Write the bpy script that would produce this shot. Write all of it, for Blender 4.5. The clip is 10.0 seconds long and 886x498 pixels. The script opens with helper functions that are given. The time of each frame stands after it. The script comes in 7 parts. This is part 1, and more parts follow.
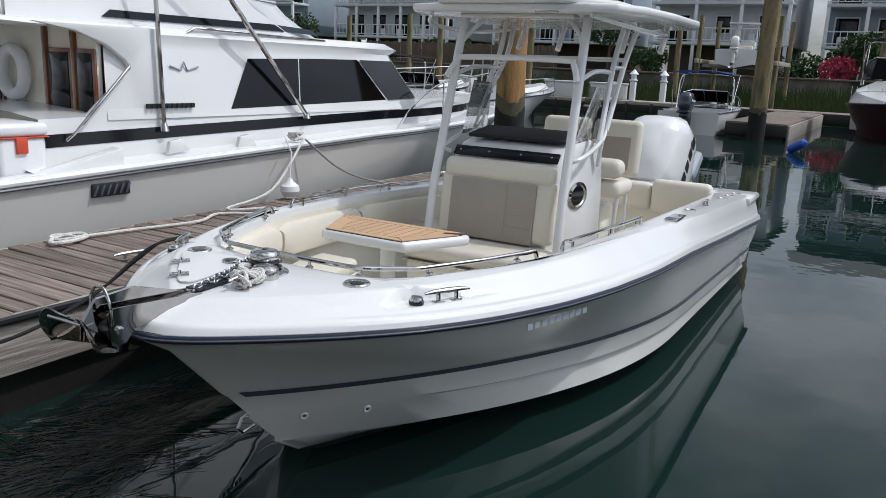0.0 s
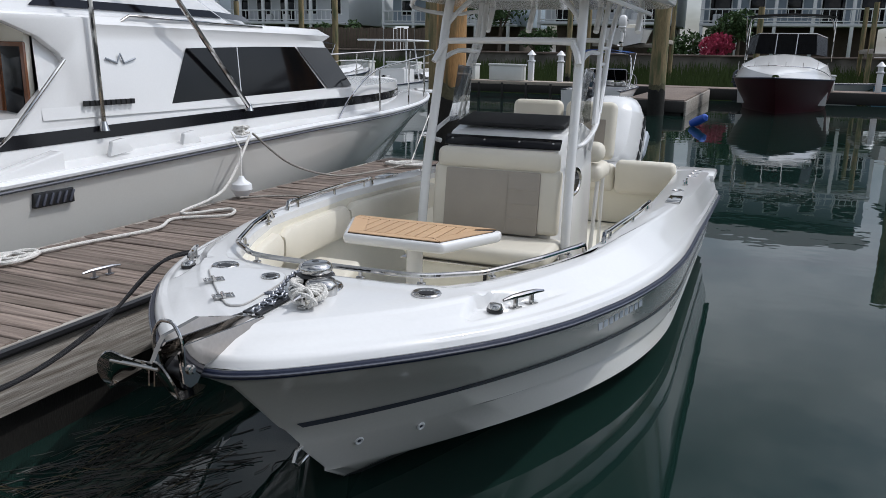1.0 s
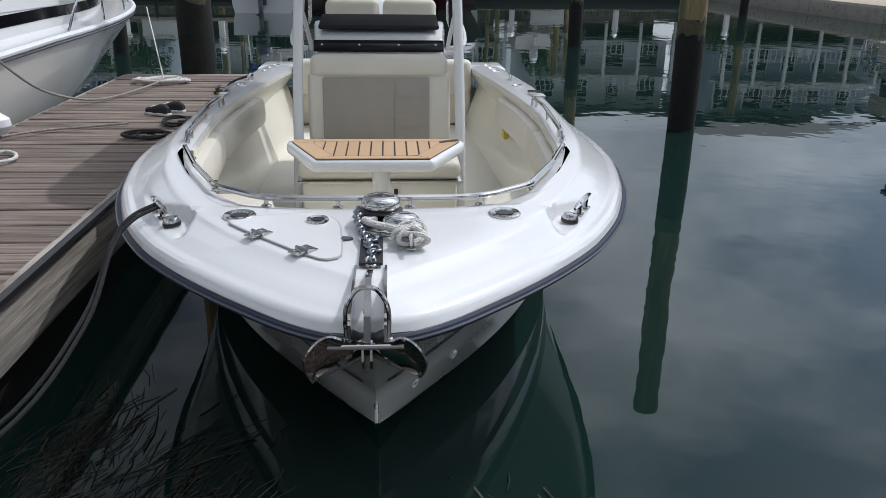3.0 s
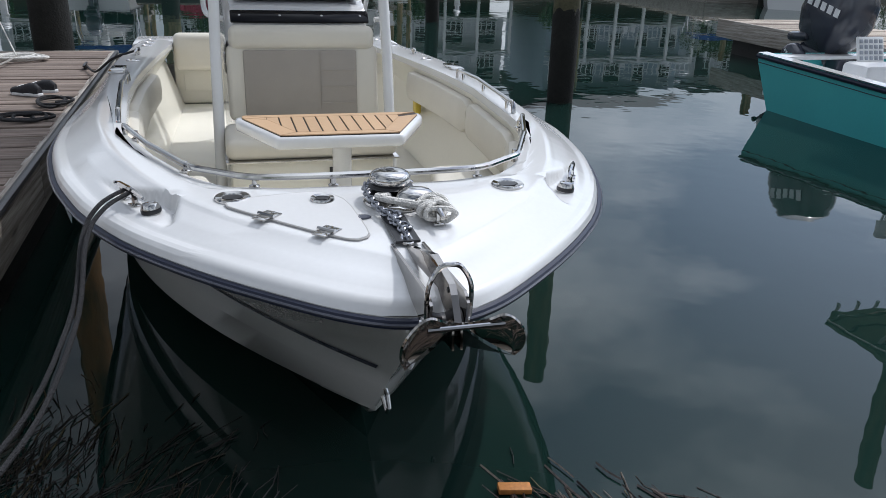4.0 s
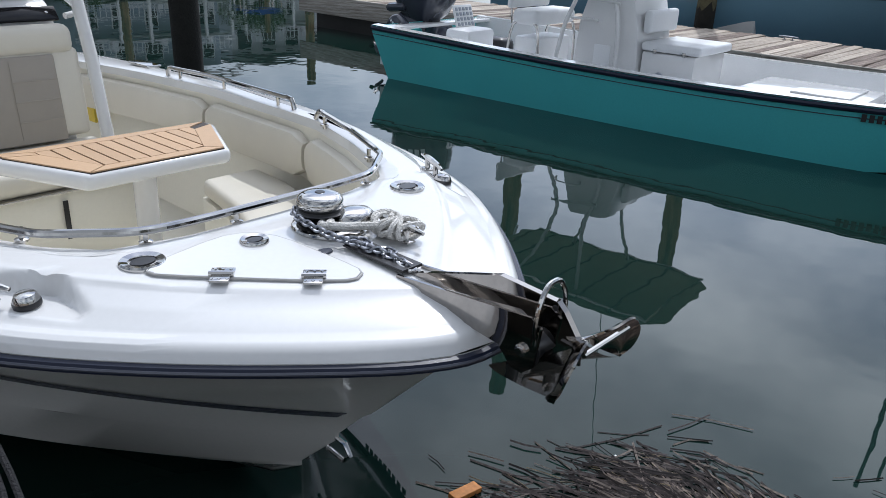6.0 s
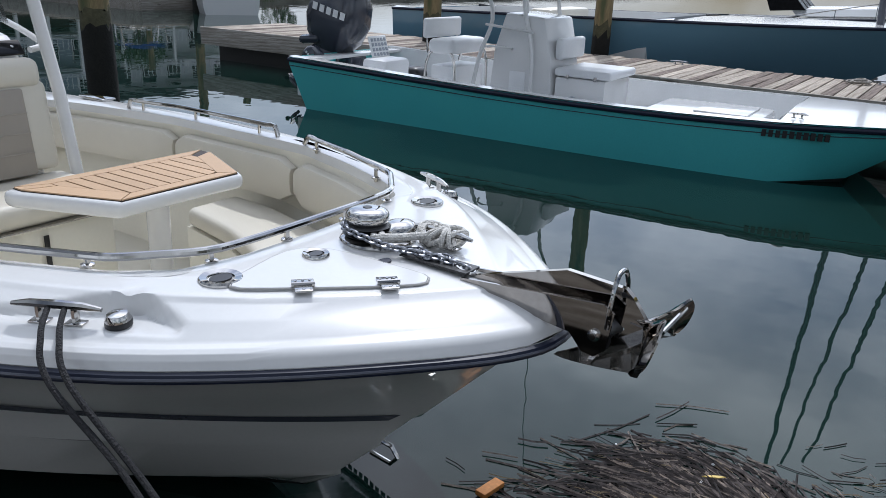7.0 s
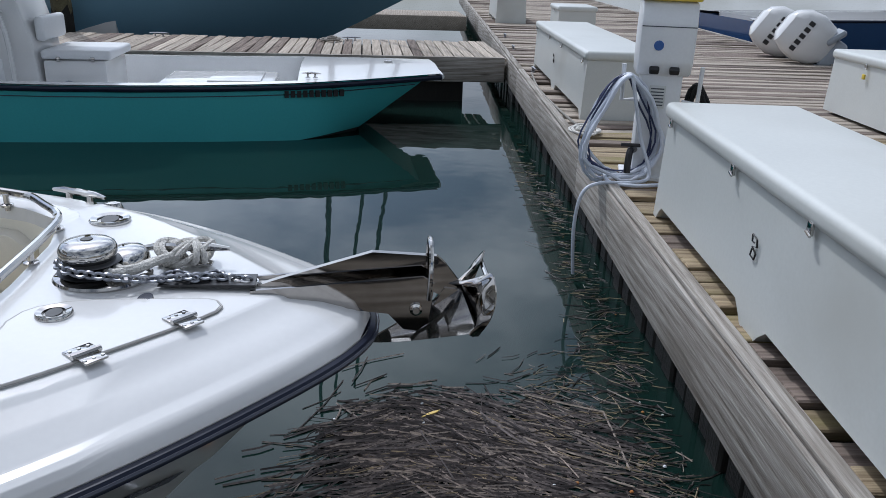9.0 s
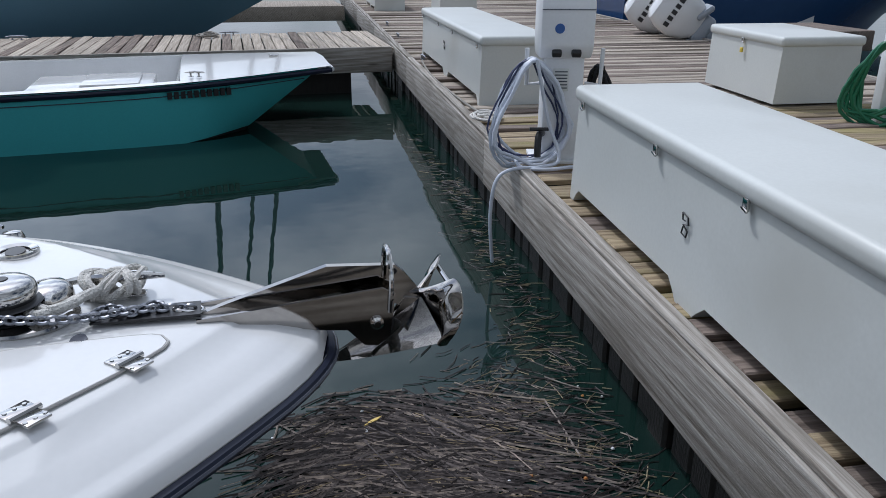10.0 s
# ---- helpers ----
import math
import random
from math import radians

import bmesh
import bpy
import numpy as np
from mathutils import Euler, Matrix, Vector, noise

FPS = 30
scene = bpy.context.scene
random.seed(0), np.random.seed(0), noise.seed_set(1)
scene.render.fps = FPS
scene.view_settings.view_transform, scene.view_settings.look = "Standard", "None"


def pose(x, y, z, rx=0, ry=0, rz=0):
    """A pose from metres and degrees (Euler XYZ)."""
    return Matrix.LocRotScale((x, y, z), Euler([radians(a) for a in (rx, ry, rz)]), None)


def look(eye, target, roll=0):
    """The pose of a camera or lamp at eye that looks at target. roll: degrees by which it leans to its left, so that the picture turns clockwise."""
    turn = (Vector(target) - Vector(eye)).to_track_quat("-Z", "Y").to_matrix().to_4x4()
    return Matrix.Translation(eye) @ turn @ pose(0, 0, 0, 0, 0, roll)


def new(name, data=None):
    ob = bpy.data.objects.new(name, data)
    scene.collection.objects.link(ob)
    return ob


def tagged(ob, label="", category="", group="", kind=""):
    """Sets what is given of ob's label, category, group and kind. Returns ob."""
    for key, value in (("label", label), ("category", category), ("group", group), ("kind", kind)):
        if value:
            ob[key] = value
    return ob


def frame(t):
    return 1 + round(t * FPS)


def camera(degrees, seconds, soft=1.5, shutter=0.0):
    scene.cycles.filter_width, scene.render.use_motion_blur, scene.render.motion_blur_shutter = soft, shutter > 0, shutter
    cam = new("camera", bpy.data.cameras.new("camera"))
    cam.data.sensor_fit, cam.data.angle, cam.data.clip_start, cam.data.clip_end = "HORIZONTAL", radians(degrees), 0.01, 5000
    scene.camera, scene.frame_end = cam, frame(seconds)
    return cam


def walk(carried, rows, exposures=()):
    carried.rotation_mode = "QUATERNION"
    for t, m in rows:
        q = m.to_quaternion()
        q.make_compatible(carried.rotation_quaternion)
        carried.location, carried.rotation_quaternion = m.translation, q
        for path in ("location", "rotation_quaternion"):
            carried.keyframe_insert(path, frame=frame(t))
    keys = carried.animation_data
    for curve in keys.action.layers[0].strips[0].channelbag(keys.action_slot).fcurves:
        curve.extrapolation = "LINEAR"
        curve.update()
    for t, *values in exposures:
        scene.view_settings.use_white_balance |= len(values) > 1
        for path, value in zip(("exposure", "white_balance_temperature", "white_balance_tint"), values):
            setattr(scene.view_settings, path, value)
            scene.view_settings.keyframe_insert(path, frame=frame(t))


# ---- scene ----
cam = camera(58.8, 10.0, soft=0.8)
EXPOSURES = [(0,-0.24,6180,10),(2,-0.34,6150,10),(3.8,-0.14,6080,10),(4.5,-0.12,6050,10),(5.5,-0.06,6000,10),(7.5,-0.26,5900,10),(10,-0.47,5850,10)]
PATH = [
    (0, (2.537, -1.293, 2.101), (1.571, 0.398, 1.646), 2.5),
    (0.5, (2.116, -1.377, 2.096), (1.289, 0.381, 1.623), 2.0),
    (1, (1.707, -1.352, 2.083), (0.988, 0.45, 1.599), 1.1),
    (1.5, (1.297, -1.287, 2.087), (0.801, 0.582, 1.576), 1.2),
    (2, (0.893, -1.369, 2.093), (0.664, 0.54, 1.542), 1.9),
    (2.5, (0.497, -1.354, 2.059), (0.387, 0.556, 1.474), 2.0),
    (2.7, (0.312, -1.351, 2.055), (0.301, 0.543, 1.413), 1.0),
    (3.8, (-0.415, -1.24, 1.988), (0.02, 0.568, 1.253), 2.5),
    (4, (-0.513, -1.159, 1.979), (0.004, 0.626, 1.239), 2.1),
    (4.5, (-0.765, -0.973, 1.956), (0.088, 0.677, 1.215), 3.0),
    (5, (-1.084, -0.889, 1.995), (0.002, 0.619, 1.255), 2.8),
    (5.5, (-1.259, -0.712, 1.961), (-0.012, 0.669, 1.228), 2.3),
    (5.7, (-1.304, -0.537, 1.976), (0.007, 0.766, 1.211), 2.3),
    (6.8, (-1.806, -0.158, 1.949), (-0.249, 0.901, 1.276), 3.3),
    (7, (-1.857, -0.099, 1.954), (-0.274, 0.921, 1.28), 2.5),
    (7.5, (-1.848, 0.158, 1.954), (-0.112, 0.886, 1.277), 0.9),
    (8, (-1.857, 0.358, 1.93), (-0.01, 0.709, 1.249), 2.3),
    (8.5, (-1.943, 0.582, 1.945), (-0.066, 0.598, 1.255), 1.9),
    (9, (-1.918, 0.712, 1.92), (-0.053, 0.512, 1.225), 1.9),
    (9.5, (-1.781, 0.836, 1.904), (0.048, 0.448, 1.196), -0.5),
    (10, (-1.779, 0.863, 1.923), (0.027, 0.39, 1.205), 0.3),
]
walk(cam, [(t, look(eye, target, roll)) for t, eye, target, roll in PATH], EXPOSURES)

# ---- sky, sun ----
SUN_EL, SUN_AZ = 55.0, 28.0          # elevation; azimuth counted from +x towards +y
world = bpy.data.worlds.new("sky")
scene.world = world
world.use_nodes = True
wn, wl = world.node_tree.nodes, world.node_tree.links
bg = wn["Background"]
sky = wn.new("ShaderNodeTexSky")
sky.sky_type, sky.sun_disc = "NISHITA", False
sky.sun_elevation, sky.sun_rotation = radians(SUN_EL), radians(90 - SUN_AZ)
sky.dust_density = 2.0
# broken cloud all over the sky
wtc, wmap = wn.new("ShaderNodeTexCoord"), wn.new("ShaderNodeMapping")
wmap.inputs["Scale"].default_value = (1.0, 1.0, 2.2)
wnoise, wramp, wmix = wn.new("ShaderNodeTexNoise"), wn.new("ShaderNodeValToRGB"), wn.new("ShaderNodeMix")
wnoise.inputs["Scale"].default_value, wnoise.inputs["Detail"].default_value, wnoise.inputs["Roughness"].default_value = 2.3, 6, 0.55
wramp.color_ramp.elements[0].position, wramp.color_ramp.elements[1].position = 0.36, 0.64
wmix.data_type = "RGBA"
wmix.inputs["B"].default_value = (15.0, 15.6, 16.4, 1)
wl.new(wtc.outputs["Generated"], wmap.inputs["Vector"])
wl.new(wmap.outputs["Vector"], wnoise.inputs["Vector"])
wl.new(wnoise.outputs["Fac"], wramp.inputs["Fac"])
wl.new(wramp.outputs["Color"], wmix.inputs["Factor"])
wl.new(sky.outputs["Color"], wmix.inputs["A"])
# cloud is brighter towards the sun
wdot, wrng, wmulc = wn.new("ShaderNodeVectorMath"), wn.new("ShaderNodeMapRange"), wn.new("ShaderNodeVectorMath")
wdot.operation, wmulc.operation = "DOT_PRODUCT", "SCALE"
wdot.inputs[1].default_value = (math.cos(radians(SUN_EL)) * math.cos(radians(SUN_AZ)), math.cos(radians(SUN_EL)) * math.sin(radians(SUN_AZ)), math.sin(radians(SUN_EL)))
wrng.inputs["From Min"].default_value, wrng.inputs["From Max"].default_value = 0.60, 0.97
wrng.inputs["To Min"].default_value, wrng.inputs["To Max"].default_value = 0.57, 2.7
wl.new(wtc.outputs["Generated"], wdot.inputs[0])
wl.new(wdot.outputs["Value"], wrng.inputs["Value"])
wl.new(wmix.outputs["Result"], wmulc.inputs[0])
# and paler low down, where more cloud lies in the line of sight
wsep, wlow, wboth = wn.new("ShaderNodeSeparateXYZ"), wn.new("ShaderNodeMapRange"), wn.new("ShaderNodeMath")
wlow.inputs["From Min"].default_value, wlow.inputs["From Max"].default_value = 0.20, 0.50
wlow.inputs["To Min"].default_value, wlow.inputs["To Max"].default_value = 1.5, 0.88
wboth.operation = "MULTIPLY"
wl.new(wtc.outputs["Generated"], wsep.inputs[0])
wl.new(wsep.outputs["Z"], wlow.inputs["Value"])
wl.new(wrng.outputs["Result"], wboth.inputs[0])
wl.new(wlow.outputs["Result"], wboth.inputs[1])
wl.new(wboth.outputs[0], wmulc.inputs["Scale"])
wl.new(wmulc.outputs["Vector"], bg.inputs["Color"])
bg.inputs["Strength"].default_value = 0.085
sun = new("sun", bpy.data.lights.new("sun", "SUN"))
sun.data.energy, sun.data.angle, sun.data.color = 2.2, radians(0.6), (1.0, 0.975, 0.94)
sun_from = Vector((math.cos(radians(SUN_EL)) * math.cos(radians(SUN_AZ)), math.cos(radians(SUN_EL)) * math.sin(radians(SUN_AZ)), math.sin(radians(SUN_EL))))
sun.matrix_world = look(sun_from * 60, (0, 0, 0))


# ---- materials ----
def material(name, col, rough=0.5, metal=0.0, var=0.12, scale=6.0, bump=0.0, bump_scale=60.0, coat=0.0, stretch=(1, 1, 1), rnd=0.0, stain=None, stain_at=0.6, transmission=0.0, spec=0.5):
    m = bpy.data.materials.new(name)
    m.use_nodes = True
    n, l = m.node_tree.nodes, m.node_tree.links
    p = n["Principled BSDF"]
    p.inputs["Roughness"].default_value, p.inputs["Metallic"].default_value = rough, metal
    p.inputs["Coat Weight"].default_value, p.inputs["Coat Roughness"].default_value = coat, 0.06
    p.inputs["Transmission Weight"].default_value = transmission
    p.inputs["Specular IOR Level"].default_value = spec
    tc, mp = n.new("ShaderNodeTexCoord"), n.new("ShaderNodeMapping")
    mp.inputs["Scale"].default_value = stretch
    l.new(tc.outputs["Object"], mp.inputs["Vector"])
    big, fine = n.new("ShaderNodeTexNoise"), n.new("ShaderNodeTexNoise")
    big.inputs["Scale"].default_value, big.inputs["Detail"].default_value = scale, 5
    fine.inputs["Scale"].default_value, fine.inputs["Detail"].default_value = bump_scale, 4
    l.new(mp.outputs["Vector"], big.inputs["Vector"])
    l.new(mp.outputs["Vector"], fine.inputs["Vector"])
    mixn = n.new("ShaderNodeMath")
    mixn.operation = "ADD"
    l.new(big.outputs["Fac"], mixn.inputs[0])
    l.new(fine.outputs["Fac"], mixn.inputs[1])
    hsv = n.new("ShaderNodeHueSaturation")
    hsv.inputs["Color"].default_value = (*col, 1)
    rng = n.new("ShaderNodeMapRange")
    rng.inputs["From Min"].default_value, rng.inputs["From Max"].default_value = 0.6, 1.4
    rng.inputs["To Min"].default_value, rng.inputs["To Max"].default_value = 1 - var, 1 + var
    l.new(mixn.outputs[0], rng.inputs["Value"])
    val = rng.outputs["Result"]
    if rnd:
        info, r2, mul = n.new("ShaderNodeObjectInfo"), n.new("ShaderNodeMapRange"), n.new("ShaderNodeMath")
        r2.inputs["To Min"].default_value, r2.inputs["To Max"].default_value = 1 - rnd, 1 + rnd
        l.new(info.outputs["Random"], r2.inputs["Value"])
        mul.operation = "MULTIPLY"
        l.new(val, mul.inputs[0])
        l.new(r2.outputs["Result"], mul.inputs[1])
        val = mul.outputs[0]
    l.new(val, hsv.inputs["Value"])
    out = hsv.outputs["Color"]
    if stain:
        sn, sr, sm = n.new("ShaderNodeTexNoise"), n.new("ShaderNodeMapRange"), n.new("ShaderNodeMix")
        sn.inputs["Scale"].default_value, sn.inputs["Detail"].default_value = scale * 0.35, 6
        l.new(mp.outputs["Vector"], sn.inputs["Vector"])
        sr.inputs["From Min"].default_value, sr.inputs["From Max"].default_value = stain_at - 0.08, stain_at + 0.1
        l.new(sn.outputs["Fac"], sr.inputs["Value"])
        sm.data_type = "RGBA"
        l.new(sr.outputs["Result"], sm.inputs["Factor"])
        l.new(out, sm.inputs["A"])
        sm.inputs["B"].default_value = (*stain, 1)
        out = sm.outputs["Result"]
    l.new(out, p.inputs["Base Color"])
    if bump:
        b = n.new("ShaderNodeBump")
        b.inputs["Strength"].default_value, b.inputs["Distance"].default_value = min(1.0, bump), 0.01
        l.new(fine.outputs["Fac"], b.inputs["Height"])
        l.new(b.outputs["Normal"], p.inputs["Normal"])
    return m


def timber(name, light, dark, rnd=0.15, patch=None):
    """Weathered board, long grain along its own x, with dark knots and stained patches."""
    m = bpy.data.materials.new(name)
    m.use_nodes = True
    n, l = m.node_tree.nodes, m.node_tree.links
    p = n["Principled BSDF"]
    p.inputs["Roughness"].default_value = 0.85
    tc, info, off, add = n.new("ShaderNodeTexCoord"), n.new("ShaderNodeObjectInfo"), n.new("ShaderNodeVectorMath"), n.new("ShaderNodeVectorMath")
    off.operation, add.operation = "SCALE", "ADD"
    off.inputs[0].default_value = (41.0, 17.0, 29.0)
    l.new(info.outputs["Random"], off.inputs["Scale"])
    l.new(tc.outputs["Object"], add.inputs[0])
    l.new(off.outputs["Vector"], add.inputs[1])

    def stretched(kind, sc, **kw):
        mp, t = n.new("ShaderNodeMapping"), n.new(kind)
        mp.inputs["Scale"].default_value = sc
        l.new(add.outputs["Vector"], mp.inputs["Vector"])
        l.new(mp.outputs["Vector"], t.inputs["Vector"])
        for k, v in kw.items():
            t.inputs[k].default_value = v
        return t
    streak = stretched("ShaderNodeTexNoise", (1.6, 60, 60), Scale=1.0, Detail=8.0, Roughness=0.7)
    fibre = stretched("ShaderNodeTexNoise", (9, 220, 220), Scale=1.0, Detail=3.0)
    wave = stretched("ShaderNodeTexWave", (0.05, 1.0, 1.0), Scale=11.0, Distortion=7.0, Detail=2.0)
    wave.bands_direction = "DIAGONAL"
    wave.inputs["Detail Scale"].default_value = 0.9
    blot = stretched("ShaderNodeTexNoise", (0.9, 3.5, 3.5), Scale=1.4, Detail=5.0)
    knot = stretched("ShaderNodeTexVoronoi", (1.1, 7.0, 7.0), Scale=1.0)

    def math_node(op, a, b):
        q = n.new("ShaderNodeMath")
        q.operation = op
        for k, v in enumerate((a, b)):
            if isinstance(v, (int, float)):
                q.inputs[k].default_value = v
            else:
                l.new(v, q.inputs[k])
        return q.outputs[0]
    grain = math_node("ADD", math_node("MULTIPLY", streak.outputs["Fac"], 0.95), math_node("MULTIPLY", wave.outputs["Fac"], 0.16))
    grain = math_node("ADD", grain, math_node("MULTIPLY", fibre.outputs["Fac"], 0.35))
    ramp = n.new("ShaderNodeValToRGB")
    ramp.color_ramp.elements[0].position, ramp.color_ramp.elements[1].position = 0.50, 0.92
    ramp.color_ramp.elements[0].color, ramp.color_ramp.elements[1].color = (*dark, 1), (*light, 1)
    l.new(grain, ramp.inputs["Fac"])
    out = ramp.outputs["Color"]

    def blend(fac_out, lo, hi, col, src, strength=1.0):
        r, x = n.new("ShaderNodeMapRange"), n.new("ShaderNodeMix")
        r.inputs["From Min"].default_value, r.inputs["From Max"].default_value = lo, hi
        r.inputs["To Max"].default_value = strength
        l.new(fac_out, r.inputs["Value"])
        x.data_type = "RGBA"
        l.new(r.outputs["Result"], x.inputs["Factor"])
        l.new(src, x.inputs["A"])
        x.inputs["B"].default_value = (*col, 1)
        return x.outputs["Result"]
    if patch:
        out = blend(blot.outputs["Fac"], 0.50, 0.68, patch, out, 0.7)
    out = blend(knot.outputs["Distance"], 0.13, 0.05, [c * 0.45 for c in dark], out, 0.85)
    hsv, r2 = n.new("ShaderNodeHueSaturation"), n.new("ShaderNodeMapRange")
    r2.inputs["To Min"].default_value, r2.inputs["To Max"].default_value = 1 - rnd, 1 + rnd
    l.new(info.outputs["Random"], r2.inputs["Value"])
    l.new(r2.outputs["Result"], hsv.inputs["Value"])
    l.new(out, hsv.inputs["Color"])
    l.new(hsv.outputs["Color"], p.inputs["Base Color"])
    b = n.new("ShaderNodeBump")
    b.inputs["Strength"].default_value, b.inputs["Distance"].default_value = 0.7, 0.006
    l.new(grain, b.inputs["Height"])
    l.new(b.outputs["Normal"], p.inputs["Normal"])
    return m


def straw(name, stops, rough):
    """Loose stems, each of its own colour."""
    m = bpy.data.materials.new(name)
    m.use_nodes = True
    n, l = m.node_tree.nodes, m.node_tree.links
    p = n["Principled BSDF"]
    p.inputs["Roughness"].default_value = rough
    geo, ramp, tc, nz, mul = n.new("ShaderNodeNewGeometry"), n.new("ShaderNodeValToRGB"), n.new("ShaderNodeTexCoord"), n.new("ShaderNodeTexNoise"), n.new("ShaderNodeHueSaturation")
    while len(ramp.color_ramp.elements) < len(stops):
        ramp.color_ramp.elements.new(0.5)
    for e, (pos, col) in zip(ramp.color_ramp.elements, stops):
        e.position, e.color = pos, (*col, 1)
    nz.inputs["Scale"].default_value = 45.0
    l.new(tc.outputs["Object"], nz.inputs["Vector"])
    r = n.new("ShaderNodeMapRange")
    r.inputs["From Min"].default_value, r.inputs["From Max"].default_value = 0.3, 0.7
    r.inputs["To Min"].default_value, r.inputs["To Max"].default_value = 0.6, 1.4
    l.new(nz.outputs["Fac"], r.inputs["Value"])
    l.new(r.outputs["Result"], mul.inputs["Value"])
    l.new(geo.outputs["Random Per Island"], ramp.inputs["Fac"])
    l.new(ramp.outputs["Color"], mul.inputs["Color"])
    l.new(mul.outputs["Color"], p.inputs["Base Color"])
    return m


GEL = material("white_gelcoat", (0.69, 0.69, 0.685), 0.2, var=0.025, scale=1.5, coat=0.5)
HULLW = material("hull_gelcoat", (0.58, 0.572, 0.54), 0.16, var=0.03, scale=1.2, coat=0.6)
LINER = material("cream_liner", (0.78, 0.75, 0.655), 0.3, var=0.03, scale=2, coat=0.2)
NONSKID = material("nonskid", (0.76, 0.73, 0.64), 0.6, var=0.05, scale=3, bump=0.4, bump_scale=260)
VINYL = material("cream_vinyl", (0.66, 0.62, 0.53), 0.45, var=0.05, scale=5, bump=0.15, bump_scale=300)
TAUPE = material("taupe_vinyl", (0.33, 0.295, 0.25), 0.5, var=0.06, scale=8, bump=0.25, bump_scale=320)
NAVY = material("navy_rubber", (0.010, 0.014, 0.032), 0.4, var=0.1, spec=0.3)
STRIPE = material("grey_stripe", (0.07, 0.075, 0.095), 0.25, var=0.05)
BOTTOM = material("black_bottom_paint", (0.012, 0.014, 0.015), 0.6, var=0.3, bump=0.3)
BLACK = material("black_plastic", (0.012, 0.012, 0.014), 0.35, var=0.1)
GLOSSB = material("black_gloss", (0.005, 0.005, 0.007), 0.10, var=0.05, spec=0.3)
STEEL = material("stainless_steel", (0.50, 0.49, 0.475), 0.05, metal=1.0, var=0.04, scale=20)
CHAIN = material("galvanised_chain", (0.30, 0.31, 0.34), 0.35, metal=1.0, var=0.25, scale=60)
TEAK = material("teak_planking", (0.50, 0.325, 0.185), 0.55, var=0.12, scale=7, stretch=(3, 40, 3), rnd=0.07)
CAULK = material("dark_caulk", (0.03, 0.02, 0.015), 0.7, var=0.1)
ROPE = material("white_rope", (0.68, 0.66, 0.62), 0.85, var=0.25, scale=40, bump=1.0, bump_scale=160)
ROPEB = material("black_rope", (0.012, 0.012, 0.014), 0.8, var=0.3, scale=40, bump=1.0, bump_scale=160)
ROPEG = material("grey_rope", (0.30, 0.28, 0.25), 0.85, var=0.3, scale=40, bump=1.0, bump_scale=160)
PLANK = timber("weathered_plank", (0.27, 0.215, 0.18), (0.085, 0.062, 0.05), rnd=0.22, patch=(0.10, 0.08, 0.062))
PLANKY = timber("worn_plank", (0.40, 0.32, 0.205), (0.15, 0.105, 0.06), rnd=0.22, patch=(0.24, 0.215, 0.06))
PLANKL = timber("pale_plank", (0.52, 0.455, 0.38), (0.24, 0.195, 0.155), rnd=0.16, patch=(0.30, 0.26, 0.21))
FASCIA = timber("grey_timber", (0.46, 0.43, 0.39), (0.15, 0.125, 0.10), rnd=0.10, patch=(0.20, 0.175, 0.145))
# near-black: wet timber, and the under-deck shade put into colour
DARKWOOD = material("wet_and_shaded_timber", (0.018, 0.016, 0.014), 0.55, var=0.5, scale=5, stretch=(6, 6, 1), bump=0.6, bump_scale=20, rnd=0.3)
PILEW = material("pile_timber", (0.23, 0.175, 0.09), 0.85, var=0.35, scale=3, stretch=(6, 6, 0.8), bump=0.7, bump_scale=14, stain=(0.09, 0.10, 0.045), stain_at=0.52)
PILEO = material("orange_pile_timber", (0.30, 0.165, 0.06), 0.85, var=0.35, scale=3, stretch=(6, 6, 0.8), bump=0.7, bump_scale=14, stain=(0.07, 0.065, 0.03), stain_at=0.56)
PILEMID = material("pile_algae_band", (0.075, 0.070, 0.038), 0.9, var=0.5, scale=6, bump=0.8, bump_scale=25)
PILEWET = material("pile_wet_band", (0.011, 0.011, 0.009), 0.95, var=0.5, scale=8, bump=1.0, bump_scale=40)
TEALP = material("teal_gelcoat", (0.085, 0.48, 0.50), 0.3, var=0.07, scale=1.5, coat=0.3, stain=(0.10, 0.52, 0.50), stain_at=0.62)
BLUEP = material("blue_hull_paint", (0.15, 0.285, 0.385), 0.22, var=0.06, scale=1.2, coat=0.4)
REDP = material("maroon_hull_paint", (0.045, 0.010, 0.014), 0.35, var=0.08, coat=0.0, spec=0.15)
NAVYP = material("navy_hull_paint", (0.02, 0.06, 0.16), 0.2, var=0.08, coat=0.4)
CANVASB = material("blue_canvas", (0.02, 0.09, 0.30), 0.8, var=0.15, bump=0.4, bump_scale=120)
CANVASK = material("black_canvas", (0.015, 0.015, 0.017), 0.8, var=0.2, bump=0.4, bump_scale=120)
CANVAST = material("tan_canvas", (0.22, 0.24, 0.17), 0.85, var=0.2, bump=0.4, bump_scale=120)
BOXW = material("box_fibreglass", (0.61, 0.625, 0.60), 0.35, var=0.05, scale=2.2, coat=0.15, stain=(0.53, 0.535, 0.50), stain_at=0.66)
PVCW = material("white_plastic", (0.74, 0.75, 0.76), 0.35, var=0.04)
ENG = material("dark_grey_cowl", (0.03, 0.035, 0.05), 0.25, var=0.08, coat=0.5)
ENGL = material("silver_grey_cowl", (0.30, 0.33, 0.37), 0.3, var=0.06, coat=0.3)
GLASSK = material("tinted_window", (0.003, 0.003, 0.004), 0.06, var=0.05, spec=0.3)
CLEAR = material("clear_acrylic", (0.85, 0.88, 0.9), 0.02, var=0.0, transmission=1.0)
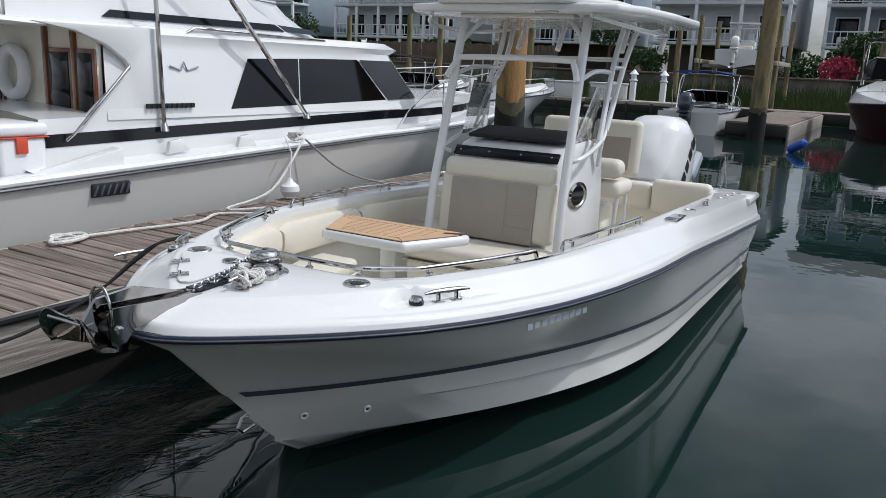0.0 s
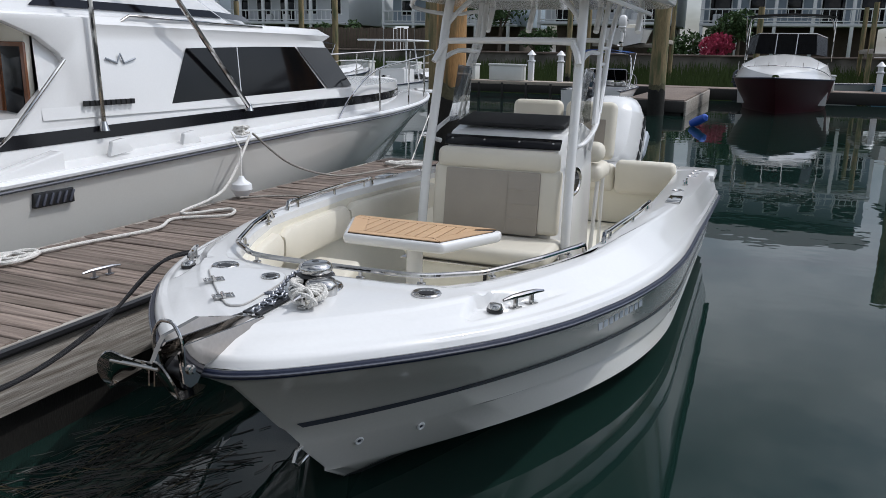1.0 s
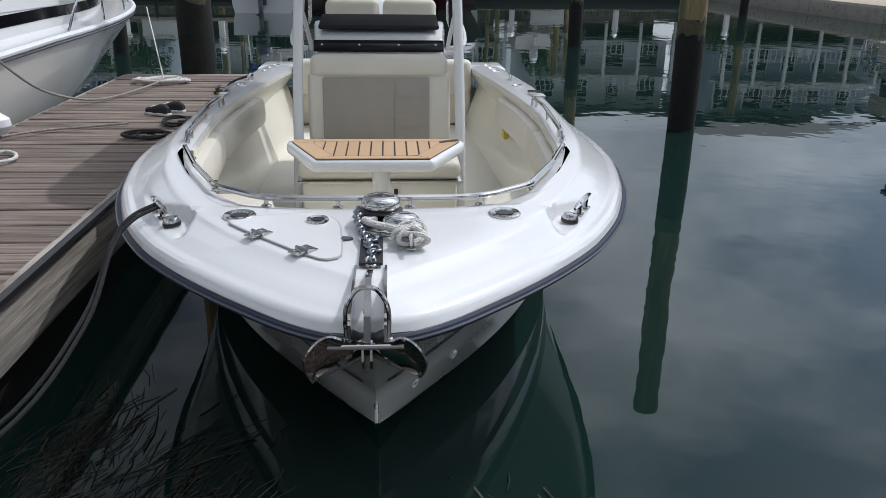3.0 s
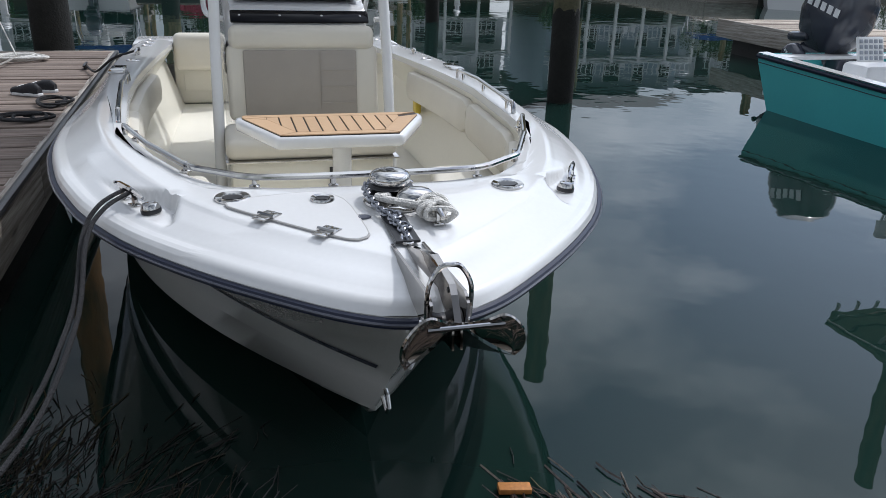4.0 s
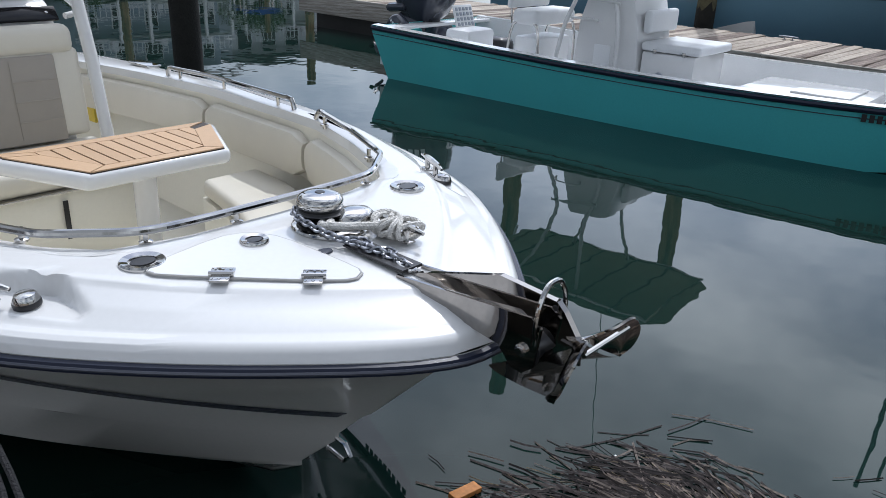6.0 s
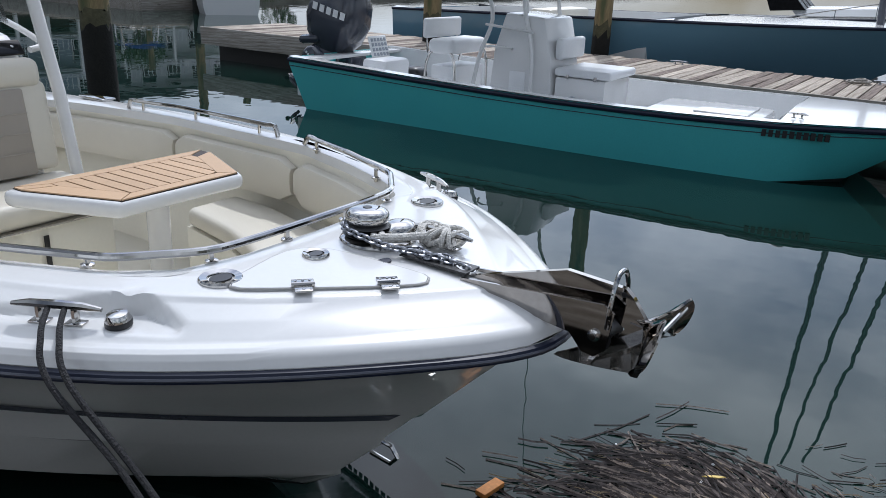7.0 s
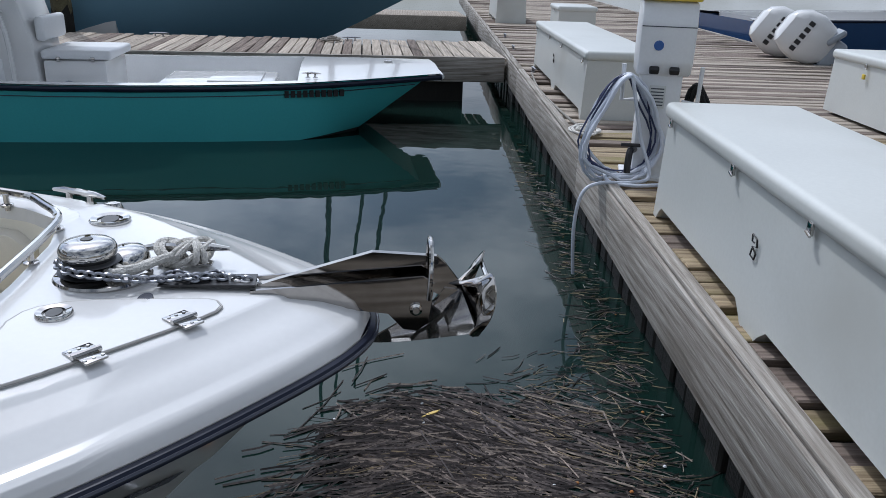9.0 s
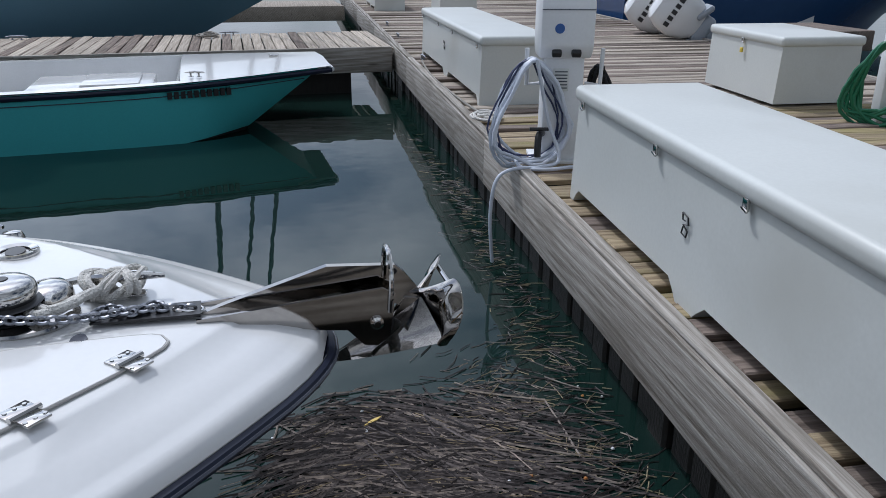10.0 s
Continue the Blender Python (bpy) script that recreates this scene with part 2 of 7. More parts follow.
REED = straw("dead_reed", ((0.0, (0.018, 0.014, 0.013)), (0.40, (0.075, 0.061, 0.058)), (0.80, (0.175, 0.148, 0.138)), (1.0, (0.40, 0.33, 0.27))), 0.42)
# wet reeds; the shade beside the pier is put into this darker colour
WETSHADEREED = straw("wet_shaded_reed", ((0.0, (0.006, 0.005, 0.004)), (0.8, (0.022, 0.017, 0.012)), (1.0, (0.085, 0.062, 0.025))), 0.5)
REEDL = material("pale_reed", (0.34, 0.27, 0.17), 0.75, var=0.4, scale=30)
ORANGE = material("orange_wood", (0.42, 0.17, 0.04), 0.7, var=0.25, scale=30)
YELLOW = material("yellow_plastic", (0.65, 0.48, 0.05), 0.5, var=0.1)
LEAFY = material("yellow_leaf", (0.62, 0.45, 0.12), 0.6, var=0.15, scale=40)
HOSEG = material("green_hose", (0.01, 0.13, 0.06), 0.4, var=0.2)
HOSEW = material("white_hose", (0.62, 0.66, 0.74), 0.4, var=0.08)
HOSEB = material("blue_line", (0.035, 0.045, 0.11), 0.5, var=0.1)
BLUEF = material("blue_fender", (0.02, 0.08, 0.42), 0.35, var=0.08)
REDV = material("red_plastic", (0.55, 0.07, 0.03), 0.4, var=0.1)
MAHOG = material("varnished_mahogany", (0.16, 0.06, 0.025), 0.25, var=0.25, scale=6, stretch=(8, 8, 1), coat=0.5)
GRASS = material("marsh_grass", (0.055, 0.085, 0.02), 0.9, var=0.5, scale=2, stretch=(1, 1, 1))
LEAF = material("shrub_leaf", (0.035, 0.075, 0.018), 0.7, var=0.5, scale=4)
FLOWER = material("pink_flower", (0.5, 0.06, 0.13), 0.7, var=0.3, scale=10)
SIDING = material("pale_siding", (0.62, 0.64, 0.66), 0.7, var=0.05, scale=1)
SIDINGB = material("blue_grey_siding", (0.30, 0.36, 0.42), 0.7, var=0.06, scale=1)
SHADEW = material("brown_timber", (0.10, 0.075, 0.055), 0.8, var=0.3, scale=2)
ROOF = material("grey_shingle", (0.12, 0.12, 0.125), 0.9, var=0.25, scale=4)
CONCRETE = material("grey_bulkhead", (0.20, 0.185, 0.165), 0.9, var=0.3, scale=1.2, stain=(0.06, 0.06, 0.045), stain_at=0.55)
ANCHOR = material("polished_anchor_steel", (0.36, 0.34, 0.32), 0.04, metal=1.0, var=0.10, scale=18)
GAP = material("grey_seal", (0.40, 0.39, 0.375), 0.6, var=0.05)
INK = material("black_ink", (0.01, 0.01, 0.012), 0.5, var=0.0)
INKB = material("blue_ink", (0.03, 0.10, 0.32), 0.5, var=0.0)
SHOEB = material("dark_shoe_fabric", (0.02, 0.02, 0.024), 0.8, var=0.3, scale=60)

WATER = bpy.data.materials.new("harbour_water")
WATER.use_nodes = True
wn2, wl2 = WATER.node_tree.nodes, WATER.node_tree.links
wp = wn2["Principled BSDF"]
wp.inputs["Base Color"].default_value = (0.007, 0.020, 0.0165, 1)
wp.inputs["Roughness"].default_value, wp.inputs["IOR"].default_value = 0.012, 1.35
wtc2, w1, w2, wb = wn2.new("ShaderNodeTexCoord"), wn2.new("ShaderNodeTexNoise"), wn2.new("ShaderNodeTexNoise"), wn2.new("ShaderNodeBump")
w1.inputs["Scale"].default_value, w1.inputs["Detail"].default_value = 1.1, 3
w2.inputs["Scale"].default_value, w2.inputs["Detail"].default_value = 0.12, 2
wmul = wn2.new("ShaderNodeMath")
wmul.operation = "MULTIPLY"
wl2.new(wtc2.outputs["Object"], w1.inputs["Vector"])
wl2.new(wtc2.outputs["Object"], w2.inputs["Vector"])
wl2.new(w1.outputs["Fac"], wmul.inputs[0])
wl2.new(w2.outputs["Fac"], wmul.inputs[1])
wb.inputs["Strength"].default_value, wb.inputs["Distance"].default_value = 0.45, 0.02
wl2.new(wmul.outputs[0], wb.inputs["Height"])
wl2.new(wb.outputs["Normal"], wp.inputs["Normal"])


# ---- building helpers ----
def finish(bm, smooth=True):
    bmesh.ops.recalc_face_normals(bm, faces=bm.faces)
    for f in bm.faces:
        f.smooth = smooth
    if smooth:
        for e in bm.edges:
            if len(e.link_faces) == 2 and e.calc_face_angle(0) > 0.6:
                e.smooth = False


def part(name, bm, mat, parent=None, label="", smooth=True):
    finish(bm, smooth)
    me = bpy.data.meshes.new(name)
    bm.to_mesh(me)
    bm.free()
    me.materials.append(mat)
    ob = new(name, me)
    if parent:
        ob.parent = parent
    return tagged(ob, label)


def thing(name, label, category, m=None, group="", kind=""):
    ob = new(name)
    ob.empty_display_size = 0.2
    if m is not None:
        ob.matrix_world = m
    return tagged(ob, label, category, group, kind)


def solid(name, bm, mat, label, category, m=None, group="", kind="", smooth=True):
    ob = part(name, bm, mat, None, label, smooth)
    if m is not None:
        ob.matrix_world = m
    return tagged(ob, label, category, group, kind)


def merge(bm, tmp):
    me = bpy.data.meshes.new("tmp")
    tmp.to_mesh(me)
    tmp.free()
    bm.from_mesh(me)
    bpy.data.meshes.remove(me)
    return bm


def box(c, s, bev=0.01, rot=None, bm=None, seg=2):
    t = bmesh.new()
    bmesh.ops.create_cube(t, size=1)
    bmesh.ops.scale(t, vec=s, verts=t.verts)
    if bev:
        bmesh.ops.bevel(t, geom=t.edges, offset=min(bev, min(s) * 0.45), segments=seg, affect="EDGES", profile=0.5)
    if rot is not None:
        bmesh.ops.transform(t, matrix=pose(0, 0, 0, *rot), verts=t.verts)
    bmesh.ops.translate(t, vec=c, verts=t.verts)
    return merge(bm, t) if bm else t


def prism(poly, z0, z1, bev=0.0, bm=None, seg=2):
    t = bmesh.new()
    f = t.faces.new([t.verts.new((x, y, z0)) for x, y in poly])
    r = bmesh.ops.extrude_face_region(t, geom=[f])
    bmesh.ops.translate(t, vec=(0, 0, z1 - z0), verts=[v for v in r["geom"] if isinstance(v, bmesh.types.BMVert)])
    if bev:
        bmesh.ops.recalc_face_normals(t, faces=t.faces)
        bmesh.ops.bevel(t, geom=[e for e in t.edges], offset=bev, segments=seg, affect="EDGES", profile=0.5)
    return merge(bm, t) if bm else t


def side_prism(poly, x0, x1, bev=0.0, bm=None):
    """A polygon in y, z drawn out along x."""
    t = prism([(y, z) for y, z in poly], x0, x1, bev)
    for v in t.verts:
        v.co = Vector((v.co.z, v.co.x, v.co.y))
    return merge(bm, t) if bm else t


def smooth_path(pts, k=6):
    pts = [Vector(p) for p in pts]
    out = []
    for i in range(len(pts) - 1):
        a, b = pts[i], pts[i + 1]
        p0, p3 = pts[max(i - 1, 0)], pts[min(i + 2, len(pts) - 1)]
        for j in range(k):
            t = j / k
            out.append(0.5 * ((2 * a) + (b - p0) * t + (2 * p0 - 5 * a + 4 * b - p3) * t * t + (3 * a - p0 - 3 * b + p3) * t ** 3))
    return out + [pts[-1]]


def tube(pts, r, n=8, bm=None, closed=False, cap=True):
    bm = bm or bmesh.new()
    pts = [Vector(p) for p in pts]
    m = len(pts)
    up, rings = Vector((0.13, 0.27, 0.95)), []
    for i, p in enumerate(pts):
        d = (pts[(i + 1) % m] - pts[i - 1]) if closed else (pts[min(i + 1, m - 1)] - pts[max(i - 1, 0)])
        d.normalize()
        side = d.cross(up)
        if side.length < 1e-3:
            side = d.cross(Vector((1, 0, 0)))
        side.normalize()
        up = side.cross(d).normalized()
        rr = r[i] if isinstance(r, (list, tuple)) else r
        rings.append([bm.verts.new(p + rr * (math.cos(a) * side + math.sin(a) * up)) for a in (2 * math.pi * k / n for k in range(n))])
    for i in range(m if closed else m - 1):
        a, b = rings[i], rings[(i + 1) % m]
        for k in range(n):
            bm.faces.new((a[k], a[(k + 1) % n], b[(k + 1) % n], b[k]))
    if cap and not closed:
        bm.faces.new(rings[0][::-1])
        bm.faces.new(rings[-1])
    return bm


def lathe(prof, n=24, m=None, bm=None):
    """Profile of (radius, height), turned round z."""
    t = bmesh.new()
    rings = [[t.verts.new((r * math.cos(2 * math.pi * k / n), r * math.sin(2 * math.pi * k / n), z)) for k in range(n)] for r, z in prof]
    for a, b in zip(rings, rings[1:]):
        for k in range(n):
            t.faces.new((a[k], a[(k + 1) % n], b[(k + 1) % n], b[k]))
    t.faces.new(rings[0][::-1])
    t.faces.new(rings[-1])
    if m is not None:
        bmesh.ops.transform(t, matrix=m, verts=t.verts)
    return merge(bm, t) if bm else t


def loft(rows, bm=None, close=False):
    bm = bm or bmesh.new()
    vs = [[bm.verts.new(p) for p in row] for row in rows]
    for a, b in zip(vs, vs[1:]):
        for k in range(len(a) - (0 if close else 1)):
            k2 = (k + 1) % len(a)
            quad = [a[k], a[k2], b[k2], b[k]]
            if (quad[0].co - quad[1].co).length < 1e-6:
                quad = [quad[0], quad[2], quad[3]]
            elif (quad[2].co - quad[3].co).length < 1e-6:
                quad = quad[:3]
            bm.faces.new(quad)
    return bm


def mirror_x(bm):
    """Adds the mirrored half and welds the middle."""
    g = bmesh.ops.duplicate(bm, geom=bm.verts[:] + bm.edges[:] + bm.faces[:])["geom"]
    bmesh.ops.scale(bm, vec=(-1, 1, 1), verts=[v for v in g if isinstance(v, bmesh.types.BMVert)])
    bmesh.ops.remove_doubles(bm, verts=bm.verts, dist=0.0005)
    return bm


def lerp_table(tab, v):
    for (a, *pa), (b, *pb) in zip(tab, tab[1:]):
        if v <= b:
            f = 0 if b == a else max(0, (v - a) / (b - a))
            return [p + (q - p) * f for p, q in zip(pa, pb)]
    return list(tab[-1][1:])


def bars(m, width, height, count, mat, parent, depth=0.004, name="letter_bar"):
    """Unreadable or withheld writing as a row of plain upright bars."""
    w = width / count
    for i in range(count):
        bm = box((-width / 2 + (i + 0.5) * w, 0, 0), (w * 0.66, height, depth), 0)
        bmesh.ops.transform(bm, matrix=m, verts=bm.verts)
        part(name, bm, mat, parent, smooth=False)


def noisy_line(a, b, sag, n=16, wob=0.0):
    a, b = Vector(a), Vector(b)
    out = []
    for i in range(n + 1):
        t = i / n
        p = a.lerp(b, t)
        p.z -= sag * 4 * t * (1 - t)
        if wob:
            p += wob * noise.noise_vector(p * 2.0) * math.sin(math.pi * t)
        out.append(p)
    return out


def cleat(m, parent=None, mat=None, size=0.2, label="", group=""):
    bm = tube([(-size / 2, 0, 0.045), (-size * 0.3, 0, 0.05), (0, 0, 0.05), (size * 0.3, 0, 0.05), (size / 2, 0, 0.045)], [0.006, 0.011, 0.013, 0.011, 0.006], 8)
    for x in (-0.2, 0.2):
        tube([(x * size, 0, 0), (x * size, 0, 0.05)], 0.011, 8, bm)
        box((x * size, 0, 0.003), (0.05, 0.035, 0.006), 0.002, bm=bm)
    bmesh.ops.transform(bm, matrix=m, verts=bm.verts)
    if parent:
        return part("cleat", bm, mat or STEEL, parent, label)
    return solid("dock_cleat", bm, mat or STEEL, label or "galvanised horn cleat bolted to the dock planks", "cleat", group=group)


# ---- the centre console boat ----
BOAT = thing("center_console_boat", "white fibreglass centre console boat moored beside a timber finger pier", "boat")
STERN = 7.65


def bow_line(y0, reach, xmax, p, y):
    s = min(1.0, max(0.0, (y - y0) / reach))
    return xmax * (1 - (1 - s) ** p)


SHEER_Z = [(0.70, 1.015), (1.3, 1.002), (2.0, 0.982), (3.0, 0.952), (4.3, 0.885), (5.7, 0.775), (7.65, 0.635)]


SHEER = [(p.x, p.y) for p in smooth_path([(0.695, 0, 0), (0.708, 0.10, 0), (0.778, 0.225, 0), (0.905, 0.37, 0), (1.10, 0.565, 0), (1.30, 0.735, 0), (1.50, 0.875, 0), (1.78, 1.02, 0), (2.0, 1.105, 0), (2.3, 1.20, 0), (2.7, 1.285, 0), (3.0, 1.325, 0), (3.6, 1.36, 0), (5.0, 1.36, 0), (7.65, 1.345, 0)], 10)]
BOW = 0.695


def sheer(y):
    return lerp_table(SHEER, y)[0], lerp_table(SHEER_Z, y)[0]


def hull_rows(n=46):
    """Lines from the sheer down to the keel; each from the stem to the stern."""
    spec = []
    for i in range(n + 1):
        u = (i / n) ** 1.7
        y = BOW + (STERN - BOW) * u ** 1.15
        xs, zs = sheer(y)
        y1 = 0.86 + (STERN - 0.86) * u
        y2 = 1.14 + (STERN - 1.14) * u
        y3 = 1.30 + (STERN - 1.30) * u
        y4 = 1.50 + (STERN - 1.50) * u
        y5 = 1.68 + (STERN - 1.68) * u
        y6 = 1.86 + (STERN - 1.86) * u
        y7 = 2.5 + (STERN - 2.5) * u
        z2 = 0.585 - 0.27 * u ** 0.8
        z3 = 0.43 - 0.27 * u ** 0.8
        z4 = 0.215 - 0.13 * u ** 0.7
        spec.append([
            (xs, y, zs),
            (xs * 0.985 if xs else 0, y + (0 if xs else 0.02), zs - 0.035),
            (bow_line(0.86, 3.3, 1.31, 2.65, y1), y1, zs - 0.14 - 0.02 * u),
            (bow_line(1.14, 3.6, 1.265, 2.05, y2), y2, z2),
            (bow_line(1.19, 3.6, 1.26, 2.02, y2 + 0.05), y2 + 0.05, z2 - 0.04),
            (bow_line(1.30, 3.6, 1.245, 2.25, y3), y3, z3),
            (bow_line(1.30, 3.6, 1.205, 2.2, y3), y3, z3 - 0.02),
            (bow_line(1.50, 3.2, 1.23, 2.2, y4), y4, z4),
            (bow_line(1.50, 3.2, 1.175, 2.12, y4), y4, z4 - 0.02),
            (bow_line(1.70, 4.2, 0.92, 2.24, y5), y5, 0.07 - 0.07 * u),
            (bow_line(1.86, 4.2, 0.80, 2.3, y6), y6, 0.0 - 0.10 * u),
            (0, y7, -0.30 - 0.1 * u),
        ])
    return [list(r) for r in zip(*spec)]


HR = hull_rows()


def hull_x(y, z):
    """Half-breadth of the shell at a station and height."""
    prev = None
    for row in HR[:10]:
        pts = [(p[1], p[0], p[2]) for p in row]
        if y < pts[0][0]:
            x, zz = 0.0, pts[0][2]
        else:
            x, zz = lerp_table(pts, y)
        if z >= zz:
            if prev is None:
                return x
            f = (z - zz) / max(1e-6, prev[1] - zz)
            return x + (prev[0] - x) * min(1, f)
        prev = (x, zz)
    return max(0.0, prev[0] - (prev[1] - z) * 0.8)


def tuck(bm, gap=0.035):
    """Keeps what stands inside the shell inside it."""
    for v in bm.verts:
        lim = max(0.0, hull_x(v.co.y, v.co.z) - gap)
        if abs(v.co.x) > lim:
            v.co.x = math.copysign(lim, v.co.x)
    return bm


def fine_walls(bm):
    """Cuts long edges, so that a block can follow the curve of the shell."""
    bmesh.ops.subdivide_edges(bm, edges=[e for e in bm.edges if e.calc_length() > 0.12], cuts=4, use_grid_fill=True)
    return bm


def boat_hull():
    top = part("hull", mirror_x(loft(HR[:10])), HULLW, BOAT, "off-white glossy fibreglass hull")
    part("bottom", mirror_x(loft(HR[9:])), BOTTOM, BOAT, "dark bottom below the waterline")
    # transom
    col = [r[-1] for r in HR]
    bm = bmesh.new()
    a = [bm.verts.new(p) for p in col]
    b = [bm.verts.new((-p[0], p[1], p[2])) for p in col]
    for k in range(len(a) - 1):
        if a[k + 1].co.x > 1e-4:
            bm.faces.new((a[k], a[k + 1], b[k + 1], b[k]))
        else:
            bm.faces.new((a[k], a[k + 1], b[k]))
    part("transom", bm, HULLW, BOAT)
    for s, nm in ((1, "port"), (-1, "starboard")):
        # painted pinstripe a little proud of the topside
        rows = []
        for r, dz in ((HR[3], 0.0), (HR[4], 0.0)):
            rows.append([(s * (x + 0.004), y - 0.002, z + dz) for x, y, z in r[3:]])
        part("hull_stripe", loft(rows), STRIPE, top, "dark grey painted stripe")
    # rub rail: a rubber body with a steel bead
    full = [(-x, y, z - 0.012) for x, y, z in HR[0][::-1]] + [(x, y, z - 0.012) for x, y, z in HR[0][1:]]

    def outward(line, d, dz):
        out = []
        for i, p in enumerate(line):
            a, b = line[max(i - 1, 0)], line[min(i + 1, len(line) - 1)]
            t = Vector((b[0] - a[0], b[1] - a[1], 0)).normalized()
            out.append((p[0] + t.y * d, p[1] - t.x * d, p[2] + dz))
        return out
    part("rub_rail", tube(outward(full, 0.005, -0.006), 0.0165, 8), NAVY, BOAT, "navy rubber rub rail")
    part("rail_insert", tube(outward(full, 0.019, -0.004), 0.0055, 6), STRIPE, BOAT)
    # bow eye, rollers' plate and small skin fittings
    part("bow_eye", tube([(0.0, 1.35 + 0.0, 0.415), (0, 1.27, 0.405), (0, 1.245, 0.37), (0, 1.275, 0.335), (0, 1.36, 0.345)], 0.009, 8), STEEL, BOAT)
    for s in (1,):
        for y, z in ((1.549, 0.363), (1.83, 0.345)):
            x = hull_x(y, z)
            yaw = math.degrees(math.atan2(0.2, hull_x(y + 0.1, z) - hull_x(y - 0.1, z)))
            m = Matrix.Translation((s * (x - 0.004), y, z)) @ Vector((s * math.sin(radians(yaw)), -math.cos(radians(yaw)), -0.35)).to_track_quat("Z", "Y").to_matrix().to_4x4()
            f = part("skin_fitting", lathe([(0.022, -0.004), (0.022, 0.010), (0.018, 0.014), (0.010, 0.010), (0.009, 0.006)], 16, m), PVCW, BOAT)
            part("drain_bore", lathe([(0.009, 0.0), (0.0085, 0.0105), (0.002, 0.011)], 10, m), STRIPE, f)
    # withheld registration marks
    for s in (1, -1):
        y = 2.28
        xs, zs = sheer(y)
        d = Vector((sheer(2.53)[0] - sheer(2.03)[0], 0.5, -0.01)).normalized()
        m = Matrix.Translation((s * (xs - 0.014), y, zs - 0.085)) @ Matrix(((s * d.x, -0.04 * s, 0.97 * s, 0), (d.y, 0, -s * 0.2, 0), (0, 0.99, -0.35, 0), (0, 0, 0, 1)))
        bars(m, 0.50, 0.032, 9, ENGL, top, 0.003)


INNER = [(0.0, 0.0, 1.60), (0.14, 0.30, 1.61), (0.26, 0.52, 1.66), (0.33, 0.64, 1.80), (0.42, 0.80, 2.15), (0.52, 0.93, 2.52), (0.58, 0.955, 2.75), (0.70, 1.02, 3.6), (0.78, 1.03, 4.3), (0.88, 0.99, 5.7), (1.0, 0.93, 7.2)]
CAP_Z = [(0.70, 1.10), (1.5, 1.118), (2.5, 1.115), (3.6, 1.10), (4.6, 1.06), (5.8, 1.0), (7.65, 0.905)]


def cap_z(y):
    return lerp_table(CAP_Z, y)[0]


def deck_lines(n=60):
    out = []
    for i in range(n + 1):
        u = i / n
        y = BOW + (STERN - BOW) * u ** 1.35
        xs, zs = sheer(y)
        ix, iy = lerp_table(INNER, u)
        iz = cap_z(iy)
        # how far in the crease lies
        inset = 0.235 - 0.02 * min(1.0, max(0, y - 1.2)) if y < 3.5 else max(0.10, 0.22 - (y - 3.5) * 0.07)
        cx = max(0.0, xs - inset)
        cy = min(y + 0.13 * max(0.0, 1 - xs / 0.9), STERN)
        if cx <= 0:
            cy = 0.881
        cz = cap_z(cy) - 0.006
        if cx > 0 and cx > ix + 0.9:
            cx = ix + 0.9
        lip = (max(0, xs - 0.007), y + (0.007 if xs < 0.3 else 0.002), zs + 0.022)
        def across(f, z):
            return (xs + (cx - xs) * f, y + (cy - y) * f, z)
        # rolled lip, a nearly level shelf, a steep panel, then a tight crease into the flat deck
        out.append([(xs, y, zs), lip, across(0.09, zs + 0.036), across(0.17, zs + 0.043), across(0.28, zs + 0.047), across(0.32, zs + 0.051), across(0.62, zs + 0.051 + (cz - zs - 0.051) * 0.49), across(0.955, cz - 0.007), (cx, cy, cz), (cx * 0.985, cy + 0.02 if xs < 0.8 else cy, cz + 0.004),
                    (ix + (0.05 if ix > 0.02 else 0), iy - (0.05 if ix < 0.6 else 0.0), iz + 0.004), (ix, iy, iz - 0.006), (max(0, ix - 0.004), iy + (0.004 if ix < 0.6 else 0), iz - 0.05)])
    return [list(r) for r in zip(*out)]


DL = deck_lines()


POCKET = [(0.685, 1.42), (0.675, 1.56), (0.70, 1.63), (0.86, 1.80), (0.965, 1.98), (1.01, 2.05), (1.07, 2.08), (1.20, 2.08), (1.20, 1.42), (0.80, 1.36)]


def carve_pocket(bm):
    """Sinks a flat moulded ledge for the bow cleat into the shoulder of the deck."""
    near = [f for f in bm.faces if 0.5 < f.calc_center_median().x < 1.25 and 1.25 < f.calc_center_median().y < 2.3]
    edges = {e for f in near for e in f.edges if e.calc_length() > 0.015}
    bmesh.ops.subdivide_edges(bm, edges=list(edges), cuts=6, use_grid_fill=True)
    n = len(POCKET)
    for v in bm.verts:
        x, y = v.co.x, v.co.y
        if not (0.55 < x < 1.2 and 1.3 < y < 2.2):
            continue
        inside, best = False, 9.0
        for i in range(n):
            (x0, y0), (x1, y1) = POCKET[i], POCKET[(i + 1) % n]
            if (y0 > y) != (y1 > y) and x < x0 + (x1 - x0) * (y - y0) / (y1 - y0):
                inside = not inside
            t = max(0, min(1, ((x - x0) * (x1 - x0) + (y - y0) * (y1 - y0)) / ((x1 - x0) ** 2 + (y1 - y0) ** 2)))
            best = min(best, math.hypot(x - x0 - t * (x1 - x0), y - y0 - t * (y1 - y0)))
        if inside:
            w = min(1, best / 0.022)
            w = w * w * (3 - 2 * w)
            v.co.z += (min(v.co.z, 1.056) - v.co.z) * w
    return bm


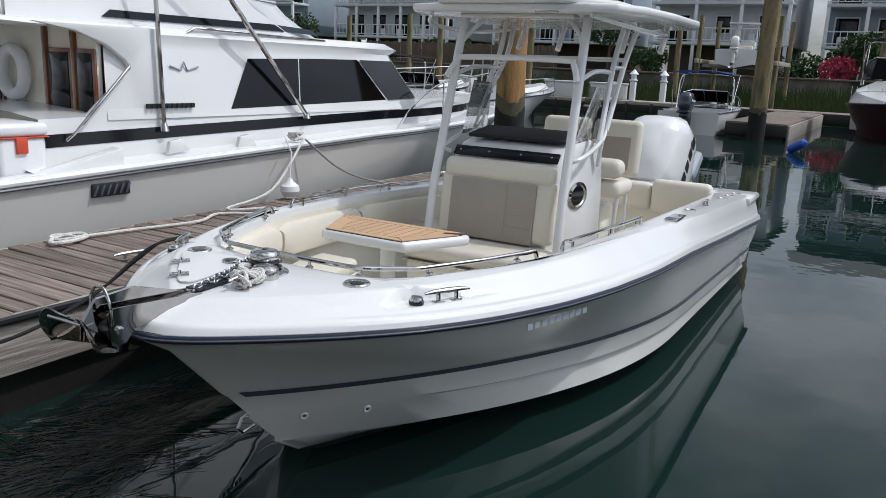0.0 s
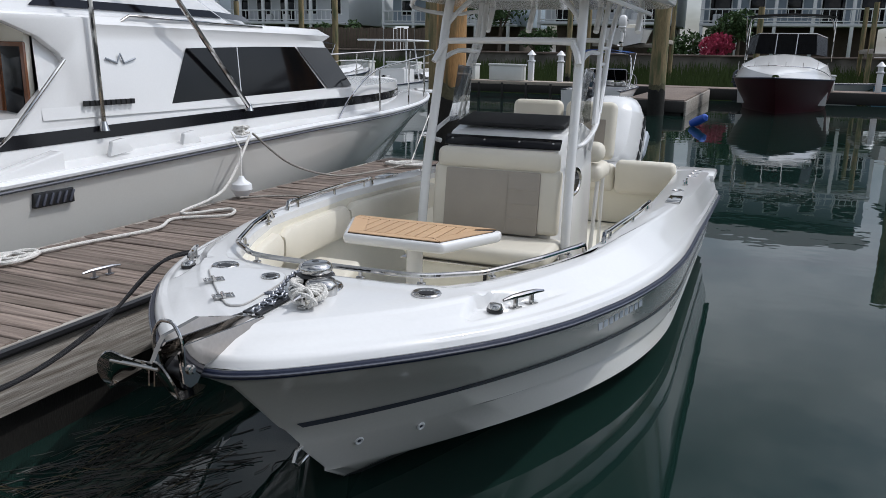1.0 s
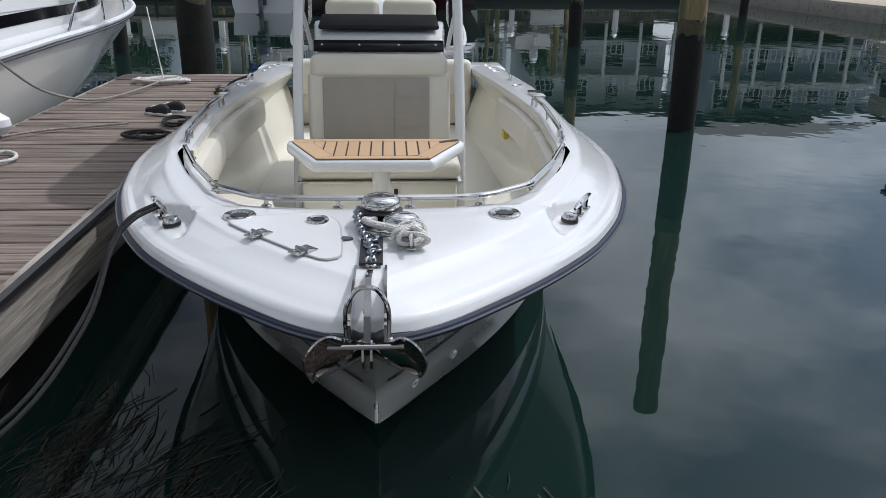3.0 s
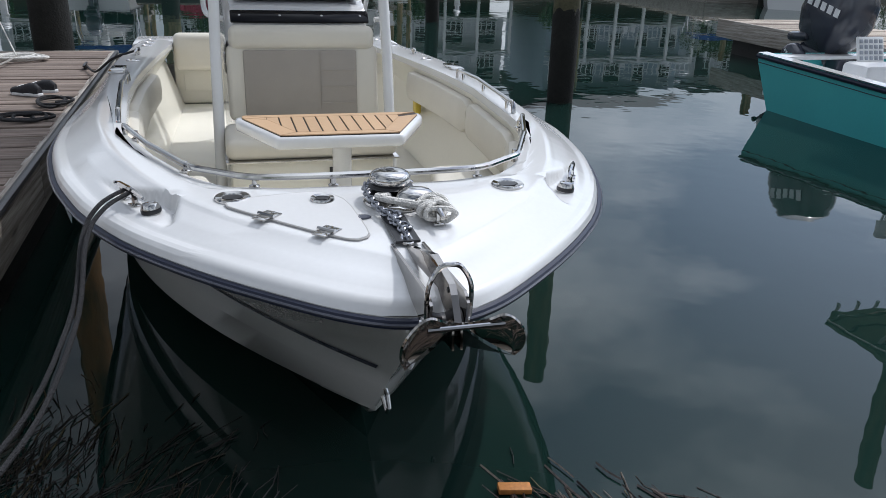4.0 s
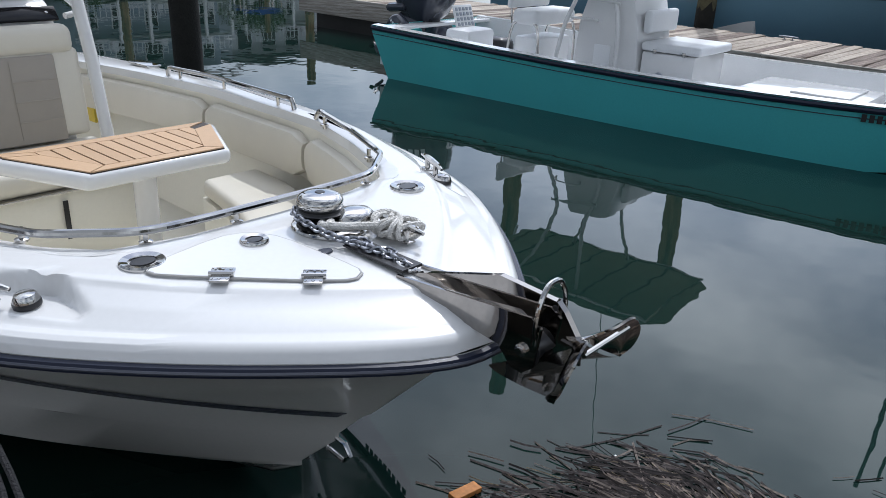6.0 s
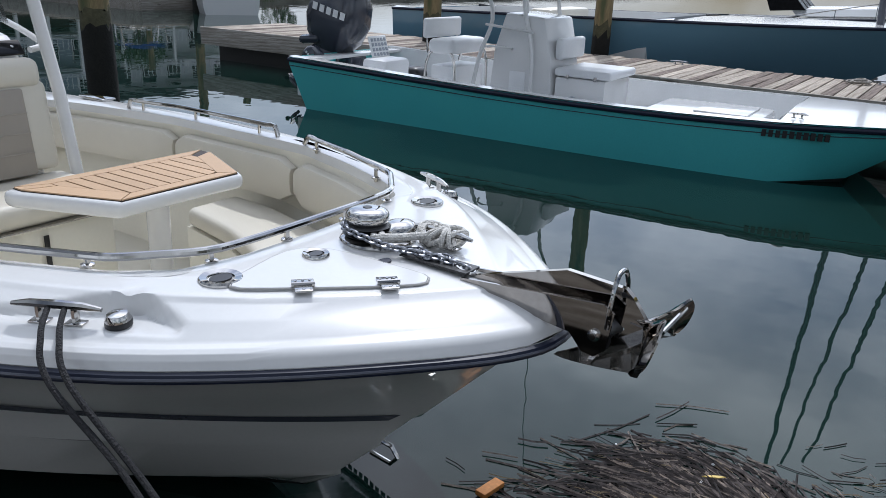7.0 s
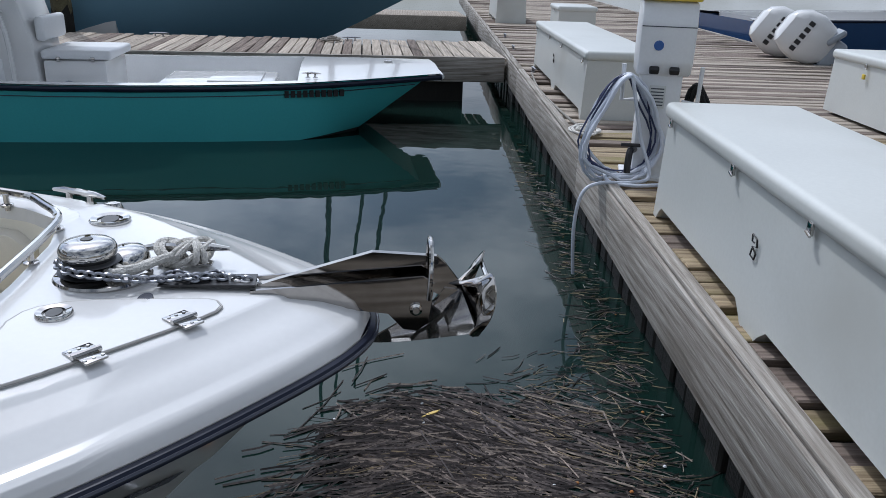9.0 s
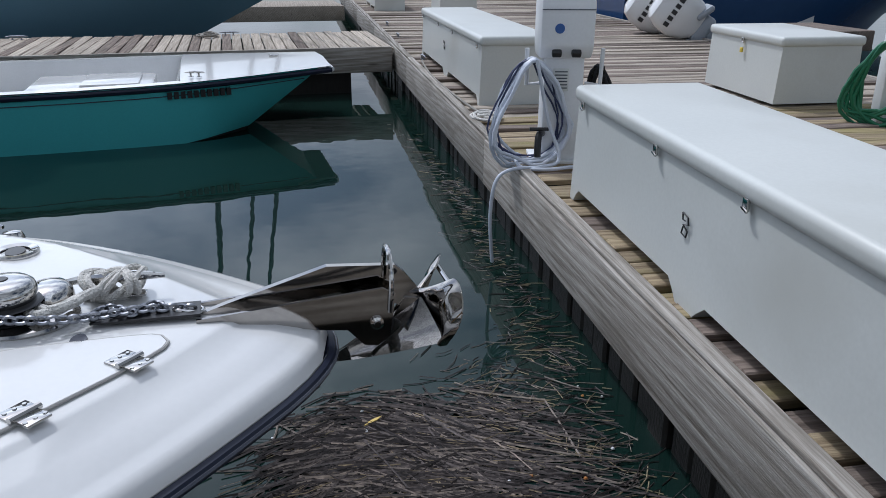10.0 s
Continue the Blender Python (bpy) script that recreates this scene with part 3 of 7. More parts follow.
def boat_deck():
    deck = part("deck", mirror_x(carve_pocket(loft(DL))), GEL, BOAT, "glossy white deck and gunwale cap")
    # liner wall below the coaming down to the sole
    rows = [DL[-1], [(max(0, x + (0.10 if x > 0.6 else 0.0)), y - (0.08 if x < 0.6 else 0), 0.75) for x, y, z in DL[-1]],
            [(max(0, x - (0.05 if x > 0.1 else 0)), y + (0.1 if x < 0.6 else 0), 0.30) for x, y, z in DL[-1]]]
    rows = [rows[0]] + [[tuple(Vector(a).lerp(Vector(b), k / 6)) for a, b in zip(rows[1], rows[2])] for k in range(7)]
    part("liner", mirror_x(tuck(loft(rows), 0.07)), LINER, BOAT, "cream moulded cockpit liner")
    floor = [(x, y) for x, y, z in rows[-1]]
    poly = [(x + 0.03, y) for x, y in floor[1:]] + [(-x - 0.03, y) for x, y in floor[:0:-1]]
    part("sole", tuck(prism(poly, 0.27, 0.30)), NONSKID, BOAT, "cream non-skid cockpit sole")
    # stern: bulkhead, quarter tops and splashwell
    bm = box((0, 7.28, 0.60), (1.9, 0.12, 0.60), 0.03)
    part("aft_bulkhead", bm, LINER, BOAT)
    part("aft_hatch", box((-0.55, 7.212, 0.64), (0.62, 0.02, 0.42), 0.008), LINER, BOAT)
    part("aft_deck", box((0, 7.45, 0.885), (1.9, 0.4, 0.06), 0.02), GEL, BOAT)
    for s in (1, -1):
        part("quarter_top", box((s * 1.10, 7.36, 0.885), (0.42, 0.56, 0.075), 0.03), GEL, BOAT)
        part("stern_seat", box((s * 0.62, 7.07, 0.84), (0.62, 0.16, 0.36), 0.06, seg=3), VINYL, BOAT, "padded cream stern seat back")
        # recessed drink holders on the quarters
        for y in (6.55, 6.9, 7.25, 5.2):
            part("rod_holder", lathe([(0.048, 0), (0.05, 0.008), (0.042, 0.012), (0.03, 0.002), (0.028, 0.0)], 16, pose(s * 1.13, y, cap_z(y) + 0.0)), STEEL, BOAT)
    part("stern_seat", box((0.0, 7.10, 0.82), (0.60, 0.14, 0.30), 0.06, seg=3), VINYL, BOAT)


def inner_path(s, y0, y1, off=0.0, dz=0.0, step=0.06):
    """Points along the coaming between two stations on one side."""
    pts, y = [], y0
    tab = sorted([(p[2], p[1]) for p in INNER[2:]])
    while y <= y1 + 1e-6:
        x = lerp_table(tab, y)[0]
        pts.append(Vector((s * (x + off), y, cap_z(y) + dz)))
        y += step
    return pts


def boat_rails():
    front = [(-0.55, 1.71), (-0.44, 1.63), (-0.30, 1.605), (0, 1.60), (0.30, 1.605), (0.44, 1.63), (0.55, 1.71)]
    left = inner_path(-1, 1.78, 2.55, 0.012)[::-1]
    right = inner_path(1, 1.78, 2.55, 0.012)
    pts = [Vector((p.x, p.y, 1.155)) for p in left] + [Vector((x, y, 1.155)) for x, y in front] + [Vector((p.x, p.y, 1.155)) for p in right]
    pts = [pts[0] + Vector((-0.0, 0.03, -0.04))] + pts + [pts[-1] + Vector((0.0, 0.03, -0.04))]
    rail = part("bow_rail", tube(smooth_path(pts, 3), 0.0125, 10), STEEL, BOAT, "polished stainless grab rail round the bow well")
    for x, y in ((-0.88, 2.4), (-0.66, 1.87), (-0.42, 1.63), (-0.14, 1.60), (0.14, 1.60), (0.42, 1.63), (0.66, 1.87), (0.88, 2.4)):
        bm = tube([(x, y, 1.10), (x, y, 1.155)], 0.009, 8)
        lathe([(0.02, 0), (0.02, 0.006), (0.012, 0.01)], 12, pose(x, y, 1.115), bm)
        part("stanchion", bm, STEEL, rail)
    for s in (1, -1):
        p = inner_path(s, 2.78, 4.05, 0.03)
        pts = [p[0] + Vector((0, -0.02, 0.0))] + [q + Vector((0, 0, 0.05)) for q in p] + [p[-1] + Vector((0, 0.02, 0.0))]
        r2 = part("side_rail", tube(smooth_path(pts, 2), 0.0125, 10), STEEL, BOAT, "polished stainless grab rail")
        for i in (2, len(p) // 2, len(p) - 3):
            part("stanchion", tube([p[i] + Vector((0, 0, -0.01)), p[i] + Vector((0, 0, 0.05))], 0.009, 8), STEEL, r2)
        # padded bolster inside the coaming, in two lengths
        for a, b in ((1.76, 2.56), (2.59, 3.55), (3.58, 5.2)):
            q = inner_path(s, a, b, 0.0, 0, 0.08)
            rows = []
            for i, c in enumerate(q):
                e = 0.9 if 0 < i < len(q) - 1 else 0.55
                d = q[min(i + 1, len(q) - 1)] - q[max(i - 1, 0)]
                nrm = Vector((-s * d.y, s * d.x, 0)).normalized()
                ring = []
                for k in range(12):
                    a2 = 2 * math.pi * k / 12
                    cx, cz = math.cos(a2), math.sin(a2)
                    cx = math.copysign(abs(cx) ** 0.6, cx)
                    cz = math.copysign(abs(cz) ** 0.6, cz)
                    ring.append(c + nrm * (0.01 + 0.065 * e * cx) + Vector((0, 0, -0.195 + 0.125 * e * cz)))
                rows.append(ring)
            bm = loft(rows, close=True)
            bm.faces.new(bm.verts[:12])
            bm.faces.new(bm.verts[-12:])
            part("bolster", bm, VINYL, BOAT, "cream vinyl coaming bolster")
        # bow seat base and cushions
        seat = [(0.12, 1.82), (0.56, 1.86), (0.80, 2.3), (0.93, 2.75), (0.95, 3.05), (0.62, 3.05), (0.52, 2.62), (0.40, 2.35), (0.12, 2.28)]
        part("bow_seat_base", tuck(fine_walls(prism([(s * x, y) for x, y in seat], 0.30, 0.66)), 0.08), LINER, BOAT)
        part("bow_seat_cushion", tuck(fine_walls(prism([(s * x * 1.0, y) for x, y in seat], 0.664, 0.76, 0.035, seg=3)), 0.08), VINYL, BOAT, "cream vinyl bow seat cushion")


def holder(x, y, r, name):
    z = cap_z(y) + (0.009 if name == "hatch_latch" else 0.001)
    ob = part(name, lathe([(r, -0.004), (r, 0.004), (r * 0.93, 0.009), (r * 0.62, 0.006), (r * 0.58, -0.002), (r * 0.5, -0.003)], 24, pose(x, y, z)), STEEL, BOAT)
    part("socket", lathe([(r * 0.56, -0.003), (r * 0.56, 0.0015), (r * 0.2, 0.0018)], 20, pose(x, y, z + 0.004) @ Matrix.Diagonal((1, 0.75, 1, 1))), BLACK, ob)


def boat_foredeck():
    for s in (1, -1):
        holder(s * 0.5, 1.5, 0.062, "rod_holder")
    holder(-0.203, 1.42, 0.042, "hatch_latch")
    # anchor locker hatch
    hatch = [(-0.535, 1.425), (-0.455, 1.335), (-0.235, 1.115), (-0.15, 1.05), (-0.10, 1.075), (-0.10, 1.16), (-0.12, 1.40), (-0.17, 1.49), (-0.26, 1.515), (-0.49, 1.47)]
    cx, cy = sum(p[0] for p in hatch) / 10, sum(p[1] for p in hatch) / 10
    z = 1.1145
    def lie(y):
        return 1.1062 + 0.0285 * (y - 0.9)
    outline = [(x, y, lie(y)) for x, y in hatch]
    pts = [Vector(p) for p in outline]
    ring = []
    for i in range(len(pts)):
        a, b = pts[i], pts[(i + 1) % len(pts)]
        ring += [a.lerp(b, t) for t in (0.2, 0.5, 0.8)]
    gap = part("hatch_gap", tube(ring, 0.0034, 6, closed=True), GAP, BOAT, "thin dark joint round the anchor locker hatch")
    hx = [(cx + (p.x - cx) * 0.985, cy + (p.y - cy) * 0.985) for p in ring]
    lid = prism(hx, -0.008, 0.0032)
    for v in lid.verts:
        v.co.z += lie(v.co.y)
    hatch_ob = part("anchor_locker_hatch", lid, GEL, BOAT, "white locker hatch")
    for (x, y) in ((-0.40, 1.287), (-0.229, 1.125)):
        d = math.degrees(math.atan2(1.125 - 1.287, -0.229 + 0.40))
        bm = box((0, 0.022, 0.004), (0.062, 0.042, 0.006), 0.002)
        box((0, -0.022, 0.004), (0.05, 0.042, 0.006), 0.002, bm=bm)
        tube([(-0.032, 0, 0.008), (0.032, 0, 0.008)], 0.007, 8, bm)
        for a in (-0.02, 0, 0.02):
            for b in (-0.03, 0.03):
                lathe([(0.005, 0.006), (0.004, 0.009)], 8, pose(a, b, 0), bm)
        bmesh.ops.transform(bm, matrix=pose(x, y, lie(y) + 0.002, 0, 0, d), verts=bm.verts)
        part("hinge", bm, STEEL, hatch_ob, "stainless hatch hinge")
    part("locker_vent", lathe([(0.035, -0.001), (0.032, 0.004), (0.02, 0.0045)], 16, pose(-0.10, 1.245, z) @ Matrix.Diagonal((1.0, 0.55, 1, 1))), STRIPE, BOAT)
    # windlass: a steel base, a gypsy of chain and a polished capstan
    w = part("windlass", lathe([(0.110, 0), (0.112, 0.006), (0.108, 0.012), (0.095, 0.017), (0.08, 0.020)], 48, pose(0.045, 1.385, z) @ Matrix.Diagonal((1, 1.1, 1, 1))), STEEL, BOAT, "polished stainless anchor windlass")
    part("gypsy", lathe([(0.07, 0.02), (0.08, 0.028), (0.055, 0.04), (0.08, 0.054), (0.07, 0.06)], 32, pose(0.03, 1.41, z)), BLACK, w)
    part("capstan", lathe([(0.064, 0.06), (0.068, 0.066), (0.071, 0.076), (0.071, 0.088), (0.066, 0.098), (0.056, 0.105), (0.04, 0.109), (0.024, 0.110)], 48, pose(0.03, 1.41, z)), STEEL, w)
    part("capstan_socket", lathe([(0.016, 0.110), (0.014, 0.112)], 12, pose(0.03, 1.41, z)), BLACK, w)
    part("motor_cover", lathe([(0.06, 0.0), (0.062, 0.03), (0.058, 0.046), (0.045, 0.058), (0.02, 0.064)], 40, pose(0.10, 1.335, z) @ Matrix.Diagonal((1.15, 0.9, 1, 1))), STEEL, w)
    # side cleats in their pockets, navigation lights beside them
    for s in (1, -1):
        x0, y0 = 0.86, 1.80
        a = 62
        cleat(pose(s * x0 - s * 0.005, y0 - 0.09, 1.056, 0, 0, s * a), BOAT, STEEL, 0.24)
        li = part("navigation_light", lathe([(0.032, 0), (0.034, 0.02), (0.026, 0.036), (0.01, 0.04)], 16, pose(s * 0.772, 1.575, 1.056, 0, s * 6, 0)), STEEL, BOAT, "small chrome navigation light")
        part("lens", lathe([(0.0345, 0.004), (0.0355, 0.012), (0.0345, 0.02)], 16, pose(s * 0.772, 1.575, 1.055, 0, s * 6, 0)), BLACK, li)
        part("gunwale_fitting", box((s * 1.17, 4.55, 1.073), (0.10, 0.26, 0.02), 0.008), STEEL, BOAT)
        cleat(pose(s * 1.14, 5.7, 1.0, 0, 0, 85), BOAT, STEEL, 0.22)
    cleat(pose(0.135, 1.195, z, 0, 0, 88), BOAT, STEEL, 0.24)


def boat_table():
    tb = [(-0.46, 2.62), (-0.30, 2.235), (0.27, 2.235), (0.45, 2.62), (0.45, 2.68), (-0.46, 2.68)]
    table = part("table", prism(tb, 1.085, 1.145, 0.022, seg=3), GEL, BOAT, "white cockpit table with a teak planked top")
    inner = lambda k: [(0.015 + (x - 0.015) * k, 2.45 + (y - 2.45) * k) for x, y in tb]
    part("caulk_bed", prism(inner(0.93), 1.14, 1.1475), CAULK, table, "dark caulk between the teak strips")
    # margin boards
    o, i = inner(0.925), inner(0.70)
    for k in range(len(o)):
        if k == 3:
            continue
        k2 = (k + 1) % len(o)
        a, b, c, d = Vector(o[k]), Vector(o[k2]), Vector(i[k2]), Vector(i[k])
        e = (b - a).normalized() * 0.003
        part("teak_margin", prism([tuple(a + e), tuple(b - e), tuple(c - e), tuple(d + e)], 1.147, 1.152), TEAK, table, smooth=False)
    # slats run fore and aft, cut to the inner outline
    n = 11
    x0, x1 = min(p[0] for p in i), max(p[0] for p in i)
    for k in range(n):
        a, b = x0 + (x1 - x0) * k / n + 0.004, x0 + (x1 - x0) * (k + 1) / n - 0.004

        def front(x):
            l, r = i[1], i[2]
            if x < l[0]:
                return l[1] + (i[0][1] - l[1]) * (l[0] - x) / (l[0] - i[0][0])
            if x > r[0]:
                return r[1] + (i[3][1] - r[1]) * (x - r[0]) / (i[3][0] - r[0])
            return l[1]
        top = i[4][1] - 0.004
        part("teak_slat", prism([(a, min(top - 0.01, front(a) + 0.004)), (b, min(top - 0.01, front(b) + 0.004)), (b, top), (a, top)], 1.147, 1.152), TEAK, table, smooth=False)
    part("table_leg", tube([(0.02, 2.46, 0.30), (0.02, 2.46, 1.085)], 0.045, 20), GEL, table)


def boat_console():
    side = [(3.92, 0.30), (3.92, 0.86), (4.00, 1.30), (4.03, 1.44), (4.12, 1.53), (4.55, 1.60), (4.80, 1.52), (4.86, 1.10), (4.86, 0.30)]
    cb = side_prism(side, -0.47, 0.47, 0.03)
    for v in cb.verts:
        v.co.x *= 0.88 + 0.17 * (v.co.y - 3.92) / 0.94
    con = part("console", cb, GEL, BOAT, "white moulded helm console")
    part("seat_base", box((0, 3.70, 0.505), (0.98, 0.50, 0.41), 0.04), LINER, BOAT)
    part("seat_trim", box((0, 3.69, 0.708), (1.03, 0.54, 0.012), 0.004), STEEL, BOAT)
    part("seat_strap", box((0.10, 3.437, 0.56), (0.025, 0.008, 0.20), 0.002), BLACK, BOAT)
    part("seat_cushion", box((0, 3.68, 0.775), (1.02, 0.50, 0.125), 0.05, seg=4), VINYL, BOAT, "cream vinyl lounge seat cushion")
    lean = (-7, 0, 0)
    back = part("backrest", box((0, 3.925, 1.085), (0.94, 0.09, 0.46), 0.035, lean, seg=3), VINYL, BOAT, "cream vinyl lounge backrest")
    part("backrest_panel", box((-0.02, 3.874, 1.07), (0.70, 0.03, 0.44), 0.012, lean), TAUPE, back, "taupe quilted backrest panel")
    for z in (0.97, 1.07, 1.17):
        part("seam", tube([(0.10, 3.846 + (z - 1.07) * 0.12, z), (0.32, 3.846 + (z - 1.07) * 0.12, z)], 0.0028, 6), TAUPE, back)
    part("seam", tube([(0.10, 3.835, 0.88), (0.10, 3.877, 1.27)], 0.0018, 6), TAUPE, back)
    part("headrest", box((0, 3.955, 1.355), (0.90, 0.12, 0.155), 0.05, (-5, 0, 0), seg=3), VINYL, BOAT, "cream vinyl headrest roll")
    # smoked visor strip with its screws
    vis = part("visor", box((0, 4.025, 1.475), (0.86, 0.02, 0.085), 0.008, (-38, 0, 0)), GLOSSB, BOAT, "glossy black visor strip")
    for x in (-0.375, -0.13, 0.13, 0.375):
        part("screw", lathe([(0.009, 0), (0.008, 0.004), (0.003, 0.005)], 10, pose(x, 4.017, 1.482, 52, 0, 0)), STEEL, vis)
    part("dash_cover", box((0, 4.36, 1.605), (0.82, 0.36, 0.032), 0.014, (8, 0, 0)), CANVASK, BOAT, "dark canvas instrument cover")
    # clear windscreen between the legs
    for q in (1, -1):
        ws = loft([[(q * 0.475, 4.20, 1.58), (q * 0.49, 4.66, 1.60)], [(q * 0.475, 4.36, 2.0), (q * 0.485, 4.70, 1.98)]])
        bmesh.ops.solidify(ws, geom=ws.faces[:], thickness=0.006)
        pane = part("windscreen_wing", ws, CLEAR, BOAT, "clear acrylic windscreen wing")
        pane.visible_shadow = False
    # portlight in the console side
    for s in (1, -1):
        m = pose(s * 0.458, 4.37, 1.175, 0, s * 90, 0) @ pose(0, 0, 0, s * 7, 0, 0) @ Matrix.Diagonal((1.12, 1.55, 1, 1))
        pl = part("portlight", lathe([(0.095, -0.002), (0.095, 0.008), (0.075, 0.014), (0.068, 0.004)], 28, m), STEEL, con, "oval stainless portlight")
        part("portlight_glass", lathe([(0.067, 0.002), (0.064, 0.006), (0.02, 0.0065)], 24, m), GLASSK, pl)
        # grab hoop on the console shoulder
        part("console_hoop", tube(smooth_path([(s * 0.47, 4.02, 1.46), (s * 0.56, 4.06, 1.48), (s * 0.585, 4.25, 1.53), (s * 0.575, 4.50, 1.60), (s * 0.56, 4.60, 1.66), (s * 0.53, 4.62, 1.55), (s * 0.50, 4.66, 1.38)], 5), 0.017, 10), GEL, BOAT, "white powder-coated grab hoop")
    # leaning post and helm seats
    post = part("leaning_post", box((0, 5.60, 0.62), (0.62, 0.34, 0.64), 0.04), LINER, BOAT)
    for s in (1, -1):
        part("post_leg", tube([(s * 0.40, 5.42, 0.30), (s * 0.42, 5.50, 1.02)], 0.018, 8), GEL, post)
        part("post_leg", tube([(s * 0.40, 5.82, 0.30), (s * 0.42, 5.74, 1.02)], 0.018, 8), GEL, post)
        part("helm_seat", box((s * 0.25, 5.55, 1.10), (0.46, 0.44, 0.15), 0.06, seg=3), VINYL, post, "cream helm seat cushion")
        part("helm_bolster", box((s * 0.25, 5.42, 1.28), (0.46, 0.20, 0.17), 0.07, seg=3), VINYL, post)
        part("helm_backrest", box((s * 0.25, 5.88, 1.42), (0.47, 0.13, 0.52), 0.09, (-8, 0, 0), seg=4), VINYL, post, "cream rounded helm seat back")
        part("helm_back_panel", box((s * 0.25, 5.812, 1.38), (0.30, 0.02, 0.30), 0.02, (-8, 0, 0)), TAUPE, post)


def boat_ttop():
    top = part("hard_top", prism([(-0.62, 3.85), (0.62, 3.85), (0.80, 3.93), (0.92, 4.2), (0.96, 4.8), (0.95, 5.6), (0.86, 5.92), (0.70, 6.0), (-0.70, 6.0), (-0.86, 5.92), (-0.95, 5.6), (-0.96, 4.8), (-0.92, 4.2), (-0.80, 3.93)], 2.485, 2.545, 0.022, seg=3), GEL, BOAT, "white fibreglass hard top over the helm")
    part("crown", prism([(-0.5, 3.8), (0.5, 3.8), (0.72, 4.2), (0.72, 5.3), (0.5, 5.6), (-0.5, 5.6), (-0.72, 5.3), (-0.72, 4.2)], 2.54, 2.585, 0.02), GEL, top)
    part("top_ridge", box((0, 4.1, 2.47), (0.9, 0.12, 0.03), 0.01), GEL, top)
    part("courtesy_light", box((0.35, 3.80, 2.482), (0.16, 0.05, 0.012), 0.004), STEEL, top)
    for s in (1, -1):
        fr = part("front_leg", tube([(s * 0.55, 3.76, 0.31), (s * 0.53, 3.90, 1.25), (s * 0.50, 4.16, 2.30), (s * 0.49, 4.22, 2.48)], 0.034, 12), GEL, BOAT, "white powder-coated hard top leg")
        a = [(s * 0.565, 4.46, 1.59), (s * 0.535, 4.64, 1.88), (s * 0.505, 4.84, 2.20), (s * 0.52, 4.98, 2.48)]
        b = [(s * 0.56, 4.61, 1.66), (s * 0.55, 4.80, 1.92), (s * 0.53, 5.04, 2.20), (s * 0.56, 5.22, 2.48)]
        rear = part("rear_leg", tube(smooth_path(a, 4), 0.022, 10), GEL, BOAT, "white powder-coated hard top leg")
        rear2 = part("rear_leg", tube(smooth_path(b, 4), 0.022, 10), GEL, BOAT)
        for z, ya, yb in ((1.90, 4.655, 4.79), (2.02, 4.73, 4.89), (2.14, 4.80, 4.99)):
            part("ladder_rung", tube([(s * 0.51, ya, z), (s * 0.53, yb, z)], 0.014, 8), GEL, rear)
        part("side_brace", tube(smooth_path([(s * 0.51, 4.06, 2.02), (s * 0.505, 4.40, 2.10), (s * 0.50, 4.84, 2.10)], 4), 0.018, 8), GEL, fr)
        part("gusset", tube(smooth_path([(s * 0.50, 4.14, 2.26), (s * 0.44, 4.20, 2.36), (s * 0.34, 4.24, 2.46)], 4), 0.018, 8), GEL, fr)
        part("roof_rail", tube(smooth_path([(s * 0.62, 3.92, 2.47), (s * 0.80, 4.25, 2.41), (s * 0.82, 5.1, 2.40), (s * 0.64, 5.5, 2.46)], 5), 0.016, 8), GEL, top)
        part("rod_rack", tube([(s * 0.66, 5.55, 2.28), (s * 0.66, 5.70, 2.50)], 0.026, 10), GEL, top)
        part("rod_rack", tube([(s * 0.30, 5.62, 2.28), (s * 0.30, 5.77, 2.50)], 0.026, 10), GEL, top)
    bar = smooth_path([(-0.525, 4.0, 2.02), (-0.47, 4.06, 2.14), (-0.38, 4.08, 2.17), (0.38, 4.08, 2.17), (0.47, 4.06, 2.14), (0.525, 4.0, 2.02)], 5)
    part("cross_bar", tube(bar, 0.022, 10), GEL, BOAT, "white arched cross bar")
    part("aft_bar", tube([(-0.52, 5.0, 2.20), (0.52, 5.0, 2.20)], 0.018, 8), GEL, BOAT)


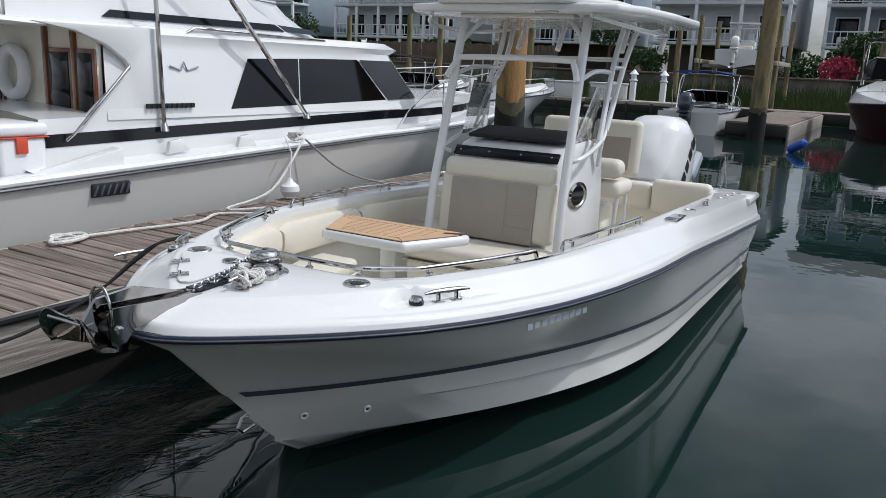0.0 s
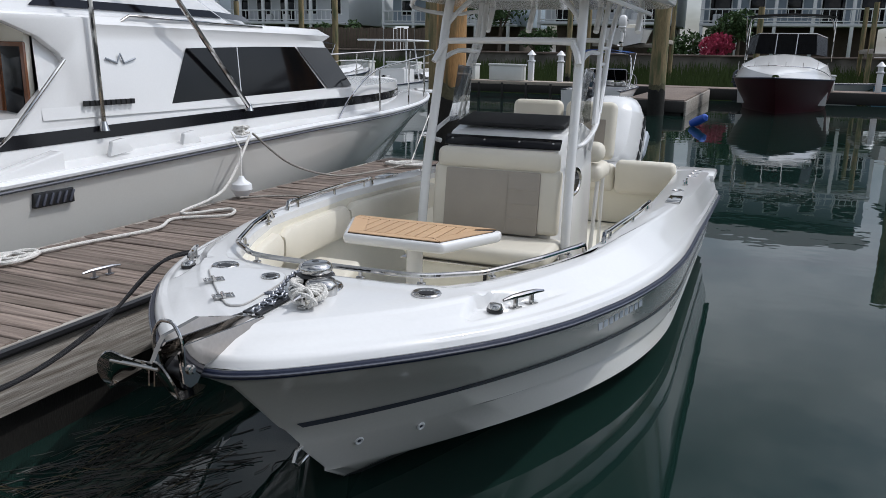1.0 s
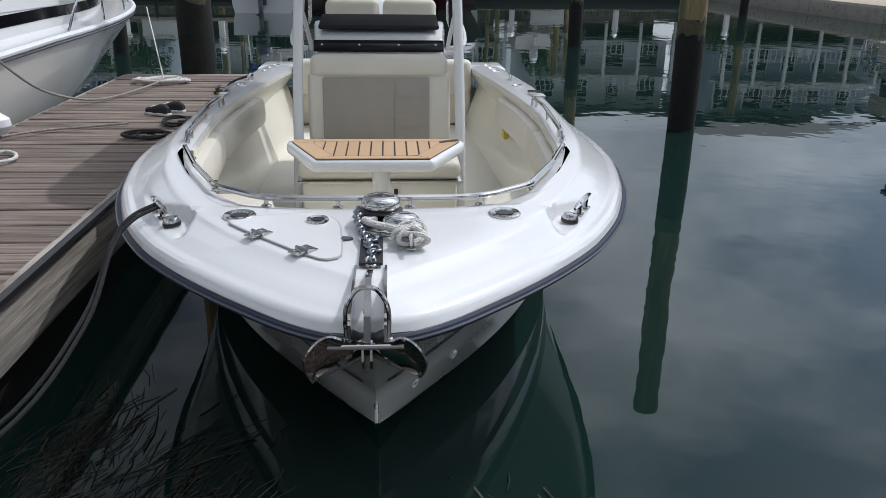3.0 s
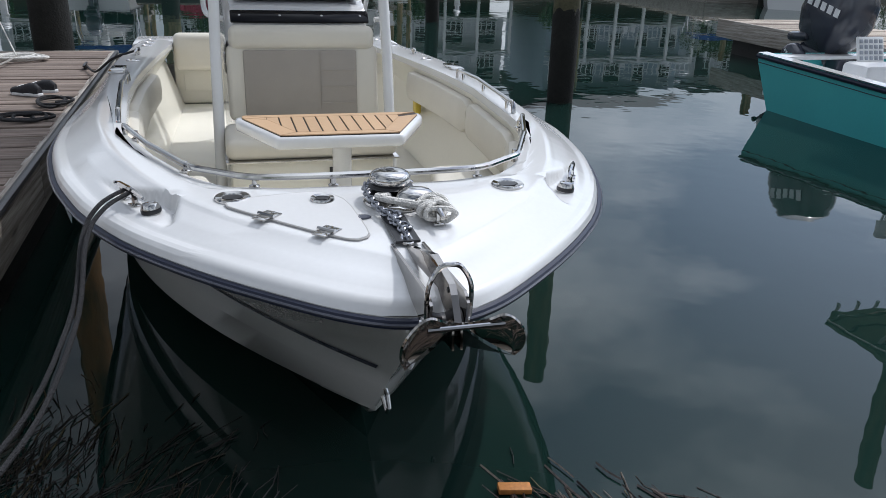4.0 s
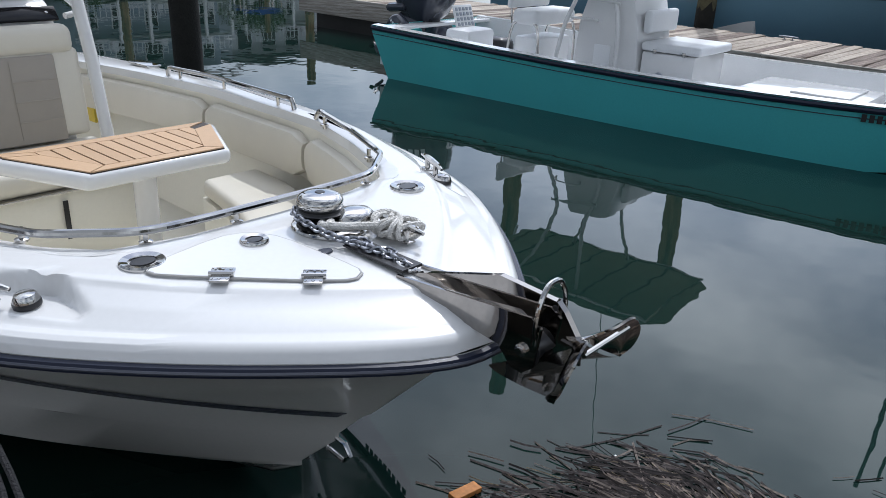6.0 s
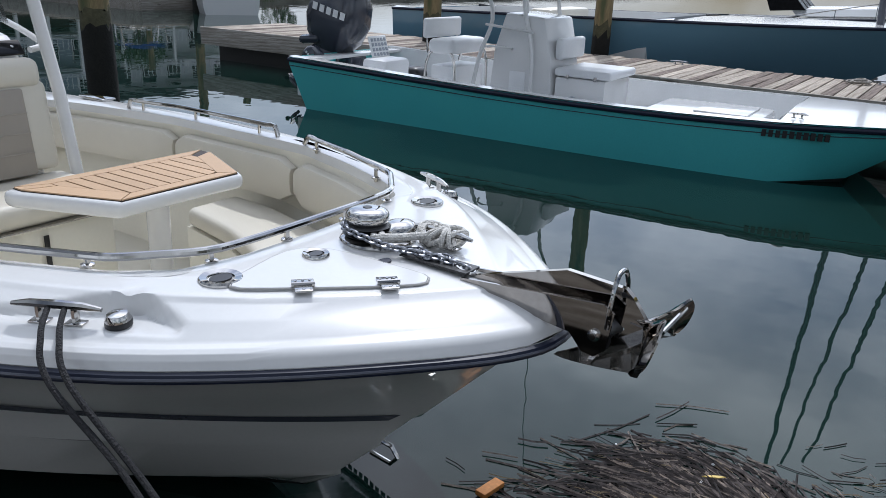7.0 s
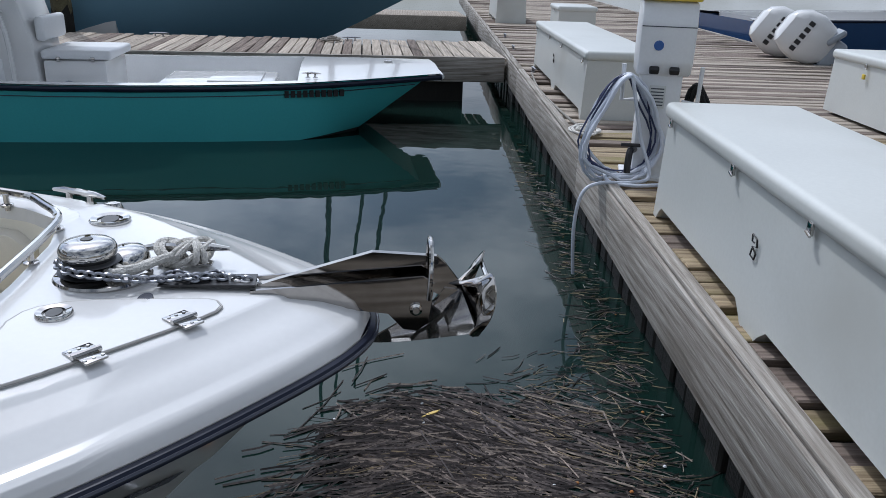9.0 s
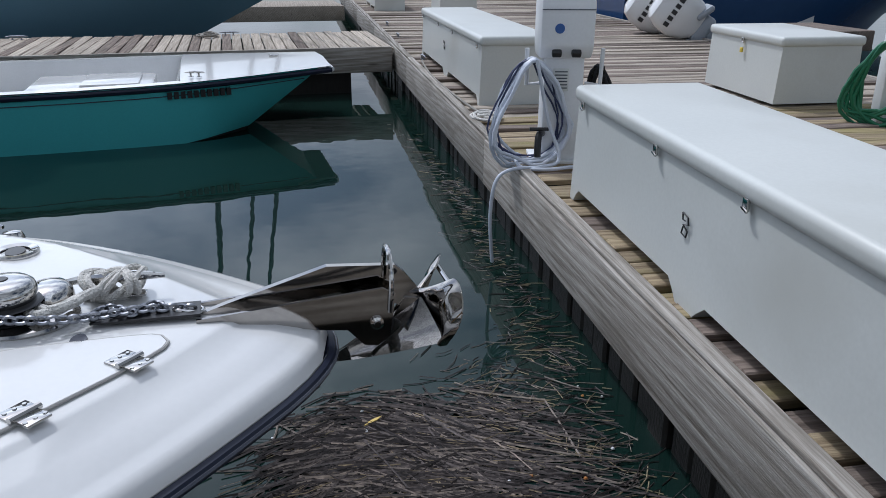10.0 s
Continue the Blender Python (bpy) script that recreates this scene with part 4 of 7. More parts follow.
def outboard(parent, m, cowl, trim, label, scale=1.0):
    """An outboard engine; z up from the transom top, y aft."""
    rows = []
    for z, w, y0, y1 in ((-0.05, 0.15, -0.10, 0.30), (0.10, 0.22, -0.22, 0.42), (0.30, 0.25, -0.28, 0.46), (0.52, 0.24, -0.26, 0.42), (0.66, 0.19, -0.20, 0.32), (0.72, 0.10, -0.10, 0.2)):
        ring = []
        for k in range(20):
            a = 2 * math.pi * k / 20
            c, s2 = math.cos(a), math.sin(a)
            ring.append(((w * math.copysign(abs(c) ** 0.55, c)), (y0 + y1) / 2 + (y1 - y0) / 2 * math.copysign(abs(s2) ** 0.55, s2), z))
        rows.append(ring)
    bm = loft(rows, close=True)
    bm.faces.new(bm.verts[:20])
    bm.faces.new(bm.verts[-20:])
    bmesh.ops.transform(bm, matrix=m @ Matrix.Scale(scale, 4), verts=bm.verts)
    eng = part("outboard_engine", bm, cowl, parent, label)
    mm = m @ Matrix.Scale(scale, 4)

    def sub(name, b, mat):
        bmesh.ops.transform(b, matrix=mm, verts=b.verts)
        return part(name, b, mat, eng)
    sub("lower_cowl", box((0, 0.08, -0.12), (0.34, 0.46, 0.22), 0.07, seg=3), trim)
    sub("midsection", box((0, 0.10, -0.50), (0.15, 0.28, 0.70), 0.05), trim)
    sub("cavitation_plate", box((0, 0.20, -0.84), (0.26, 0.52, 0.02), 0.008), trim)
    sub("gearcase", lathe([(0.01, -0.30), (0.06, -0.2), (0.08, 0), (0.06, 0.24), (0.03, 0.30)], 14, pose(0, 0.15, -0.98, 90, 0, 0)), trim)
    for k in range(3):
        sub("propeller_blade", lathe([(0.02, 0), (0.09, 0.004), (0.02, 0.012)], 10, pose(0, 0.44, -0.98, 0, k * 120, 0) @ pose(0, 0, 0.10, 65, 0, 25)), STEEL)
    sub("bracket", box((0, -0.22, -0.25), (0.30, 0.18, 0.50), 0.03), trim)
    sub("cowl_flash", box((0.0, 0.30, 0.02), (0.47, 0.30, 0.10), 0.05, (-20, 0, 0)), trim)
    for s in (1, -1):
        for i in range(5):
            b = box((-0.2 + i * 0.1, 0, 0), (0.065, 0.08, 0.006), 0)
            bmesh.ops.transform(b, matrix=Matrix.Translation((s * 0.246, 0.06, 0.42)) @ Matrix(((0, 0, 1, 0), (s, 0, 0, 0), (0, 1, 0, 0), (0, 0, 0, 1))), verts=b.verts)
            sub("letter_bar", b, BLACK if cowl == GEL else PVCW)
    return eng


boat_hull()
boat_deck()
boat_rails()
boat_foredeck()
boat_table()
boat_console()
boat_ttop()
outboard(BOAT, pose(0, 8.66, 0.58, 54, 0, 0), GEL, ENGL, "large white outboard engine with a silver-grey lower cowl", 1.62)
part("yellow_float", box((1.02, 5.05, 0.72), (0.05, 0.12, 0.2), 0.03), YELLOW, BOAT)


# ---- water ----
bm = bmesh.new()
bmesh.ops.create_grid(bm, x_segments=2, y_segments=2, size=900)
solid("water", bm, WATER, "calm dark green harbour water mirroring boats and cloud", "water", kind="structure")

# ---- docks ----
DECK = 0.62
DOCK = pose(0, -0.545, 0, 0, 0, -4.7)       # x along the quay edge, -y inland


def plank_mesh(length, width, mat, seed, th=0.038):
    bm = box((0, 0, 0), (length, width, th), 0.006, seg=1)
    rs = random.Random(seed)
    for v in bm.verts:
        v.co.x += rs.uniform(-0.006, 0.006)
        v.co.z += rs.uniform(-0.0015, 0.0015)
    finish(bm)
    me = bpy.data.meshes.new("plank")
    bm.to_mesh(me)
    bm.free()
    me.materials.append(mat)
    return me


def planked(parent, m, x0, x1, y0, y1, pitch, mats, seed):
    """Boards laid across: each runs along local y, side by side along local x."""
    rs = random.Random(seed)
    meshes = [plank_mesh(abs(y1 - y0), pitch - 0.016, mat, seed + k) for k, mat in enumerate(mats)]
    n = int(round((x1 - x0) / pitch))
    for i in range(n):
        ob = new("plank", meshes[rs.randrange(len(meshes))])
        ob.parent = parent
        ob.matrix_basis = m @ pose(x0 + (i + 0.5) * pitch + rs.uniform(-0.002, 0.002), (y0 + y1) / 2 + rs.uniform(-0.008, 0.008), DECK - 0.019 + rs.uniform(-0.004, 0.003), rs.uniform(-0.3, 0.3), rs.uniform(-0.5, 0.5), 90 + rs.uniform(-0.25, 0.25))


def fascia_board(parent, m, x0, x1, y, z0, z1, th, side=1, name="edge_board", mat=None):
    n = max(1, int(round((x1 - x0) / 4.2)))
    for i in range(n):
        a, b = x0 + (x1 - x0) * i / n + 0.003, x0 + (x1 - x0) * (i + 1) / n - 0.003
        ob = part(name, box((0, 0, 0), (b - a, th, z1 - z0), 0.008), mat or FASCIA, parent)
        ob.matrix_basis = m @ pose((a + b) / 2, y + side * th / 2, (z0 + z1) / 2)


quay = thing("main_dock", "long weathered timber dock with a grey edge board", "dock", kind="structure")
fascia_board(quay, DOCK, -14, 30, -0.052, 0.285, DECK - 0.002, 0.048, 1)
fascia_board(quay, DOCK, -14, 30, -0.090, DECK - 0.001, DECK + 0.024, 0.070, 1, "rim_board")
fascia_board(quay, DOCK, -14, 30, -4.72, 0.25, DECK + 0.03, 0.06, -1)
rs = random.Random(4)
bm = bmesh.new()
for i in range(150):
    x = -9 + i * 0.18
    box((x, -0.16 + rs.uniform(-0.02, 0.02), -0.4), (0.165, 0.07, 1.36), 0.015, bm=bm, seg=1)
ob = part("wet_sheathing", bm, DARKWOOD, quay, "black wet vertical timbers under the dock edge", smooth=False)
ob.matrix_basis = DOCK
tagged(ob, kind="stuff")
# solid dark block added to stand in for the shade under the quay
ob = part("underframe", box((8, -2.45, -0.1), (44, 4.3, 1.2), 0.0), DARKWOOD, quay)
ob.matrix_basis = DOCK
finger = thing("finger_pier", "narrow weathered finger pier of brown planks", "pier", kind="structure")
FIN = pose(-1.66, 0, 0)
fascia_board(finger, pose(-1.66, 0, 0, 0, 0, 90), -0.35, 8.75, -0.002, 0.27, DECK - 0.003, 0.05, 1)
fascia_board(finger, pose(-1.66, 0, 0, 0, 0, 90), -0.35, 8.75, 1.50, 0.27, DECK - 0.003, 0.05, 1)
ob = part("rubber_edge", tube([(-1.645, -0.35, 0.60), (-1.645, 8.75, 0.60)], 0.026, 8), BLACK, finger, "black rubber edge strip")
# the finger's under-deck shade, also given as a near-black block
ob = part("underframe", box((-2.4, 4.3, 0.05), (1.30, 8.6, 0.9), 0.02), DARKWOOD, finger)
ob = part("end_board", box((-2.4, 8.76, 0.45), (1.56, 0.05, 0.34), 0.01), FASCIA, finger)

far_finger = thing("far_finger_pier", "pale timber finger pier with cleats along it", "pier", kind="structure")
fascia_board(far_finger, pose(9.15, 0, 0, 0, 0, 90), -1.25, 13, 0, 0.30, DECK + 0.02, 0.05, 1)
# near-black block in place of the shade below these planks
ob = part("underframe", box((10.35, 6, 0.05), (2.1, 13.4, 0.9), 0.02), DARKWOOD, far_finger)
far2 = thing("second_finger_pier", "pale timber finger pier beyond the blue boat", "pier", kind="structure")
part("pier_deck", box((18.4, 6, 0.45), (1.9, 15.5, 0.34), 0.02), PLANKL, far2)
inland = thing("inland_finger_pier", "weathered timber pier on the land side", "pier", kind="structure")
ob = part("pier_deck", box((10.6, -7.2, 0.45), (1.6, 5.2, 0.34), 0.02), PLANK, inland)

# ---- piles ----


def pile(x, y, r, top, mat, wet=0.75, label="", seed=0):
    rs = random.Random(seed)
    ob = thing("dock_pile", label or "round weathered timber pile with a dark wet foot", "pile", pose(x, y, 0), group="timber piles")

    def shaft(z0, z1, rad, ragged=False):
        rows = []
        n = 20
        for j in range(13):
            z = z0 + (z1 - z0) * j / 12
            rag = 0.16 if ragged and j == 12 else 0.0
            rows.append([(rad * (1 + 0.05 * noise.noise((math.cos(a) * 2, math.sin(a) * 2 + seed, z * 0.8))) * math.cos(a) + 0.015 * math.sin(z * 0.9 + seed), rad * (1 + 0.05 * noise.noise((math.cos(a) * 2 + 9, math.sin(a) * 2 + seed, z * 0.8))) * math.sin(a), z + rag * noise.noise((math.cos(a) * 2.5, math.sin(a) * 2.5, seed + z))) for a in (2 * math.pi * k / n for k in range(n))])
        b = loft(rows, close=True)
        b.faces.new(b.verts[-n:])
        return b
    part("shaft", shaft(wet, top, r), mat, ob)
    part("wet_foot", shaft(-0.8, wet + 0.03, r * 1.035, True), PILEWET, ob)
    part("algae_band", shaft(wet - 0.3, wet + 0.22, r * 1.015, True), PILEMID, ob)
    return ob


pile(-2.35, 8.98, 0.205, 4.4, PILEO, 1.45, "thick orange-brown timber pile at the end of the pier", 1)
pile(3.77, 8.41, 0.165, 4.2, PILEW, 1.15, "tall olive timber pile with a black wet foot", 2)
pile(4.6, 18.2, 0.16, 3.3, PILEW, 1.0, "", 3)
pile(18.6, 24.4, 0.17, 4.0, PILEW, 1.0, "", 4)
pile(14.0, 30.0, 0.16, 4.0, PILEW, 1.0, "", 5)
pile(-5.6, 16.2, 0.15, 4.4, PILEW, 0.9, "greenish timber pile beyond the cruiser", 6)
pile(10.9, 8.6, 0.17, 7.6, PILEW, 0.9, "", 7)
pile(11.7, 5.5, 0.15, 4.6, PILEW, 0.9, "", 8)
pile(-1.98, 28.55, 0.29, 7.4, PILEW, 0.9, "tall timber pile at the corner of the floating dock", 9)


# ---- dock boxes and pedestal ----
def dock_box(m, length, depth, height, label, emblem=True, lock=False, feet=True):
    """Corner of the box's front at the origin; x runs along the front, -y to the back."""
    ob = thing("dock_box", label, "dock box", m, group="dock boxes")
    h0, lid = 0.0, height - 0.075
    L = length
    notch = [(0.0, 0.0), (0.06, 0.0), (0.10, 0.05), (0.14, 0.075), (L * 0.445, 0.075), (L * 0.465, 0.03), (L * 0.475, 0.0), (L * 0.525, 0.0), (L * 0.535, 0.03), (L * 0.555, 0.075), (L - 0.14, 0.075), (L - 0.10, 0.05), (L - 0.06, 0.0), (L, 0.0), (L, lid), (0.0, lid)]
    if not feet:
        notch = [(0, 0.03), (L, 0.03), (L, lid), (0, lid)]
    t = prism(notch, 0, depth, 0.0)
    for v in t.verts:
        x, y, z = v.co
        taper = 0.02 * (1 - y / lid)
        v.co = Vector((x, -z, y))
        v.co.y += taper if z < 0.01 else -taper
    part("body", t, BOXW, ob)
    b = box((L / 2, -depth / 2, height - 0.04), (L + 0.05, depth + 0.05, 0.085), 0.032, seg=4)
    lidob = part("lid", b, BOXW, ob, "smooth white overhanging lid")
    for x in (0.12, L * 0.365, L * 0.615, L - 0.12) if L > 2.5 else (L * 0.5,):
        bm = box((x, 0.020, lid - 0.012), (0.032, 0.014, 0.045), 0.004)
        tube([(x - 0.008, 0.03, lid - 0.022), (x + 0.030, 0.032, lid - 0.030)], 0.005, 6, bm)
        part("latch", bm, STEEL, ob)
        if lock:
            part("padlock", box((x + 0.01, 0.03, lid - 0.10), (0.04, 0.018, 0.045), 0.006), YELLOW, ob)
    if emblem:
        x, z = L * 0.478, 0.32
        b = bmesh.new()
        tube([(x - 0.034, 0.02, z + 0.075), (x + 0.03, 0.02, z + 0.06), (x + 0.04, 0.019, z + 0.015), (x - 0.025, 0.018, z), (x + 0.03, 0.018, z - 0.03), (x + 0.02, 0.018, z - 0.07), (x - 0.035, 0.018, z - 0.06), (x - 0.02, 0.018, z - 0.01)], 0.0038, 5, b)
        tube([(x - 0.034, 0.02, z + 0.075), (x - 0.03, 0.019, z + 0.03), (x + 0.0, 0.019, z + 0.03)], 0.0038, 5, b)
        bmesh.ops.transform(b, matrix=pose(x, 0, z) @ Matrix.Diagonal((0.72, 1, 0.62, 1)) @ pose(-x, 0, -z), verts=b.verts)
        part("emblem", b, INK, ob)
    return ob


dock_box(DOCK @ pose(2.135, -0.189, DECK, 0, 0, 178.5) @ Matrix.Diagonal((1, -1, 1, 1)), 2.95, 0.66, 0.62, "long white fibreglass dock box with chrome latches")
dock_box(DOCK @ pose(8.25, -0.26, DECK, 0, 0, 180) @ Matrix.Diagonal((1, -1, 1, 1)), 3.4, 0.62, 0.59, "long white fibreglass dock box beside the pedestal")
dock_box(DOCK @ pose(5.62, -2.78, DECK, 0, 0, 180) @ Matrix.Diagonal((1, -1, 1, 1)), 1.24, 0.75, 0.60, "square-ended white dock box with a padlock", False, True, False)
dock_box(DOCK @ pose(18.0, -0.35, DECK, 0, 0, 180) @ Matrix.Diagonal((1, -1, 1, 1)), 2.2, 0.62, 0.60, "white dock box far along the dock", False)
dock_box(DOCK @ pose(12.2, -1.0, DECK, 0, 0, 180) @ Matrix.Diagonal((1, -1, 1, 1)), 0.9, 0.6, 0.62, "small white dock box far along the dock", False)


def pedestal(m):
    ob = thing("power_pedestal", "white plastic power pedestal with a yellow cap and coiled hose", "pedestal", m)
    part("post", side_prism([(-0.12, 0), (0.12, 0), (0.095, 0.70), (-0.095, 0.70)], -0.125, 0.125, 0.015), PVCW, ob)
    part("foot", box((0, 0, 0.012), (0.38, 0.32, 0.024), 0.006), PVCW, ob)
    head = part("head", side_prism([(-0.12, 0.66), (0.12, 0.66), (0.17, 0.74), (0.17, 0.98), (0.12, 1.10), (-0.12, 1.10), (-0.17, 0.98), (-0.17, 0.74)], -0.165, 0.165, 0.02), PVCW, ob)
    part("cap", box((0, 0, 1.125), (0.36, 0.30, 0.05), 0.015), YELLOW, head)
    for z in (0.955,):
        part("head_seam", box((0, 0.171, z), (0.32, 0.004, 0.006), 0.0), STRIPE, head)
    part("maker_badge", lathe([(0.03, 0), (0.028, 0.004), (0.01, 0.005)], 16, pose(0.05, 0.172, 0.845, -90, 0, 0)), INKB, head)
    for x in (-0.06, 0.06):
        part("socket", box((x, 0.155, 0.70), (0.06, 0.05, 0.04), 0.01, (-30, 0, 0)), BLACK, head)
    part("instruction_label", box((0.02, 0.112, 0.53), (0.10, 0.004, 0.14), 0.001), BOXW, ob)
    b = bmesh.new()
    for i in range(6):
        box((0.02, 0.1155, 0.48 + i * 0.02), (0.08, 0.003, 0.007), 0, bm=b)
    part("label_print", b, STRIPE, ob)
    for s in (1, -1):
        part("hose_hook", tube([(s * 0.14, 0.06, 0.50), (s * 0.23, 0.09, 0.50), (s * 0.235, 0.09, 0.72)], 0.014, 8), PVCW, ob)
    part("tap", tube(smooth_path([(0.12, 0.11, 0.19), (0.15, 0.20, 0.20), (0.16, 0.24, 0.13), (0.16, 0.25, 0.07)], 4), 0.022, 8), BLACK, ob)
    part("tap_handle", tube([(0.09, 0.19, 0.235), (0.21, 0.19, 0.235)], 0.012, 8), BLACK, ob)
    return ob


PED = DOCK @ pose(2.98, -0.36, DECK, 0, 0, 80)
pedestal(PED)


def coil(name, m, r0, r1, turns, rad, mat, label, hang=None, seed=0, bm=None):
    """A slack coil hung on a hook or laid on the deck (in the local x, z plane when hung)."""
    rs = random.Random(seed)
    pts = []
    n = 26
    for i in range(int(turns * n) + 1):
        a = 2 * math.pi * i / n
        k = noise.noise((math.cos(a) + 3 * (i // n), math.sin(a) + seed, seed * 1.7))
        k2 = noise.noise((math.cos(a) - 5 * (i // n), math.sin(a) - seed, 3.1))
        rx, rz = r0 * (1 + 0.22 * k), r1 * (1 + 0.20 * k2)
        if hang:
            pts.append(Vector((rx * math.sin(a) * (0.68 - 0.32 * math.cos(a)) + 0.04 * k2, 0.02 * (i // n) - 0.04 + 0.03 * k, -rz * (1 - math.cos(a)) + 0.02 * k)))
        else:
            pts.append(Vector((rx * math.sin(a), rz * math.cos(a), rad + 0.5 * rad * (i // n) + 0.01 * abs(k))))
    return pts


pts = coil("hose", None, 0.31, 0.32, 7, 0, None, "", True, 3)
H0 = Vector((0.205, 0.16, 0.665))
pts = [Matrix.Rotation(radians(10), 3, "Z") @ p + H0 for p in pts]
pts += smooth_path([pts[-1], (0.10, 0.22, 0.30), (0.02, 0.24, 0.06), (0.14, 0.30, 0.02), (0.33, 0.40, 0.03), (0.43, 0.46, -0.03), (0.46, 0.48, -0.25), (0.44, 0.48, -0.55)], 6)[1:]
solid("water_hose", tube(pts, 0.0115, 8), HOSEW, "pale blue-white hose coiled on the pedestal hook", "hose", PED)
pts = [Matrix.Rotation(radians(10), 3, "Z") @ p + H0 + Vector((0.02, 0.03, 0.0)) for p in coil("line", None, 0.30, 0.31, 3, 0, None, "", True, 8)]
solid("thin_hose", tube(pts, 0.006, 6), HOSEB, "thin blue-edged hose coiled with the water hose", "hose", PED)
pts = smooth_path([(0.30, 0.22, 0.06), (0.26, 0.32, 0.02), (0.10, 0.36, 0.02), (-0.06, 0.30, 0.02), (-0.20, 0.34, 0.02), (-0.16, 0.46, 0.02)], 6)
solid("hose_tail", tube(pts, 0.0115, 8), HOSEW, "pale hose running along the planks behind the box", "hose", PED)
pts = [p + Vector((-0.235, 0.02, 0.60)) for p in coil("cable", None, 0.12, 0.26, 5, 0, None, "", True, 5)]
solid("power_cable", tube(pts, 0.012, 8), ROPEB, "black shore power cable coiled behind the pedestal", "cable", PED)
gp = [p for k in range(9) for p in coil("g", None, 0.20 + 0.016 * k, 0.27 + 0.012 * ((k * 5) % 7), 1, 0, None, "", True, 20 + k)]
solid("green_hose", tube(gp, 0.016, 8), HOSEG, "dark green garden hose hung in a thick coil", "hose", DOCK @ pose(3.58, -3.14, DECK + 0.64, 0, 0, 48))
solid("hose_stand", box((0, 0, 0.38), (0.10, 0.10, 0.76), 0.01), PVCW, "small white post carrying a green hose", "post", DOCK @ pose(3.68, -3.26, DECK))


def rope_pile(m, mat, label, seed, rx=0.3, ry=0.2, n=90, rad=0.012, name="heaped_rope"):
    rs = random.Random(seed)
    pts = []
    for i in range(n):
        a = i * 0.62
        q = noise.noise_vector((i * 0.13, seed, 0.3))
        pts.append((rx * (0.4 + 0.6 * abs(math.sin(i * 0.07))) * math.sin(a) + 0.1 * q.x, ry * (0.5 + 0.5 * abs(math.cos(i * 0.05))) * math.cos(a) + 0.08 * q.y, rad + 0.035 * abs(q.z) + 0.0004 * i))
    solid(name, tube(smooth_path(pts, 3), rad, 7), mat, label, "rope", m)


rope_pile(DOCK @ pose(4.25, -0.18, DECK + 0.01), ROPE, "loose heap of white mooring rope on the dock edge", 2, 0.20, 0.12, 50, 0.011)
solid("mooring_line", tube(smooth_path([DOCK @ Vector(p) for p in ((4.3, -0.18, DECK + 0.02), (5.0, -0.12, DECK + 0.02), (6.4, -0.08, DECK + 0.02), (7.6, -0.14, DECK + 0.03))], 6), 0.011, 8), ROPEG, "slack pale line lying along the dock edge", "rope")
for x, y in ((2.34, -0.30), (7.9, -0.2), (10.5, -0.2), (12.5, -0.25)):
    cleat(DOCK @ pose(x, y, DECK + 0.002, 0, 0, 5), None, CHAIN, 0.24, group="dock cleats")
for y in (3.9, 0.9, 6.8):
    cleat(pose(11.2, y, DECK + 0.004, 0, 0, 90), None, CHAIN, 0.30, group="dock cleats")
rope_pile(pose(11.05, 1.2, DECK + 0.01), ROPEG, "tangle of mooring rope on the far finger pier", 9, 0.25, 0.16, 40, 0.014)


# ---- bow roller, anchor, chain and lines of the near boat ----
def bow_roller():
    ob = None
    cheek = [(1.0, 1.113), (0.56, 1.148), (0.53, 1.128), (0.545, 1.02), (0.575, 0.995), (0.61, 1.0), (0.65, 1.045), (0.73, 1.055), (0.80, 1.05), (1.0, 1.088)]
    r = part("bow_roller", side_prism(cheek, -0.052, -0.044), ANCHOR, BOAT, "polished stainless bow roller", smooth=False)
    part("roller_cheek", side_prism(cheek, 0.044, 0.052), ANCHOR, r, smooth=False)
    part("roller_wheel", tube([(-0.042, 0.575, 1.05), (-0.02, 0.575, 1.05), (0.02, 0.575, 1.05), (0.042, 0.575, 1.05)], [0.042, 0.032, 0.032, 0.042], 16), BLACK, r)
    for x in (-0.055, 0.055):
        part("roller_bolt", lathe([(0.017, -0.006), (0.017, 0.004), (0.010, 0.006), (0.009, 0.012)], 12, pose(x, 0.578, 1.058, 0, math.copysign(90, x), 0)), STEEL, r)
    part("roller_bail", tube(smooth_path([(-0.056, 0.545, 1.085), (-0.056, 0.54, 1.17), (-0.03, 0.54, 1.222), (0, 0.54, 1.232), (0.03, 0.54, 1.222), (0.056, 0.54, 1.17), (0.056, 0.545, 1.085)], 5), 0.0065, 8), STEEL, r)
    part("chain_slot", side_prism([(1.23, 1.121), (0.99, 1.115), (0.99, 1.123), (1.23, 1.1255)], -0.038, 0.038), BLACK, BOAT)


